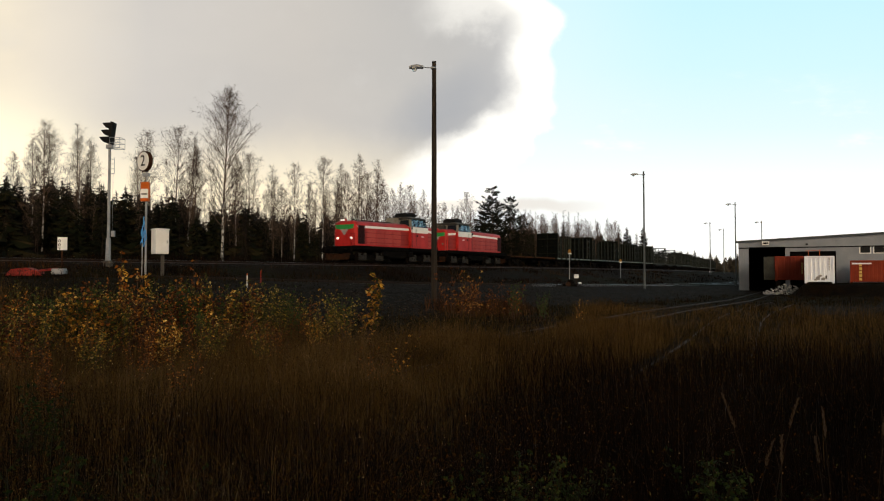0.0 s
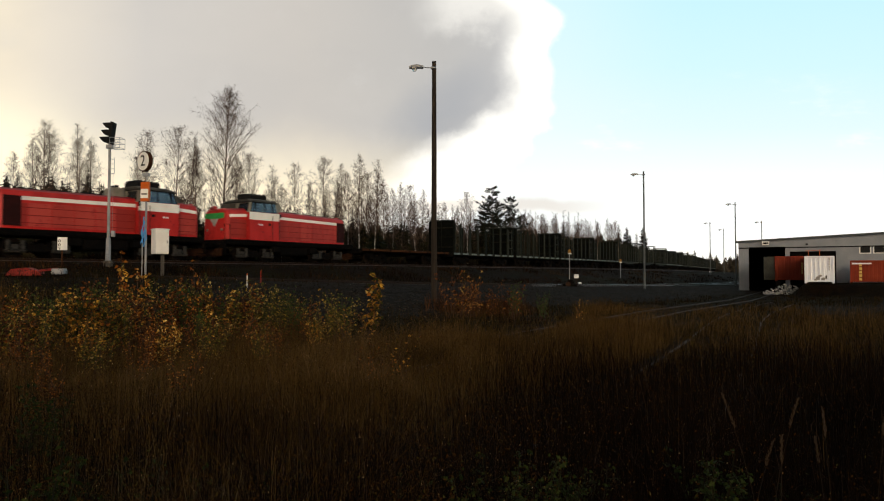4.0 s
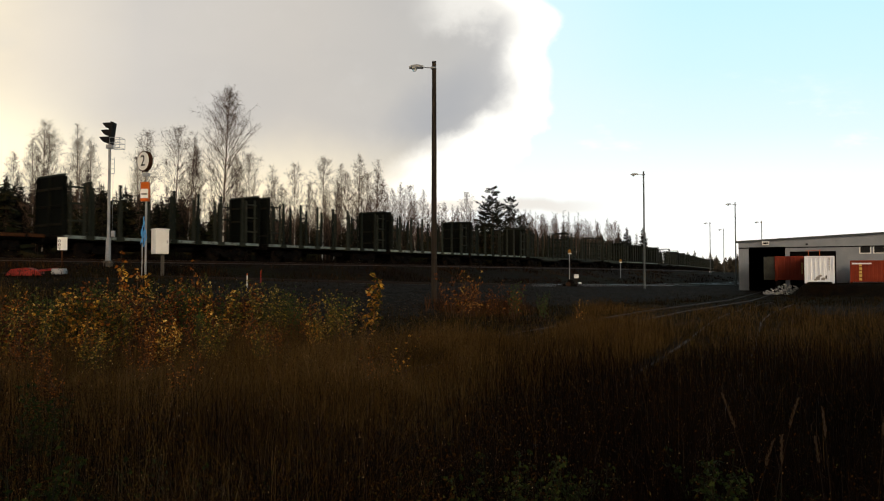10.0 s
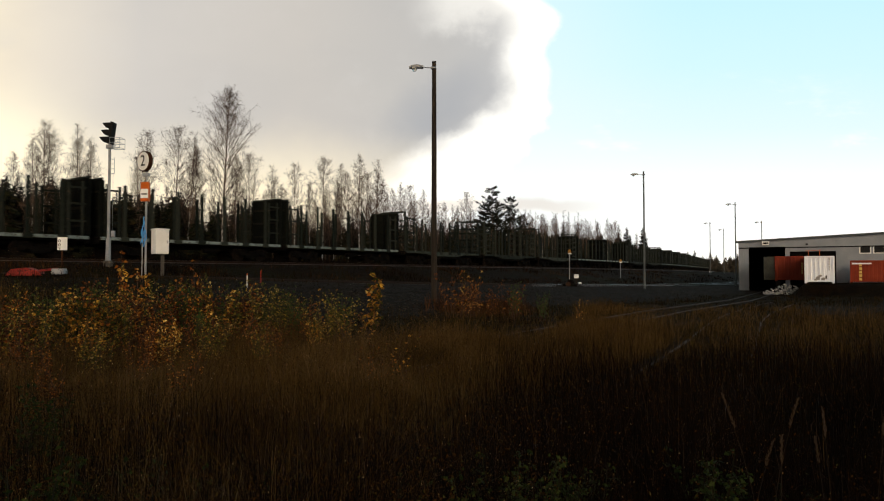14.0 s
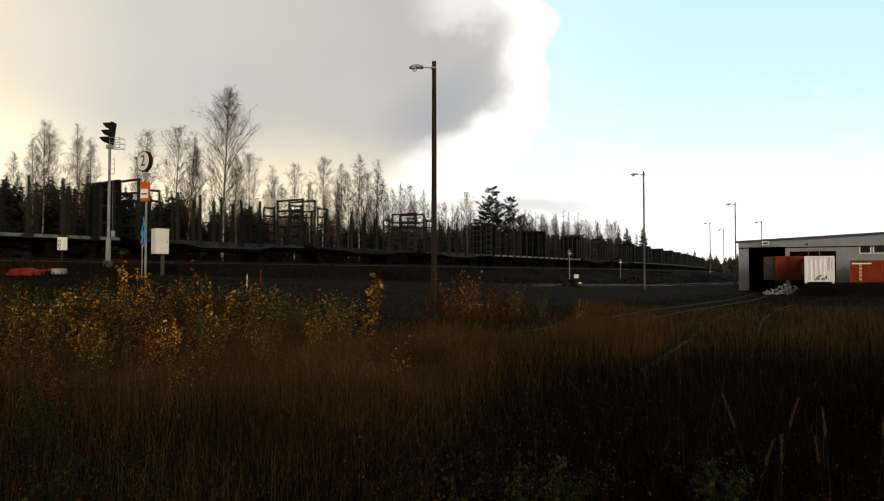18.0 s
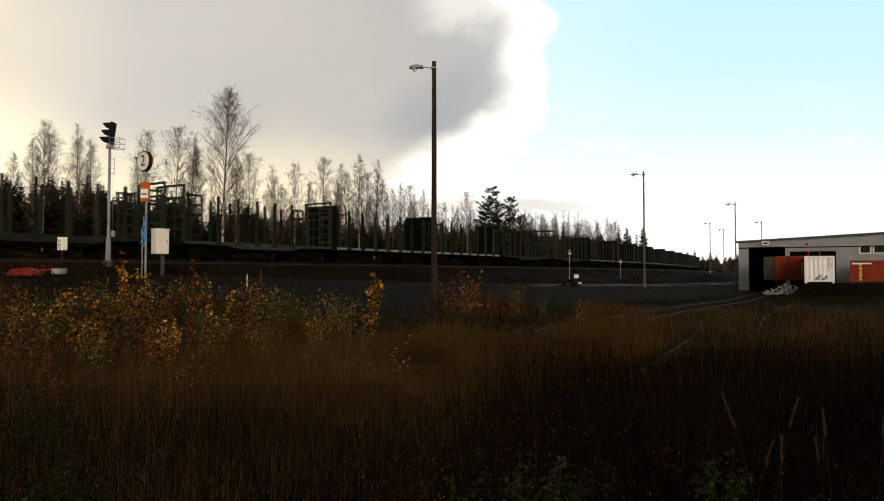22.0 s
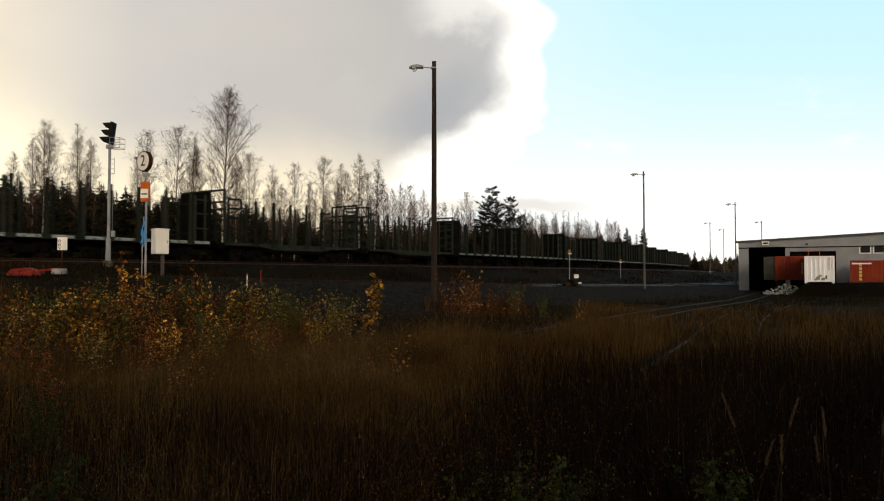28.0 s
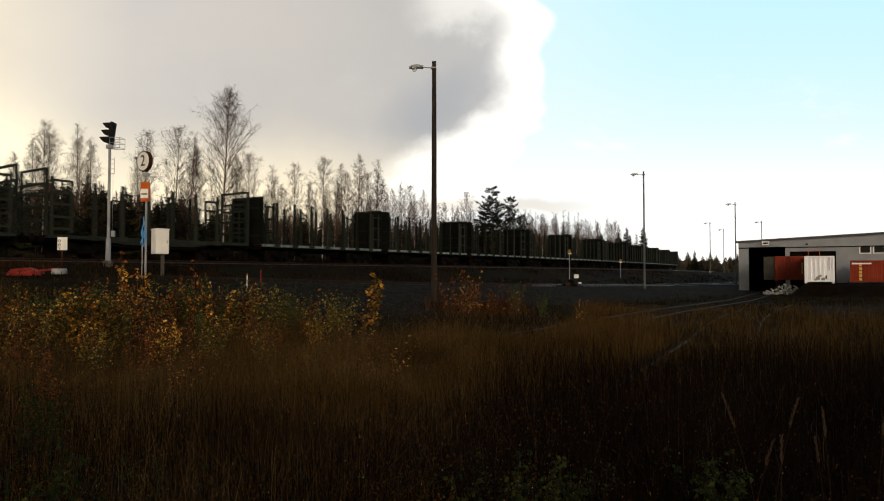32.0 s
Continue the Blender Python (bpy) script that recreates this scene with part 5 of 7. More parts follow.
def shed():
    t = thing("warehouse", "long low grey sheet-metal warehouse with open track door", "building", SHED)
    W, D, H0, H1 = 34.0, 46.0, 5.05, 6.5
    th = 0.18
    roof = lambda x: H0 + (H1 - H0) * x / W
    door0, door1, doorh = 0.95, 4.35, 4.55
    bay0, bay1, bayh = 4.75, 8.8, 4.05
    spans = [(0, door0, 0), (door0, door1, doorh), (door1, bay0, 0), (bay0, bay1, bayh), (bay1, W, 0)]
    win = [(10.75, 11.72), (11.88, 12.85)]
    def wall_piece(pts):
        g = Geo()
        g.prism(pts, 1, 0, th)
        part("front_wall", g, M_CLAD, t, "pale grey sheet cladding")

    for a, b, lo in spans[:4]:
        wall_piece([(a, lo), (b, lo), (b, roof(b)), (a, roof(a))])
    wz0, wz1 = 3.75, 4.5
    a = bay1
    for x0, x1 in win + [(W, W)]:
        wall_piece([(a, 0), (x0, 0), (x0, roof(x0)), (a, roof(a))])
        if x1 > x0:
            wall_piece([(x0, 0), (x1, 0), (x1, wz0), (x0, wz0)])
            wall_piece([(x0, wz1), (x1, wz1), (x1, roof(x1)), (x0, roof(x0))])
        a = x1
    g = Geo()
    for x0, x1, z0, z1 in [(0, door0, 0, 4.3), (bay1, 10.6, 0, 4.3), (13.0, W, 0, 4.3)]:
        n = int((x1 - x0) / 0.3)
        for i in range(n):
            g.box(x0 + 0.15 + i * 0.3, -0.012, (z0 + z1) / 2, 0.05, 0.024, z1 - z0)
    part("cladding_ribs", g, M_CLAD, t)
    g = Geo()
    g.box(th / 2, D / 2, H0 / 2, th, D - 0.4, H0 - 0.05)
    g.box(W - th / 2, D / 2, H1 / 2, th, D - 0.4, H1 - 0.05)
    g.box(W / 2, D - th / 2, H0 / 2, W, th, H0 - 0.05)
    part("outer_wall", g, M_CLAD, t)
    g = Geo()
    g.prism([(-0.25, H0 - 0.02), (W + 0.25, H1 + 0.02), (W + 0.25, H1 + 0.2), (-0.25, H0 + 0.16)], 1, -0.3, D + 0.2)
    part("roof", g, surface("roof_edge_dark", (0.05, 0.06, 0.06), (0.09, 0.1, 0.1), 0.6, 0.2, 1, 30, 0.05), t, "dark green-grey roof edge")
    g = Geo()
    for x0, x1 in ((0, door0), (door1, W)):
        g.box((x0 + x1) / 2, -0.04, 4.46, x1 - x0, 0.08, 0.1, 0.01)
    part("ledge", g, M_FRAME, t, "dark ledge strip")
    for x0, x1 in win:
        w = part("window", Geo(), M_WHITE, t)
        w.data.clear_geometry()
        g = Geo()
        for xx in (x0 + 0.04, x1 - 0.04):
            g.box(xx, 0.02, (wz0 + wz1) / 2, 0.08, 0.12, wz1 - wz0, 0.01)
        for zz in (wz0 + 0.04, wz1 - 0.04):
            g.box((x0 + x1) / 2, 0.02, zz, x1 - x0 - 0.16, 0.12, 0.08, 0.01)
        w.data = g.mesh("window", M_WHITE)
        g = Geo()
        g.box((x0 + x1) / 2, 0.06, (wz0 + wz1) / 2, x1 - x0 - 0.16, 0.012, wz1 - wz0 - 0.16)
        part("pane", g, M_DARKGLASS, w)
    g = Geo()
    g.box(2.62, -0.36, 4.93, 0.66, 0.06, 0.4, 0.01)
    s = part("sign_board", g, M_WHITE, t, "white board over the door")
    g = Geo()
    g.box(2.62, -0.396, 4.92, 0.5, 0.012, 0.15)
    part("lettering_bar", g, M_BLACK, s)
    g = Geo()
    g.box(6.3, -0.12, 4.75, 0.2, 0.22, 0.14, 0.02)
    part("wall_lamp", g, M_FRAME, t)
    # floor and added lining are near-black: the interior's shade is in their colour
    g = Geo()
    g.box(W / 2, 12, 0.02, W - 0.4, 23.5, 0.06)
    part("shed_floor", g, M_FRAME, t)
    g = Geo()
    g.box(10, 11, 2.4, 0.1, 21, 4.6)
    g.box(5.1, 21.5, 2.4, 9.7, 0.1, 4.6)
    g.box(th + 0.05, 11, 2.4, 0.08, 21, 4.6)
    g.box(5, 11, 4.75, 10, 21, 0.08)
    part("partition", g, M_FRAME, t, "added near-black lining for the unlit interior")
    # near-black panel added in the second opening, in place of its inner shade
    for k in (1,):
        g = Geo()
        g.box(bay0 + 2.0, 0.32, 2.0, 4.0, 0.08, 4.0)
        part("bay_door", g, M_FRAME, t, "near-black panel standing for shade in the second opening")


shed()


def yard_container(name, label, m, L, W, H, mat, lettering=None):
    """A steel bin or container, front towards local -y."""
    t = thing(name, label, "container", m, group="containers before the warehouse")
    g = Geo()
    g.box(0, 0, H / 2 + 0.12, L - 0.1, W - 0.1, H - 0.14, 0.02)
    part("body", g, mat, t)
    g = Geo()
    n = max(4, int(L / 0.3))
    for i in range(n):
        x = -L / 2 + (i + 0.5) * L / n
        for s in (-1, 1):
            g.prism([(x - 0.07, s * (W / 2 - 0.05)), (x + 0.07, s * (W / 2 - 0.05)), (x + 0.045, s * (W / 2 - 0.01)), (x - 0.045, s * (W / 2 - 0.01))], 2, 0.25, H - 0.1)
    n = max(4, int(W / 0.4))
    for i in range(n):
        y = -W / 2 + (i + 0.5) * W / n
        for s in (-1, 1):
            g.prism([(s * (L / 2 - 0.05), y - 0.07), (s * (L / 2 - 0.05), y + 0.07), (s * (L / 2 - 0.01), y + 0.045), (s * (L / 2 - 0.01), y - 0.045)], 2, 0.25, H - 0.1)
    part("corrugation", g, mat, t)
    for sx in (-1, 1):
        for sy in (-1, 1):
            g = Geo()
            g.box(sx * (L / 2 - 0.07), sy * (W / 2 - 0.07), H / 2 + 0.05, 0.15, 0.15, H - 0.02, 0.015)
            part("corner_post", g, mat, t)
            g = Geo()
            g.box(sx * (L / 2 - 0.09), sy * (W / 2 - 0.09), 0.04, 0.19, 0.19, 0.14, 0.015)
            part("corner_casting", g, mat, t)
    g = Geo()
    for sy in (-1, 1):
        g.box(0, sy * (W / 2 - 0.05), H - 0.01, L, 0.1, 0.1, 0.015)
        g.box(0, sy * (W / 2 - 0.05), 0.16, L, 0.1, 0.14, 0.015)
    for sx in (-1, 1):
        g.box(sx * (L / 2 - 0.05), 0, H - 0.01, 0.1, W, 0.1, 0.015)
        g.box(sx * (L / 2 - 0.05), 0, 0.16, 0.1, W, 0.14, 0.015)
    part("edge_rail", g, mat, t)
    if lettering:
        mat2, x, w, h, z = lettering
        for i in range(5):
            g = Geo()
            g.box(x, -W / 2 - 0.012, z + h * (i - 2) / 5, w, 0.012, h / 7)
            part("lettering_bar", g, mat2, t)
    return t


M_CRED = surface("rust_red_container_paint", (0.13, 0.018, 0.008), (0.19, 0.03, 0.012), 0.6, 0, 1.2, 30, 0.06, wear=((0.1, 0.04, 0.025), 0.4))
M_CORANGE = surface("orange_red_bin_paint", (0.16, 0.023, 0.009), (0.23, 0.036, 0.014), 0.6, 0, 1.2, 30, 0.06, wear=((0.1, 0.045, 0.03), 0.4))
M_CWHITE = surface("white_container_paint", (0.7, 0.74, 0.8), (0.8, 0.84, 0.9), 0.5, 0, 1.0, 30, 0.05, wear=((0.4, 0.33, 0.24), 0.4))
M_YELLOW = surface("yellow_lettering", (0.55, 0.38, 0.1), (0.65, 0.48, 0.15), 0.6, 0, 4, 40, 0.0)

yard_container("shipping_container", "white corrugated container with stained end on blocks", pose(33.62, 61.8, 0.8, 0, 0, -28.6), 2.28, 5.4, 2.26, M_CWHITE, lettering=(M_CABGREY, 0.74, 0.06, 1.1, 1.6))
yard_container("waste_container", "rust-red steel container before the warehouse door", pose(33.8, 66.8, 0.9, 0, 0, -26.5), 3.1, 3.2, 2.3, M_CRED, lettering=(M_YELLOW, 0.75, 0.08, 1.1, 1.2))
yard_container("waste_container", "orange-red steel bin with yellow lettering and white bar", pose(40.05, 61.93, 0.78, 0, 0, -31.5), 6.2, 2.2, 1.95, M_CORANGE, lettering=(M_YELLOW, -2.3, 0.22, 1.6, 0.95))


def extras():
    bin_ob = [o for o in bpy.data.objects if o.name.startswith("waste_container") and o.parent is None]
    g = Geo()
    g.box(-2.2, -1.13, 1.72, 1.5, 0.04, 0.12, 0.01)
    part("white_bar", g, M_WHITE, bin_ob[1], "white bar")
    white = [o for o in bpy.data.objects if o.name.startswith("shipping_container") and o.parent is None][0]
    for i, (x, z, w, h2) in enumerate(((-0.12, 0.42, 0.34, 0.3), (0.28, 0.36, 0.3, 0.22), (0.05, 0.62, 0.26, 0.16), (0.5, 0.5, 0.12, 0.3), (-0.3, 0.28, 0.2, 0.12))):
        g = Geo()
        g.prism([(x - w / 2, z - h2 / 2), (x + w * 0.3, z - h2 / 2 - 0.03), (x + w / 2, z), (x + w * 0.35, z + h2 / 2), (x - w * 0.2, z + h2 * 0.45), (x - w * 0.5, z + h2 * 0.2)], 1, -2.706, -2.694)
        part("stain", g, M_FOOT if i == 3 else M_CONC, white, "dirty rust and scrape mark")
    g = Geo()
    g.box(-2.05, -1.45, 1.2, 0.95, 0.06, 2.2, 0.01)
    part("open_door_leaf", g, surface("dull_green_grey_paint", (0.03, 0.032, 0.026), (0.06, 0.06, 0.05), 0.7, 0, 2, 40, 0.05), bin_ob[0], "grey-green open door leaf")


extras()


def blocks_under(x, y, z, turn, L, W):
    for i, (a, b) in enumerate(((-1, -1), (1, -1), (-1, 1), (1, 1))):
        m = pose(x, y, 0, 0, 0, turn) @ Matrix.Translation((a * (L / 2 - 0.25), b * (W / 2 - 0.3), 0))
        px, py = m.translation.x, m.translation.y
        z0 = gz(px, py)
        t = thing("support_block", "dark timber block under a container", "block", pose(px, py, z0 - 0.06, 0, 0, turn), group="support blocks")
        g = Geo()
        g.box(0, 0, (z - z0) / 2 + 0.015, 0.4, 0.5, z - z0 + 0.06, 0.02)
        part("block", g, M_SLEEPER, t)


blocks_under(33.62, 61.8, 0.77, -28.6, 2.28, 5.4)
blocks_under(33.8, 66.8, 0.87, -26.5, 3.1, 3.2)


def rubble():
    x0, y0 = 31.3, 63.0
    rng = random.Random(9)
    t = thing("rubble_heap", "low heap of pale broken concrete beside the track", "rubble", pose(x0, y0, gz(x0, y0) - 0.1, 0, 0, -20))
    for i in range(230):
        g = Geo()
        s = rng.uniform(0.08, 0.22)
        g.box(0, 0, 0, s, s * rng.uniform(0.6, 1), s * rng.uniform(0.35, 0.7), s * 0.12)
        a = rng.uniform(-1.9, 1.9)
        o = part("lump", g, M_PALE, t)
        o.matrix_basis = pose(a, rng.uniform(-0.5, 0.6), rng.uniform(0.12, 1.15) * (1 - abs(a) / 2.6), rng.uniform(0, 50), rng.uniform(0, 50), rng.uniform(0, 90))


rubble()


def pipe_frame():
    t = thing("pipe_frame", "thin orange pipe frame standing on the white container", "frame", pose(33.7, 62.6, 3.1, 0, 0, -28.6))
    g = Geo()
    for x in (-0.55, 0.35):
        g.tube((x, 0, 0), (x, 0, 0.62), 0.022, None, 8)
    part("upright", g, M_ORANGE, t)
    g = Geo()
    g.tube((-0.8, 0, 0.55), (0.5, 0, 0.62), 0.02, None, 8)
    part("crossbar", g, M_ORANGE, t)


pipe_frame()


# ---- trees ----
def tri_tube(V, Fc, pts, r0, r1, n=3):
    """A tapered limb along points, added to plain lists."""
    k0 = len(V)
    for i, p in enumerate(pts):
        d = (pts[min(i + 1, len(pts) - 1)] - pts[max(i - 1, 0)]).normalized()
        a = d.orthogonal().normalized()
        b = d.cross(a)
        r = r0 + (r1 - r0) * i / (len(pts) - 1)
        for j in range(n):
            t = 2 * math.pi * j / n
            V.append(tuple(p + a * (r * math.cos(t)) + b * (r * math.sin(t))))
    for i in range(len(pts) - 1):
        for j in range(n):
            q = (j + 1) % n
            Fc.append((k0 + i * n + j, k0 + i * n + q, k0 + (i + 1) * n + q, k0 + (i + 1) * n + j))


def ribbon(V, Fc, pts, w, rng):
    """A thin twig: a strip that narrows to a point."""
    d = (pts[-1] - pts[0]).normalized()
    o = d.cross(Vector((rng.gauss(0, 1), rng.gauss(0, 1), rng.gauss(0, 1)))).normalized() * w
    k = len(V)
    for p in pts[:-1]:
        V += [tuple(p + o), tuple(p - o)]
        o = o * 0.75
    V.append(tuple(pts[-1]))
    for i in range(len(pts) - 2):
        Fc.append((k + 2 * i, k + 2 * i + 1, k + 2 * i + 3, k + 2 * i + 2))
    n = len(V) - 1
    Fc.append((n - 2, n - 1, n))


def birch_model(seed, h=12.0, spread=1.0, dense=1.0, fork=False, bole=0.55, girth=1.0, low=0.3):
    """Bare birch: a white bole, and a mesh of the dark upper stem, rising limbs, side shoots and hanging twigs in an egg-shaped crown."""
    rng = random.Random(seed)
    V, Fc, W, Wf = [], [], [], []
    stems = []
    for k in range(2 if fork else 1):
        p = Vector((0, 0, 0)) if k == 0 else Vector(stems[0][4])
        dx, dy = rng.uniform(-0.02, 0.02) + (0.16 if k else 0), rng.uniform(-0.02, 0.02)
        pts = [p.copy()]
        n = 18 if k == 0 else 12
        for i in range(n):
            dx = dx * 0.92 + rng.uniform(-0.02, 0.02)
            dy = dy * 0.92 + rng.uniform(-0.02, 0.02)
            p = p + Vector((dx, dy, 1)) * (h / 18)
            pts.append(p.copy())
        stems.append(pts)
        c = max(1, int(n * bole))
        r0, r1 = (0.082 if k == 0 else 0.06) * girth, 0.01
        rc = r0 + (r1 - r0) * c / n
        tri_tube(V, Fc, pts[:c + 1], r0, rc, 8)
        tri_tube(W, Wf, pts[c:], rc, r1, 6)
    trunk = bulk("trunk", V, Fc, M_BARK, True)
    jit = lambda s: Vector((rng.uniform(-s, s), rng.uniform(-s, s), rng.uniform(-s, s)))
    for pts in stems:
        n = len(pts) - 1
        lo = low if len(pts) > 15 else 0.12
        N = int(44 * dense)
        for i in range(N):
            f = lo + (0.985 - lo) * (i + rng.random()) / N
            q = f * n
            a = pts[int(q)].lerp(pts[min(int(q) + 1, n)], q % 1)
            u = (1 - f) / (1 - lo)
            L = h * spread * (0.022 + 0.255 * math.sin(math.pi * (0.02 + 0.72 * u ** 1.06))) * rng.uniform(0.6, 1.1)
            az = 2.4 * i + rng.uniform(-0.5, 0.5)
            d = Vector((math.cos(az), math.sin(az), rng.uniform(0.7, 1.35) + 0.6 * (1 - u))).normalized()
            limb = [a]
            for s in range(5):
                d = (d + jit(0.1) + Vector((0, 0, 0.08 if s < 3 else -0.06))).normalized()
                limb.append(limb[-1] + d * (L / 5))
            tri_tube(W, Wf, limb, (0.007 + 0.014 * u) * girth, 0.004)
            for s in range(int(3 + 6 * dense * min(1, L / (0.12 * h)))):
                g = min((0.15 + 0.85 * rng.random()) * 5, 4.99)
                b = limb[int(g)].lerp(limb[int(g) + 1], g % 1)
                out = (limb[int(g) + 1] - limb[int(g)]).normalized()
                e = (out + jit(0.85) + Vector((0, 0, 0.15))).normalized()
                l2 = (0.14 + 0.33 * L) * rng.uniform(0.5, 1.15)
                m1 = b + e * l2 * 0.5
                m2 = m1 + (e + jit(0.3)).normalized() * l2 * 0.5
                ribbon(W, Wf, [b, m1, m2], 0.008, rng)
                for v in range(6):
                    c = b.lerp(m1, rng.uniform(0.3, 1.0)) if v < 2 else m1.lerp(m2, rng.uniform(0.0, 1.0))
                    t1 = (e * 0.5 + jit(0.9)).normalized()
                    l3 = rng.uniform(0.16, 0.42)
                    mid = c + t1 * l3 * 0.5
                    tip = mid + (t1 + Vector((0, 0, -rng.uniform(0.3, 1.1)))).normalized() * l3 * 0.6
                    ribbon(W, Wf, [c, mid, tip], 0.0062, rng)
    return trunk, bulk("crown", W, Wf, M_TWIG)


def spruce_model(seed, h=10.0, wide=0.17, coarse=1.0):
    rng = random.Random(seed)
    V, Fc = [], []
    tri_tube(V, Fc, [Vector((0, 0, 0)), Vector((rng.uniform(-0.1, 0.1), 0, h * 0.5)), Vector((0, 0, h * 0.99))], 0.14, 0.015, 7)
    trunk = bulk("trunk", V, Fc, M_TRUNK)
    V, Fc = [], []
    z = 0.07 * h
    while z < h * 0.985:
        f = z / h
        r = h * wide * (1 - f) ** 0.85 * (0.8 + 0.2 * math.sin(9.0 * f + seed)) + 0.07
        n = int(6 + 5 * (1 - f))
        for i in range(n):
            az = rng.uniform(0, 2 * math.pi)
            L = r * rng.uniform(0.6, 1.15)
            c, s = math.cos(az), math.sin(az)
            base = Vector((0, 0, z + rng.uniform(-0.1, 0.1)))
            drop = -0.28 * L * (1 - f) + 0.15 * L * f
            k = 5
            prev = base
            for j in range(1, k + 1):
                g = j / k
                p = base + Vector((c * L * g, s * L * g, drop * g + 0.12 * L * g * g))
                wdt = L * 0.34 * math.sin(math.pi * min(1, g * 0.85 + 0.1)) * rng.uniform(0.6, 1.3)
                side = Vector((-s, c, 0)) * wdt
                hang = Vector((0, 0, -wdt * rng.uniform(0.3, 0.9)))
                fwd = (p - prev) * rng.uniform(0.2, 0.7)
                m = len(V)
                V += [tuple(prev), tuple(p), tuple(p + side + hang - fwd), tuple(p - side + hang - fwd), tuple(p + hang * 1.3 - fwd * 0.4)]
                Fc += [(m, m + 1, m + 2), (m, m + 3, m + 1), (m, m + 4, m + 1)]
                prev = p
        z += h * 0.022 * (0.8 + 0.8 * (1 - f)) * coarse
    m = len(V)
    V += [(-0.05, 0, h * 0.93), (0.05, 0, h * 0.93), (0, 0.03, h * 1.01)]
    Fc.append((m, m + 1, m + 2))
    return trunk, bulk("crown", V, Fc, M_NEEDLE)


def pine_model(seed, h=12.0):
    """A pine with whorls of rising boughs and brushes of needles, pointed at the top."""
    rng = random.Random(seed)
    V, Fc, W, Wf = [], [], [], []
    spine = [Vector((0, 0, 0)), Vector((0.08, 0, h * 0.35)), Vector((-0.04, 0.06, h * 0.7)), Vector((0.03, 0, h * 0.98))]
    tri_tube(V, Fc, spine, 0.16, 0.02, 8)

    def tuft(c, d, r, n):
        for q in range(n):
            v = (d * 0.8 + Vector((rng.gauss(0, 0.6), rng.gauss(0, 0.6), rng.gauss(0.15, 0.5)))).normalized() * r * rng.uniform(0.6, 1.2)
            o = v.orthogonal().normalized() * r * rng.uniform(0.07, 0.14)
            m = len(W)
            W.extend([tuple(c + o), tuple(c - o), tuple(c + v)])
            Wf.append((m, m + 1, m + 2))

    z = 0.16
    while z < 0.96:
        n = 8 if z < 0.8 else 5
        a0 = rng.uniform(0, 6.283)
        for i in range(n):
            if rng.random() < 0.12:
                continue
            az = a0 + 6.283 * i / n + rng.uniform(-0.4, 0.4)
            L = h * (0.03 + 0.4 * (1 - z) ** 0.8 * min(1, 0.55 + z)) * rng.uniform(0.35, 1.1)
            d = Vector((math.cos(az), math.sin(az), rng.uniform(-0.05, 0.3) + 0.35 * z * z)).normalized()
            a = Vector((0, 0, h * (z + rng.uniform(-0.02, 0.02))))
            pts = [a, a + d * L * 0.5 - Vector((0, 0, 0.05 * L)), a + d * L + Vector((0, 0, 0.05 * L))]
            tri_tube(V, Fc, pts, 0.035 * (1.1 - z) + 0.008, 0.008, 4)
            for s in range(int(4 + 3.2 * L)):
                g = rng.uniform(0.2, 1.0)
                b = pts[0].lerp(pts[1], g * 2) if g < 0.5 else pts[1].lerp(pts[2], g * 2 - 1)
                side = Vector((-d.y, d.x, 0)) * rng.choice((-1, 1))
                e = (d * 0.5 + side * rng.uniform(0.2, 1.1) + Vector((0, 0, rng.uniform(-0.25, 0.45)))).normalized()
                l2 = (0.15 + 0.3 * L * (1.2 - g)) * rng.uniform(0.5, 1.1)
                for k in range(3):
                    tuft(b + e * l2 * (k + 1) / 3, e, rng.uniform(0.18, 0.34), 8)
        z += rng.uniform(0.032, 0.055)
    for k in range(6):
        tuft(Vector((0, 0, h * (0.93 + 0.012 * k))), Vector((0, 0, 1)), 0.22, 12)
    return bulk("trunk", V, Fc, M_TRUNK), bulk("crown", W, Wf, M_NEEDLE)


def plant_tree(name, label, cat, model, h0, x, y, h, turn, group, names=("trunk", "crown"), zoff=0.0):
    s = h / h0
    t = thing(name, label, cat, pose(x, y, gz(x, y) - 0.1 + zoff, 0, 0, turn) @ Matrix.Diagonal((s, s, s, 1)), group)
    part(names[0], model[0], None, t)
    part(names[1], model[1], None, t)
    return t


BIRCH_MODELS = [birch_model(11, spread=0.7, dense=1.25, low=0.34), birch_model(12, spread=1.0, dense=1.9, bole=0.4, girth=1.25, low=0.24),
                birch_model(13, spread=0.52, dense=1.5), birch_model(14, spread=0.78, dense=1.3, low=0.36), birch_model(15, spread=0.56, dense=1.1, fork=True, low=0.32)]
SPRUCE_MODELS = [spruce_model(21, wide=0.36), spruce_model(22, wide=0.42), spruce_model(23, wide=0.31), spruce_model(24, wide=0.4)]
PINE_MODELS = [pine_model(31), pine_model(32)]

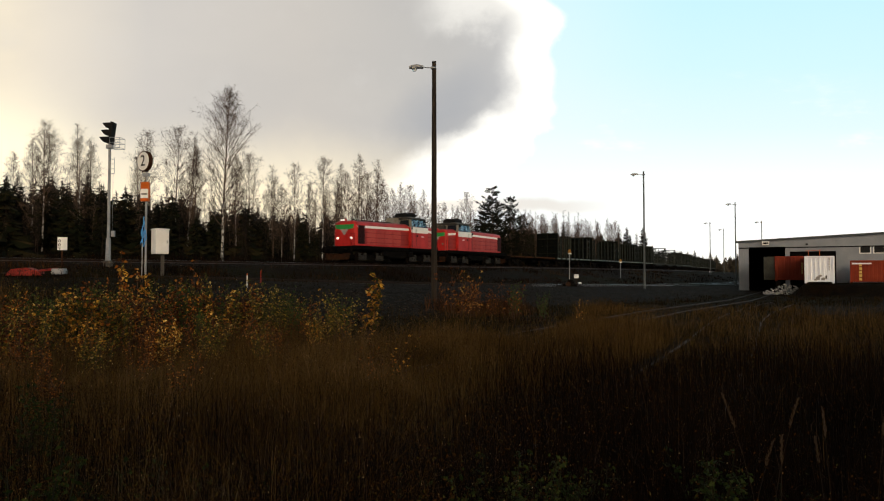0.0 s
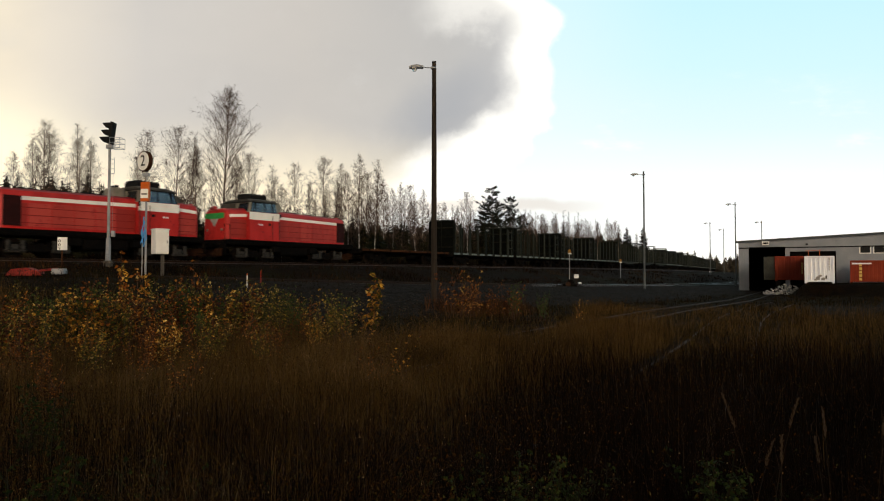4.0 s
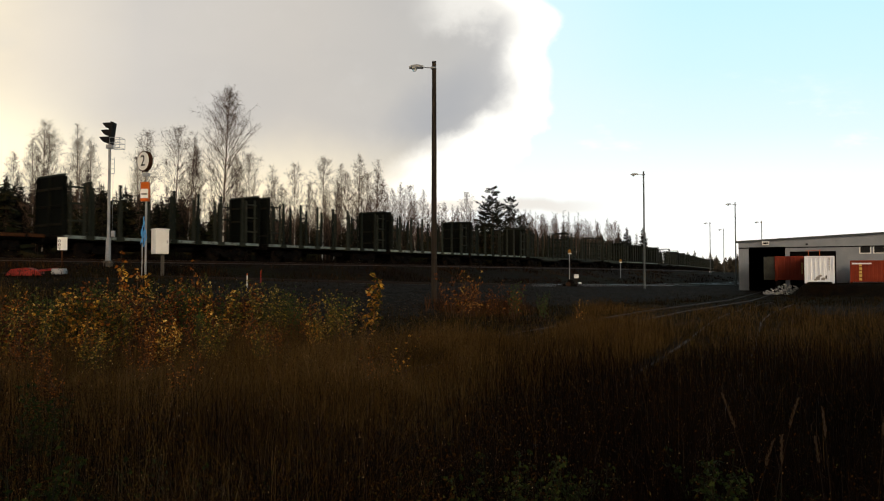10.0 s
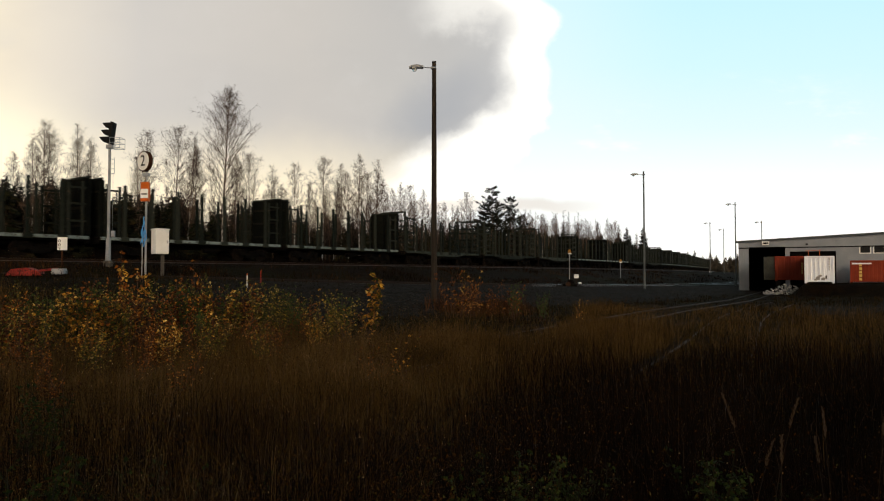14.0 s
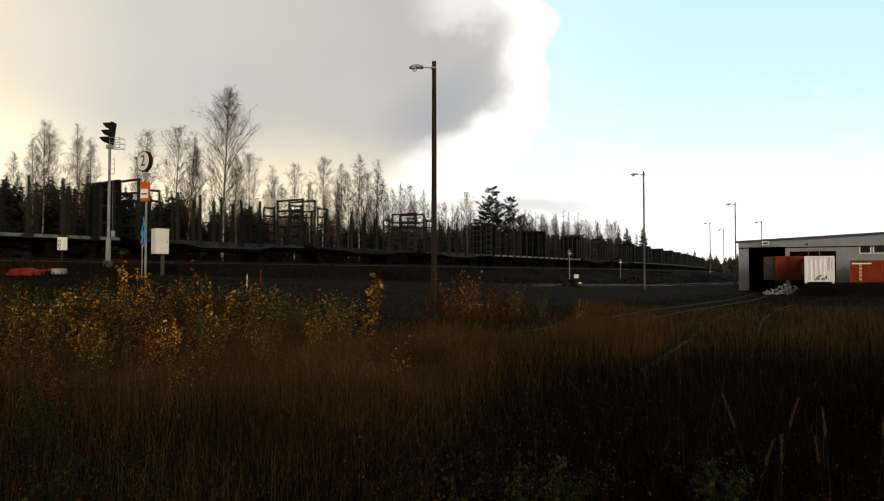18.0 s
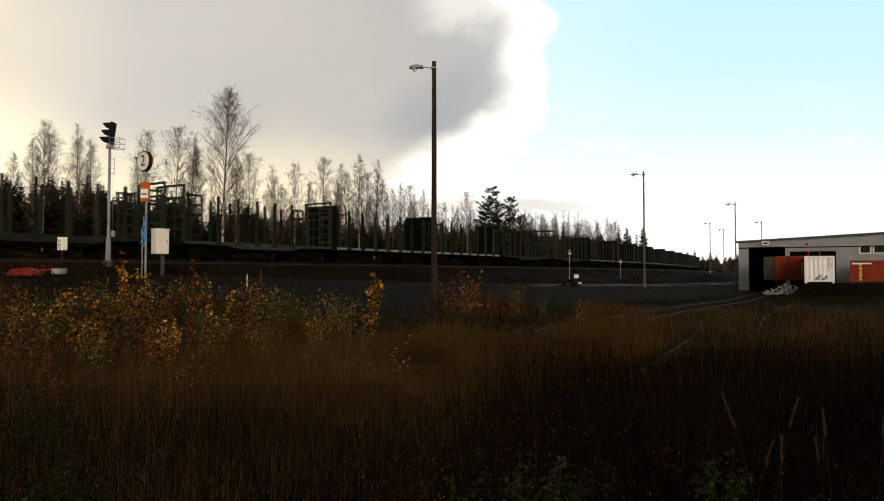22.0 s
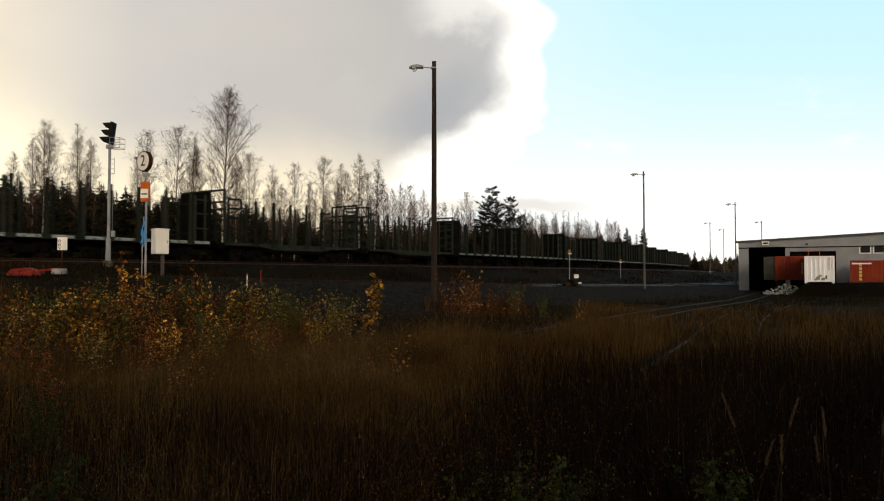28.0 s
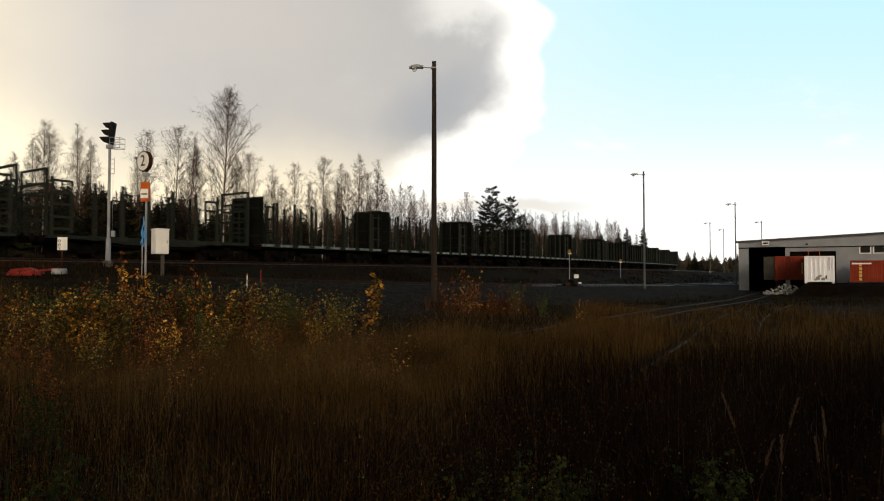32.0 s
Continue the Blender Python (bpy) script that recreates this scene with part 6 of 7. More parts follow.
BIRCHES = [(-30.0, 52, 11.6), (-32.6, 55, 10.8), (-32.2, 57, 11.7), (-27.7, 53, 11.4), (-30.4, 60, 11.8), (-24.9, 58, 12.1), (-28.3, 64, 11.4), (-23.2, 60, 12.9),
           (-23.3, 63, 13.0), (-23.6, 66, 12.3), (-18.4, 58, 14.9), (-20.2, 68, 11.6), (-19.4, 70, 12.3), (-18.0, 72, 11.2), (-17.1, 74, 9.6), (-14.5, 68, 10.9),
           (-14.6, 76, 10.3), (-12.1, 70, 11.9), (-12.6, 80, 11.0), (-10.8, 74, 11.8), (-11.1, 82, 12.0), (-8.6, 72, 12.5), (-8.6, 78, 11.4), (-7.5, 76, 12.6)]
BIRCHES += [(-7.1, 84, 11.4), (-6.2, 88, 10.7), (-5.3, 90, 11.8), (-4.5, 92, 11.8), (-3.5, 94, 10.9), (-2.6, 95, 11.6), (0.5, 105, 10.7), (2.5, 108, 10.4), (3.7, 100, 11.9),
            (-33.5, 50, 11.1), (-37.3, 60, 10.6), (16.4, 125, 10.3), (17.4, 120, 10.3), (20.7, 130, 10.2), (26.9, 140, 10.6), (28.7, 138, 10.9), (32.5, 145, 10.5), (34.7, 145, 11.5),
            (37.3, 150, 11.2), (31.0, 146, 10.6), (33.6, 150, 11.2), (36.0, 147, 10.4), (38.8, 152, 10.8), (30.0, 150, 10.9), (14.0, 118, 10.8), (47.8, 170, 9.9), (70.3, 230, 7.0)]
SPRUCES = [(-35.6, 58, 8.4), (-35.3, 56, 7.7), (-36.9, 62, 8.1), (-35.7, 64, 7.7), (-32.3, 60, 7.8), (-29.7, 58, 8.7), (-31.2, 63, 8.2), (-31.1, 66, 7.7), (-28.4, 62, 7.5),
           (-28.4, 64, 7.1), (-28.9, 68, 7.1), (-26.0, 64, 6.9), (-27.5, 70, 6.8), (-26.6, 72, 6.3), (-24.6, 70, 6.4), (-24.9, 75, 6.2), (-22.2, 76, 6.2), (-20.4, 74, 6.4),
           (-20.4, 78, 6.3), (-19.1, 80, 5.7), (-17.5, 78, 6.0), (-17.0, 84, 5.8)]
SPRUCES += [(-24.6, 66, 7.0), (-23.7, 67, 6.3), (-25.4, 69, 7.2), (-22.6, 69, 5.8), (-21.0, 70, 5.5)]
SPRUCES += [(x - 1.6, y + 3, h * 0.9) for x, y, h in SPRUCES[:12]] + [(-15.9, 86, 5.4), (-14.6, 88, 5.9), (-10.8, 92, 6.4), (-7.5, 98, 6.4), (-5.2, 100, 6.4), (-3.6, 102, 6.8), (1.5, 115, 8.3), (5.7, 115, 9.0), (26.3, 150, 10.3), (24.5, 150, 8.5),
            (45.3, 170, 11.2), (43.9, 172, 10.0), (47.8, 165, 10.7), (50.3, 180, 7.6), (56.5, 190, 6.5), (46.6, 172, 9.5), (41.0, 168, 7.5), (51.5, 176, 10.6), (94.7, 260, 8.4), (96.1, 270, 5.0), (101.0, 270, 4.5)]
rt = random.Random(77)
for i, (x, y, h) in enumerate(BIRCHES):
    k = 1 if i == 10 else (0, 2, 3, 4, 2)[i % 5]
    plant_tree("birch_tree", "bare birch with white trunk and fine brown twigs", "tree", BIRCH_MODELS[k], 12.0, x, y, h * (1.0 if i == 10 else 0.965), rt.uniform(0, 360), "birches along the line")
for i, (x, y, h) in enumerate(SPRUCES):
    plant_tree("spruce_tree", "dark green pointed spruce at the forest edge", "tree", SPRUCE_MODELS[3 if x > 20 else i % 3], 10.0, x, y, h, rt.uniform(0, 360), "spruces behind the line", ("trunk", "crown"))
for i, (x, y, h) in enumerate([(7.6, 105, 12.8), (10.7, 108, 11.8), (6.9, 112, 10.8), (13.5, 118, 9.9)]):
    plant_tree("pine_tree", "tall dark pine with whorls of rising boughs", "tree", PINE_MODELS[i % 2], 12.0, x, y, h, rt.uniform(0, 360), "pines behind the line", ("trunk", "crown"))


def scatter_mesh(name, models, places, material):
    """Many plants joined into one mesh: places are (x, y, z, scale, turn)."""
    data = []
    for me in models:
        v = np.empty(len(me.vertices) * 3)
        me.vertices.foreach_get("co", v)
        v = v.reshape(-1, 3)
        data.append((v, [tuple(p.vertices) for p in me.polygons]))
    V, Fc, n = [], [], 0
    for i, (x, y, z, s, a) in enumerate(places):
        v, f = data[i % len(data)]
        c, sn = math.cos(a), math.sin(a)
        w = np.stack([(v[:, 0] * c - v[:, 1] * sn) * s + x, (v[:, 0] * sn + v[:, 1] * c) * s + y, v[:, 2] * s + z], 1)
        V.append(w)
        Fc += [tuple(q + n for q in p) for p in f]
        n += len(v)
    return bulk(name, np.concatenate(V), Fc, material)


def wood_tree(seed, wide, h=10.0):
    """A plain spruce of many ragged drooping fronds for the closed wood."""
    rng = random.Random(seed)
    V, Fc = [], []
    tiers = 27
    for k in range(tiers):
        f = k / tiers
        r = h * wide * (1 - f) ** 0.9 * (0.82 + 0.18 * math.sin(7.0 * f + seed)) + 0.1
        n = 13 if k < 14 else 9
        for i in range(n):
            a = 6.283 * (i + rng.random()) / n
            z = h * (0.03 + 0.92 * f + rng.uniform(-0.03, 0.03))
            L = r * rng.uniform(0.35, 1.15)
            w = L * rng.uniform(0.1, 0.2) + 0.05
            c, s = math.cos(a), math.sin(a)
            m = len(V)
            zt = z + L * rng.uniform(0.15, 0.5)
            V += [(0, 0, zt), (c * L * 0.55 - s * w, s * L * 0.55 + c * w, z - 0.1 * L * rng.random()), (c * L, s * L, z + L * rng.uniform(-0.15, 0.12)),
                  (c * L * 0.55 + s * w, s * L * 0.55 - c * w, z - 0.1 * L * rng.random())]
            Fc += [(m, m + 1, m + 2), (m, m + 2, m + 3)]
    m = len(V)
    V += [(-0.06, 0, h * 0.86), (0.06, 0.03, h * 0.86), (0, 0, h * 1.0)]
    Fc.append((m, m + 1, m + 2))
    return bulk("crown", V, Fc, M_NEEDLE)


# lightened stops: the haze of distance is in the colour
M_FARWOOD = many("hazed_far_wood", [(0.0, (0.025, 0.022, 0.016)), (0.5, (0.05, 0.042, 0.029)), (1.0, (0.1, 0.08, 0.052))], 0.9, 0.0, 0.05, 0.5, 0.0)


def far_woods():
    """The closed wood behind the first trees."""
    rng = random.Random(41)
    small = [wood_tree(s, w) for s, w in ((51, 0.36), (52, 0.44), (53, 0.32), (54, 0.4))]
    pl = []
    for u in np.arange(-60, 330, 0.66):
        for k in range(3):
            x, y = on_main(u)
            th = float(np.interp(u, MU, MT))
            d = 12 + 55 * rng.random() ** 1.3 + max(0, u - 40) * 0.05
            a, b = x - d * math.cos(th), y + d * math.sin(th)
            if b > 5 and a / b > 0.345:
                continue
            rise = np.interp(a / b if b > 5 else -1, [-0.64, -0.45, -0.36, -0.2, 0.0, 0.1, 0.18, 0.25, 0.3, 0.38], [0.128, 0.116, 0.098, 0.076, 0.06, 0.056, 0.05, 0.05, 0.03, 0.02])
            h = min(15.0, max(2.5, rise * b * rng.uniform(0.75, 1.2)))
            pl.append((a, b, gz(a, b) - 0.2, h / 10, rng.uniform(0, 6.28)))
    ob = new("forest", scatter_mesh("forest", small, pl, M_NEEDLE))
    tagged(ob, "dense dark spruce wood behind the railway line", "forest", kind="stuff")
    round_tops = [wood_tree(s, w) for s, w in ((55, 0.5), (56, 0.62), (57, 0.45))]
    pl = []
    for i in range(420):
        a, b = rng.uniform(60, 260), rng.uniform(290, 420)
        pl.append((a, b, gz(a, b) - 0.3, rng.uniform(4, 10) / 10, rng.uniform(0, 6.28)))
    for i in range(60):
        a, b = rng.uniform(72, 110), rng.uniform(180, 280)
        if a > 0.456 * b - 18.8 + 12:
            pl.append((a, b, gz(a, b) - 0.3, rng.uniform(3, 5) / 10, rng.uniform(0, 6.28)))
    ob = new("forest", scatter_mesh("forest", round_tops, pl, M_FARWOOD))
    tagged(ob, "low brown wood with haze put into its colour where the line vanishes", "forest", kind="stuff")
    twigs = [birch_model(s, 12.0, 0.7, 0.6, bole=0.1, low=0.15)[1] for s in (61, 62)]
    poles = []
    for s in (63, 64, 65):
        tr, cr = birch_model(s, 12.0, 0.5, 0.65, bole=0.5, girth=0.8)
        w = [tuple(v.co) for v in cr.vertices]
        f = [tuple(p.vertices) for p in cr.polygons]
        n = len(w)
        w += [(v.co.x, v.co.y, v.co.z) for v in tr.vertices]
        f += [tuple(i + n for i in p.vertices) for p in tr.polygons]
        poles.append(bulk("pole", w, f, M_TWIG))
    pl = []
    for u in np.arange(-45, 140, 0.42):
        x, y = on_main(u)
        th = float(np.interp(u, MU, MT))
        d = rng.uniform(9, 30)
        a, b = x - d * math.cos(th), y + d * math.sin(th)
        pl.append((a, b, gz(a, b) - 1.2, rng.uniform(4.5, 8.5) / 12, rng.uniform(0, 6.28)))
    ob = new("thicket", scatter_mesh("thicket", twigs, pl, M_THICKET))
    tagged(ob, "leafless thicket along the forest edge, shade put into its brown", "shrubs", kind="stuff")
    pl = []
    for i in range(460):
        u, d = -25 + 175 * rng.random() ** 1.25, rng.uniform(12, 42)
        x, y = on_main(u)
        th = float(np.interp(u, MU, MT))
        a, b = x - d * math.cos(th), y + d * math.sin(th)
        h = min(13.0, max(4.0, (np.interp(a / b, [-0.5, -0.2, 0.0, 0.25, 0.3], [0.125, 0.128, 0.108, 0.08, 0.05]) * b - 0.4) * rng.uniform(0.65, 1.05)))
        pl.append((a, b, gz(a, b) - 0.2, h / 12, rng.uniform(0, 6.28)))
    ob = new("birch_wood", scatter_mesh("birch_wood", poles, pl, M_TWIG))
    tagged(ob, "bare brown birch wood behind the railway", "forest", kind="stuff")


far_woods()


# ---- field ----
def stone_at(x, y):
    e, _ = to_line(x, y, SIDING)
    p, _ = to_line(x, y, MAIN_POLY)
    st = np.maximum(1 - sm(np.abs(p), 3.2, 4.2), sm(e, -3, -2) * (1 - sm(e, 9, 13)) * (1 - sm(-x, 2, 14) * 0.9))
    return np.maximum(st, sm(x - 0.45 * y, 1.0, 3) * sm(y, 25, 28) * (1 - sm(y, 36, 39)) * 0.9)


def blades(name, n, ys, hs, ws, material, seed, label, keep=None, lean=0.35):
    """Grass blades over the field before the camera."""
    rng = np.random.default_rng(seed)
    y = ys[0] * (ys[1] / ys[0]) ** (rng.random(n) ** 0.85)
    x = (rng.random(n) * 2 - 1) * (0.72 * y + 1.0)
    ok = rng.random(n) > stone_at(x, y)
    if keep is not None:
        ok &= keep(x, y, rng)
    for ln in (YARD_A, YARD_B):
        d, _ = to_line(x, y, ln)
        ok &= (np.abs(np.abs(d) - 0.77) > 0.07) | (y < 22) | (ln is YARD_B)
        if ln is YARD_B:
            ok &= (np.abs(d + 0.85) > 0.16) | (y < 9) | (y > 17)
    x, y = x[ok], y[ok]
    n = len(x)
    z = ground_z(x, y) - 0.03
    clump = 0.75 + 0.35 * np.sin(x * 1.7 + 1.3 * np.sin(y * 0.9)) * np.sin(y * 1.3 + 0.7 * np.sin(x * 1.1))
    h = (hs[0] + (hs[1] - hs[0]) * rng.random(n)) * clump
    for ln in (YARD_A, YARD_B):
        d, _ = to_line(x, y, ln)
        h = h * (1 - (0.6 if ln is YARD_A else 0.25) * (1 - sm(np.abs(d), 0.8, 2.4)) * sm(y, 15, 24))
    w = (ws[0] + (ws[1] - ws[0]) * rng.random(n)) * (0.55 + y * 0.06)
    az, fa = rng.random(n) * 6.283, rng.random(n) * 6.283
    ln = h * lean * rng.random(n)
    droop = 0.4 * ln / h
    lx, ly = np.cos(az) * ln, np.sin(az) * ln
    cx, cy = np.cos(fa) * w / 2, np.sin(fa) * w / 2
    P = np.empty((n, 5, 3))
    for k, (t, q) in enumerate(((0, 1), (0, -1), (0.55, 0.8), (0.55, -0.8), (1, 0))):
        P[:, k, 0] = x + lx * t * t + cx * q
        P[:, k, 1] = y + ly * t * t + cy * q
        P[:, k, 2] = z + h * (t - droop * t * t)
    i = np.arange(n)[:, None] * 5
    q = (i + np.array([[0, 1, 3, 2]])).tolist()
    t3 = (i + np.array([[2, 3, 4]])).tolist()
    ob = new(name, bulk(name, P.reshape(-1, 3), q + t3, material))
    return tagged(ob, label, "grass", kind="stuff")


blades("dry_grass", 330000, (1.7, 34), (0.35, 1.0), (0.002, 0.0062), M_GRASS, 1, "tall dead brown grass covering the field",
       keep=lambda x, y, r: r.random(len(x)) < (1 - 0.95 * sm(x - 0.1 * y, -1.5, 0.1) * (1 - sm(y, 11, 15))) * (0.14 + 0.86 * sm(y, 5, 11)) * (1 - sm(y, 17, 21) * sm(-x, 1, 4)) * (1 - 0.96 * sm(y, 14.5, 17.5) * sm(0.2 * y - np.abs(x), -0.6, 0.6)) * (1 - 0.7 * sm(x - 0.31 * y, -0.8, 0.8)), lean=1.1)
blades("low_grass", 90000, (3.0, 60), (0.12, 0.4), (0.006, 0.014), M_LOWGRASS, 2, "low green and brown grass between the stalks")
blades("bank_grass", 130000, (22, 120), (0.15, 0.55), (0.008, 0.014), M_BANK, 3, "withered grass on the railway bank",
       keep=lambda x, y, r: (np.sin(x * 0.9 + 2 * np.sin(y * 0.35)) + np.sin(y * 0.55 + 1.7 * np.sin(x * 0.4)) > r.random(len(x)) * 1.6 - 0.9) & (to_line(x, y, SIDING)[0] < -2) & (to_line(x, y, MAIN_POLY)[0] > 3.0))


# massed near and to the right, where their colour stands for shade
blades("dead_herbs", 130000, (1.8, 26), (0.45, 0.95), (0.003, 0.007), M_STALK, 6, "dead herb stalks, near-black for the shade in the grass",
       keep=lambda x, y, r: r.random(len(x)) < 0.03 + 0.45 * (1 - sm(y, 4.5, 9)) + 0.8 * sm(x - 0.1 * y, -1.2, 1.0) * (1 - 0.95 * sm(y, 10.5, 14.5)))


blades("tall_grass", 130000, (9, 26), (0.35, 0.78), (0.003, 0.006), M_GRASS, 23, "ochre dry grass before the gravel", lean=0.7,
       keep=lambda x, y, r: (x > -0.06 * y + 0.8 * r.random(len(x))) & (x < 0.27 * y + 1.2 * r.random(len(x))) & (r.random(len(x)) < (0.25 + 0.75 * sm(y, 10, 15)) * (1 - 0.95 * sm(y - 9 * sm(x - 0.13 * y, 0, 1.5), 15.5, 18))))
# brush added to block the light seen under the wagons, in shade-dark colour
blades("undergrowth", 150000, (42, 150), (0.5, 1.7), (0.01, 0.02), M_STALK, 19, "near-black brush added behind the track to darken the gap under wagons", lean=0.6,
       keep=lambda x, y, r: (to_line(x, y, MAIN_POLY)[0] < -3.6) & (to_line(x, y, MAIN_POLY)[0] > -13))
blades("gravel_tufts", 40000, (20, 62), (0.08, 0.4), (0.006, 0.012), M_BANK, 17, "brown tufts on the dark gravel",
       keep=lambda x, y, r: np.sin(x * 1.3 + 2.1 * np.sin(y * 0.45)) * np.sin(y * 0.8 + 1.5 * np.sin(x * 0.6)) > 0.25 + 0.4 * r.random(len(x)))


def litter():
    """Small withered leaves hanging in the stalks."""
    rng = np.random.default_rng(33)
    n = 120000
    y = 2.0 * (30 / 2.0) ** (rng.random(n) ** 0.85)
    x = (rng.random(n) * 2 - 1) * (0.7 * y + 0.8)
    ok = (rng.random(n) > stone_at(x, y)) & (rng.random(n) < 0.35 + 0.65 * (np.sin(x * 1.1 + 1.9 * np.sin(y * 0.8)) * np.sin(y * 0.9 + 1.4 * np.sin(x * 0.7)) > 0)) & (rng.random(n) > 0.6 * sm(x - 0.12 * y, -0.6, 2.2))
    x, y = x[ok], y[ok]
    n = len(x)
    z = ground_z(x, y) + 0.1 + 0.72 * rng.random(n) ** 0.8
    s = (0.004 + 0.009 * rng.random(n)) * (0.6 + 0.05 * y)
    d = rng.normal(size=(n, 3))
    d /= np.linalg.norm(d, axis=1)[:, None]
    o = np.cross(d, rng.normal(size=(n, 3)))
    o /= np.linalg.norm(o, axis=1)[:, None]
    c = np.stack([x, y, z], 1)
    P = np.stack([c - d * s[:, None], c + o * s[:, None] * 0.45, c + d * s[:, None], c - o * s[:, None] * 0.45], 1)
    i = np.arange(n)[:, None] * 4
    tagged(new("withered_leaves", bulk("withered_leaves", P.reshape(-1, 3), i + np.array([[0, 1, 2, 3]]), M_LITTER)), "small withered leaves on dead stalks", "leaves", kind="stuff")


M_LITTER = many("withered_leaves", [(0.0, (0.008, 0.004, 0.0015)), (0.5, (0.03, 0.014, 0.004)), (0.75, (0.07, 0.028, 0.008)), (0.9, (0.06, 0.06, 0.016)), (1.0, (0.16, 0.1, 0.04))], 0.9, 0.2, 0.35, 0.7, 0.0)
litter()


blades("pale_stalks", 3000, (2.4, 16), (0.6, 1.1), (0.002, 0.004), M_PLUME, 29, "single pale dry stalks leaning in the grass", lean=1.1)


def loose_stones():
    """Broken ballast lying over the gravel."""
    rng = np.random.default_rng(21)
    n = 42000
    y = 14 + 80 * rng.random(n) ** 1.5
    x = (rng.random(n) * 2 - 1) * (0.66 * y + 1.0)
    ok = rng.random(n) < stone_at(x, y)
    x, y = x[ok], y[ok]
    n = len(x)
    z = ground_z(x, y)
    s = 0.025 + 0.06 * rng.random(n) ** 3
    P = np.empty((n, 6, 3))
    a = rng.random(n) * 6.283
    c, sn = np.cos(a), np.sin(a)
    for k, (u, v, w) in enumerate(((1, 0, 0), (0, 1, 0), (-1, 0, 0), (0, -1, 0), (0.2, 0.1, 0.8), (0, 0, -0.4))):
        j = 0.7 + 0.6 * rng.random(n)
        P[:, k, 0], P[:, k, 1], P[:, k, 2] = x + (u * c - v * sn) * s * j, y + (u * sn + v * c) * s * j, z + w * s * j
    i = np.arange(n)[:, None] * 6
    f = np.concatenate([i + np.array([q]) for q in ((0, 1, 4), (1, 2, 4), (2, 3, 4), (3, 0, 4))])
    tagged(new("loose_stones", bulk("loose_stones", P.reshape(-1, 3), f, M_STONES)), "loose grey ballast stones on dark gravel", "stones", kind="stuff")


M_STONES = many("ballast_stones", [(0.0, (0.004, 0.0034, 0.0028)), (0.6, (0.016, 0.014, 0.0117)), (0.95, (0.042, 0.037, 0.031)), (1.0, (0.2, 0.185, 0.165))], 0.9, 0.0, 0.5, 0.9, 0.0)
loose_stones()


def seed_heads():
    """Pale dry flower heads scattered over the field."""
    rng = np.random.default_rng(12)
    n = 5000
    y = 2.2 * (28 / 2.2) ** rng.random(n)
    x = (rng.random(n) * 2 - 1) * (0.7 * y + 0.5)
    ok = (rng.random(n) > stone_at(x, y)) & (rng.random(n) > 0.9 * sm(x - 0.12 * y, -0.4, 2.0))
    x, y = x[ok], y[ok]
    n = len(x)
    z = ground_z(x, y) + 0.35 + 0.6 * rng.random(n)
    s = (0.0012 + 0.0024 * rng.random(n)) * (0.6 + 0.09 * y)
    P = np.empty((n, 4, 3))
    for k, (a, b, c) in enumerate(((1, 0, -0.7), (-0.5, 0.87, -0.7), (-0.5, -0.87, -0.7), (0, 0, 1.6))):
        P[:, k, 0], P[:, k, 1], P[:, k, 2] = x + a * s, y + b * s, z + c * s
    i = np.arange(n)[:, None] * 4
    f = np.concatenate([i + np.array([[0, 1, 3]]), i + np.array([[1, 2, 3]]), i + np.array([[2, 0, 3]]), i + np.array([[2, 1, 0]])])
    tagged(new("seed_heads", bulk("seed_heads", P.reshape(-1, 3), f, M_SEED)), "small pale dry seed heads over the field", "flower heads", kind="stuff")


M_SEED = many("dry_seed_heads", [(0.0, (0.06, 0.03, 0.012)), (0.6, (0.2, 0.11, 0.04)), (0.9, (0.4, 0.28, 0.14)), (1.0, (0.6, 0.52, 0.4))], 0.9, 0.2, 0.5, 0.8, 0.0)
seed_heads()


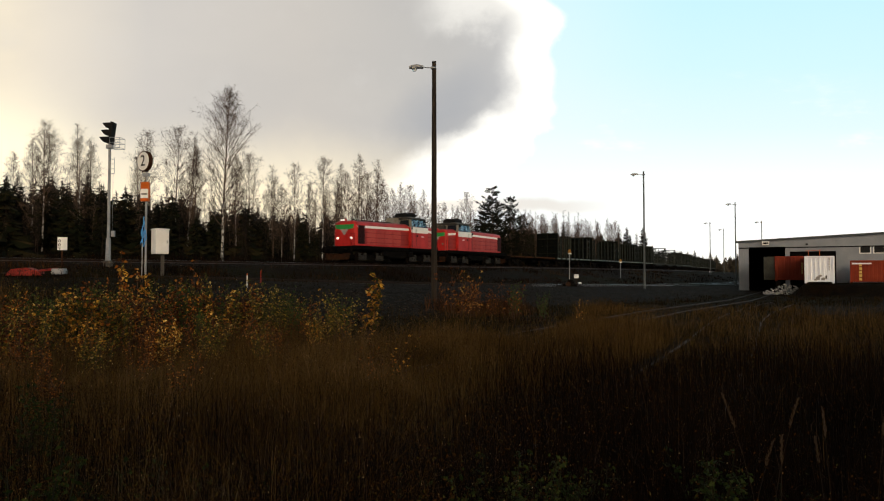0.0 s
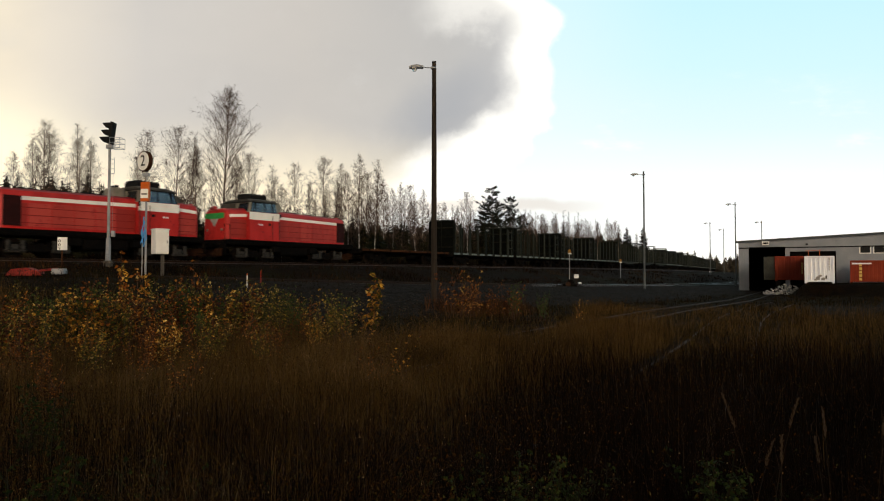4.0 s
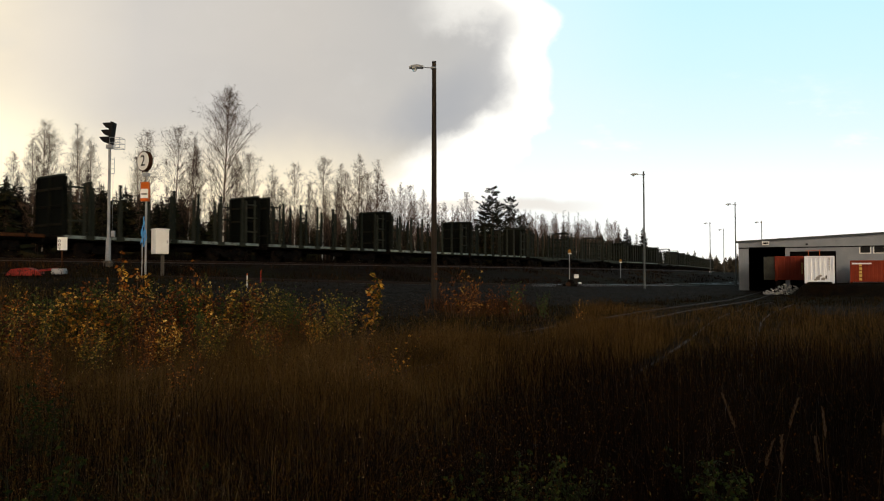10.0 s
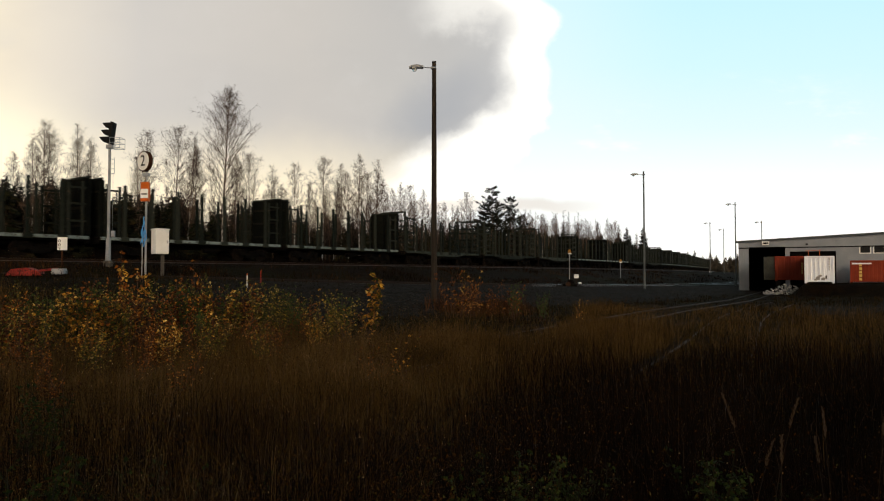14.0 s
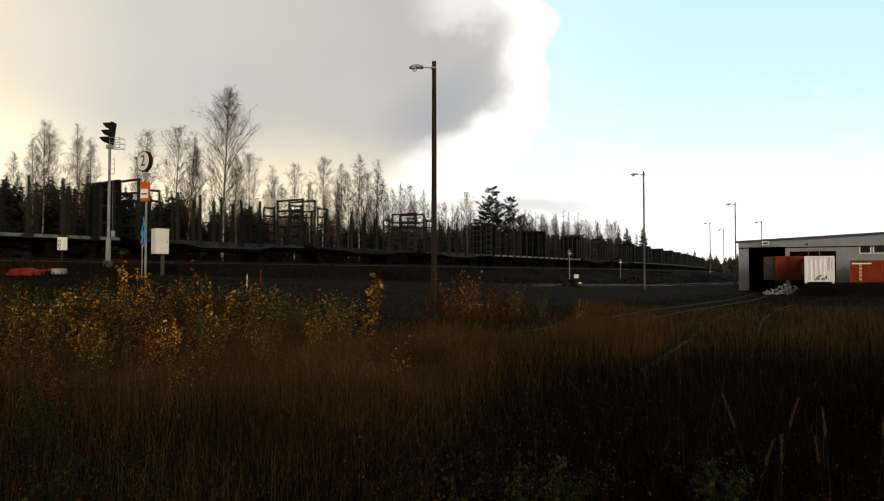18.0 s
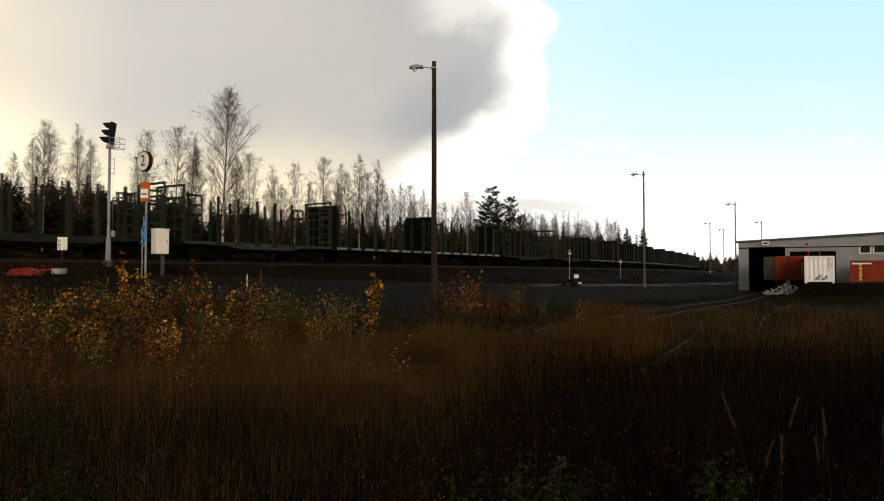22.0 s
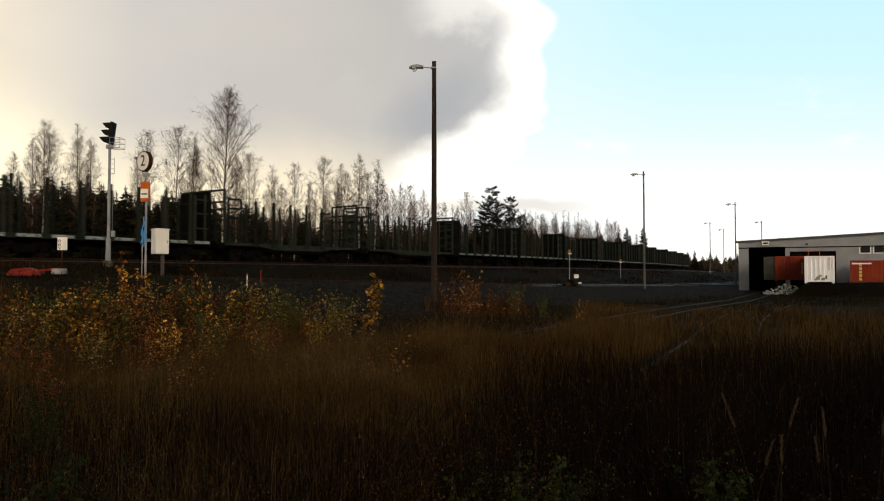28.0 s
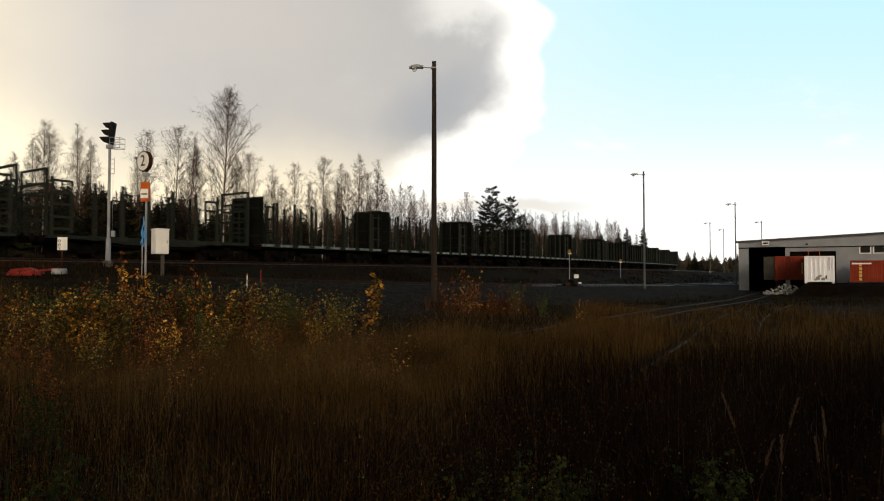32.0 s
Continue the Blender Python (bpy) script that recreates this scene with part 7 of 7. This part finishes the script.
def shrub_model(seed, h=1.5, n_stem=7, n_leaf=26, leaf=0.05, mat=None, wood=None, flare=0.28, upright=0.0):
    """Stems with side twigs, leaves in loose sprays towards the ends; upright stems end in a leafy tip."""
    rng = random.Random(seed)
    V, Fc, W, Wf = [], [], [], []
    for s in range(n_stem):
        az = rng.uniform(0, 6.283)
        d = Vector((math.cos(az) * flare, math.sin(az) * flare, 1)).normalized()
        p = Vector((rng.uniform(-0.2, 0.2), rng.uniform(-0.2, 0.2), 0))
        L = h * rng.uniform(0.5, 1.08) if s else h * 1.08
        pts = [p]
        for i in range(6):
            d = (d + Vector((rng.uniform(-0.12, 0.12), rng.uniform(-0.12, 0.12), 0.05 + upright))).normalized()
            pts.append(pts[-1] + d * L / 6)
        tri_tube(V, Fc, pts, 0.009, 0.0025)
        sprays = max(3, n_leaf // 7)
        for i in range(sprays):
            g = min((0.22 + 0.78 * (i + rng.random()) / sprays) * 6, 5.99)
            a = pts[int(g)].lerp(pts[int(g) + 1], g % 1)
            e = Vector((rng.uniform(-1, 1), rng.uniform(-1, 1), rng.uniform(-0.1, 0.9))).normalized()
            l = rng.uniform(0.06, 0.26) * (1.3 - g / 6)
            b = a + e * l
            tri_tube(V, Fc, [a, b], 0.003, 0.0012)
            for k in range(rng.randint(4, 9)):
                c = a.lerp(b, rng.uniform(0.25, 1.1)) + Vector((rng.uniform(-1, 1), rng.uniform(-1, 1), rng.uniform(-1, 1))) * 0.02
                q = leaf * rng.choice((0.45, 0.6, 0.75, 0.9, 1.0, 1.3))
                f = (e * 0.5 + Vector((rng.uniform(-1, 1), rng.uniform(-1, 1), rng.uniform(-1.2, 0.4)))).normalized()
                o = f.cross(Vector((rng.gauss(0, 1), rng.gauss(0, 1), rng.gauss(0, 1)))).normalized() * q * 0.36
                fold = f.cross(o).normalized() * q * 0.1
                m = len(W)
                W += [tuple(c), tuple(c + f * q * 0.4 + o + fold), tuple(c + f * q), tuple(c + f * q * 0.4 - o + fold)]
                Wf += [(m, m + 1, m + 2), (m, m + 2, m + 3)]
    return bulk("stem", V, Fc, wood or M_STEM), bulk("foliage", W, Wf, mat or M_LEAF)


SHRUBS = {"yellow": [shrub_model(71, n_stem=13, n_leaf=110, leaf=0.07), shrub_model(72, n_stem=12, n_leaf=100, leaf=0.08)],
          "rust": [shrub_model(73, n_stem=13, n_leaf=120, leaf=0.048, mat=M_RUSTLEAF), shrub_model(76, n_stem=12, n_leaf=105, leaf=0.055, mat=M_RUSTLEAF)],
          "mixed": [shrub_model(81, n_stem=13, n_leaf=125, leaf=0.055, mat=M_MIXLEAF), shrub_model(82, n_stem=12, n_leaf=115, leaf=0.05, mat=M_MIXLEAF)],
          "green": [shrub_model(83, n_stem=11, n_leaf=115, leaf=0.055, mat=M_GREENLEAF)],
          "shoot": [shrub_model(74, n_stem=4, n_leaf=110, leaf=0.075, flare=0.1, upright=0.12), shrub_model(75, n_stem=4, n_leaf=100, leaf=0.06, mat=M_RUSTLEAF, flare=0.1, upright=0.12)],
          "tip": [shrub_model(77, n_stem=3, n_leaf=110, leaf=0.12, flare=0.06, upright=0.2)],
          "sparse": [shrub_model(78, n_stem=11, n_leaf=42, leaf=0.06, mat=M_RUSTLEAF, flare=0.5), shrub_model(79, n_stem=9, n_leaf=36, leaf=0.06, flare=0.45)]}
SHRUB_WORDS = {"yellow": "autumn sapling with yellow and orange leaves in grass", "rust": "bush of rust-red and orange withered leaves", "mixed": "bush turning from green to yellow in grass",
               "green": "leafy green sapling among dead grass", "shoot": "slim upright shoot with orange and yellow leaves", "tip": "thin young stem with large yellow leaves",
               "sparse": "thin bush with few reddish leaves remaining"}
# place, height of the top over the ground's zero, and kind
BUSHES = [(-7.6, 12, 1.2, "rust"), (-7.0, 12, 1.15, "mixed"), (-7.1, 13, 1.35, "yellow"), (-6.6, 13, 1.3, "yellow"), (-6.9, 13.6, 1.55, "rust"), (-6.55, 14.5, 1.98, "shoot"),
          (-6.35, 14.3, 1.72, "shoot"), (-6.0, 14, 1.4, "rust"), (-5.9, 15, 1.5, "mixed"), (-5.45, 15, 1.82, "shoot"), (-5.55, 15.2, 1.6, "mixed"), (-5.05, 15, 1.4, "yellow"),
          (-4.9, 16, 1.4, "mixed"), (-4.5, 16, 1.4, "rust"), (-4.3, 16.4, 1.45, "mixed"), (-4.35, 17, 1.3, "green"), (-4.0, 17, 1.35, "green"), (-3.7, 16.6, 1.2, "mixed"),
          (-3.1, 16, 1.15, "mixed"), (-3.05, 18, 1.35, "sparse"), (-2.7, 17.5, 1.2, "mixed"), (-2.2, 15.5, 0.95, "sparse"), (-1.5, 17, 1.52, "tip"), (-1.75, 16.6, 1.1, "sparse"),
          (-0.95, 10, 0.72, "sparse"), (-0.55, 10, 0.82, "sparse"), (0.45, 26, 2.0, "sparse"), (0.95, 26.5, 1.9, "sparse")]
BUSHES += [(1.45, 27, 1.6, "sparse"), (1.05, 26.2, 1.35, "rust"), (2.45, 25, 1.5, "sparse"), (2.6, 25.4, 1.35, "green"), (1.9, 26, 1.2, "rust"), (-8.6, 13.5, 1.2, "rust"), (-8.2, 12.5, 1.1, "mixed"),
           (-6.9, 11.2, 1.0, "rust"), (-5.8, 11.5, 0.95, "yellow"), (-5.0, 12, 0.95, "rust"), (-4.2, 12.5, 0.95, "mixed"), (-3.4, 13, 0.9, "rust"), (-9.2, 15, 1.25, "rust"),
           (-2.6, 15, 0.9, "mixed"), (3.4, 24, 1.05, "green"), (4.6, 23, 0.85, "sparse"), (-9.8, 16.5, 1.45, "mixed"), (-7.9, 15.5, 1.45, "rust"), (-7.4, 14.4, 1.35, "mixed"),
           (-6.3, 10.2, 0.85, "rust"), (-5.6, 9.6, 0.8, "rust"), (-6.0, 9.0, 0.72, "sparse"), (-4.9, 8.6, 0.7, "rust"), (-5.3, 10.6, 0.85, "mixed"), (-4.5, 10.4, 0.78, "rust"),
           (-3.8, 10.8, 0.75, "sparse"), (-3.0, 11.5, 0.78, "mixed"), (-4.2, 7.6, 0.62, "rust"), (-3.4, 9.2, 0.66, "sparse")]
rb = random.Random(5)
for x, y, top, k in list(BUSHES):
    if x < -2.4 and y > 11.8 and k in ("yellow", "rust", "mixed"):
        for j in range(2):
            BUSHES.append((x + rb.uniform(-0.5, 0.5), y + rb.uniform(-0.9, 0.5), top - rb.uniform(0.05, 0.25), rb.choice(("rust", "mixed", k, "green" if j else "yellow"))))
for i, (x, y, top, k) in enumerate(BUSHES):
    h = max(0.5, top - gz(x, y))
    plant_tree("shrub", SHRUB_WORDS[k], "shrub", SHRUBS[k][i % len(SHRUBS[k])], 1.5, x, y, h, rt.uniform(0, 360), "saplings in the field", ("stem", "foliage"), 0.08)


M_BRUSH = many("reddish_brush", [(0.0, (0.01, 0.004, 0.002)), (0.5, (0.042, 0.017, 0.0065)), (0.85, (0.095, 0.04, 0.015)), (1.0, (0.18, 0.09, 0.035))], 0.9, 0.15, 0.8, 0.7, 0.0)


def brush_at_post():
    blades("brush", 150000, (25, 34), (0.5, 1.1), (0.006, 0.01), M_BRUSH, 8, "reddish dry brush round the lamp post foot",
           keep=lambda x, y, r: ((x - 1.2) / 2.6) ** 2 + ((y - 29) / 2.6) ** 2 < r.random(len(x)) + 0.1, lean=0.9)


brush_at_post()


M_HERB = many("weed_leaves", [(0.0, (0.006, 0.009, 0.0025)), (0.5, (0.015, 0.023, 0.006)), (0.9, (0.042, 0.055, 0.014)), (1.0, (0.12, 0.13, 0.04))], 0.7, 0.3, 1.0)


M_HERBSTEM = surface("weed_stems", (0.006, 0.006, 0.002), (0.016, 0.014, 0.005), 0.8, 0, 6, 40, 0.0)


M_STALKDRY = surface("dry_plume_stalks", (0.01, 0.007, 0.004), (0.026, 0.017, 0.01), 0.85, 0, 6, 40, 0.0)


def weeds():
    """Plumed grasses and green herbs close to the camera."""
    rng = random.Random(15)
    for x, y, h in ((1.66, 3.6, 1.06), (1.57, 3.62, 0.86), (1.69, 3.5, 0.86), (1.82, 3.9, 1.0), (2.23, 3.62, 1.04), (2.04, 3.65, 0.98), (1.99, 3.6, 0.86)):
        t = thing("plume_grass", "tall pale feathery grass plume in dark weeds", "grass", pose(x, y, gz(x, y) - 0.05, 0, 0, rng.uniform(0, 360)), "plumed grasses")
        V, Fc, W, Wf = [], [], [], []
        bend = Vector((rng.uniform(-0.2, 0.2), rng.uniform(-0.1, 0.1), 0))
        pts = [Vector((0, 0, 0)) + bend * (k / 7) ** 2 + Vector((0, 0, h * k / 7)) for k in range(8)]
        tri_tube(V, Fc, pts, 0.004, 0.0015, 4)
        part("stalk", bulk("stalk", V, Fc, M_STALKDRY), None, t)
        for k in range(46):
            f = 0.84 + 0.16 * (k + rng.random()) / 46
            q = min(f * 7, 6.99)
            a = pts[int(q)].lerp(pts[int(q) + 1], q % 1)
            az = rng.uniform(0, 6.283)
            L = 0.03 * (1.05 - f) / 0.21 * rng.uniform(0.5, 1.2) + 0.008
            d = Vector((math.cos(az) * 0.35, math.sin(az) * 0.35, 1)).normalized()
            for j in range(6):
                c = a + d * L * (j + rng.random()) / 9
                v = (d + Vector((rng.uniform(-0.5, 0.5), rng.uniform(-0.5, 0.5), 0))).normalized() * rng.uniform(0.008, 0.018)
                ribbon(W, Wf, [c, c + v], 0.0016, rng)
            ribbon(W, Wf, [a, a + d * L], 0.0008, rng)
        part("plume", bulk("plume", W, Wf, M_PLUME), None, t)
    herb = [shrub_model(91, 0.7, 7, 80, 0.032, M_HERB, M_HERBSTEM), shrub_model(92, 0.7, 6, 70, 0.028, M_HERB, M_HERBSTEM)]
    spots = [(0.25 + 0.1 * i + rng.uniform(-0.06, 0.06), rng.uniform(3.9, 4.5), rng.uniform(0.48, 0.72)) for i in range(8)]
    spots += [(1.5, 4.0, 0.74), (1.62, 4.1, 0.7), (1.9, 4.0, 0.5), (2.35, 3.9, 0.5), (-0.3, 4.2, 0.5), (-0.9, 4.3, 0.55), (-2.35, 4.0, 0.72), (-2.2, 4.4, 0.55), (-3.3, 5.6, 0.7), (-1.7, 4.2, 0.6),
              (-3.7, 6.6, 0.7)]
    for i, (x, y, h) in enumerate(spots):
        plant_tree("herb", "green leafy weed near the ground", "weed", herb[i % 2], 0.7, x, y, h, rng.uniform(0, 360), "green weeds", ("stem", "foliage"))


weeds()

motions()
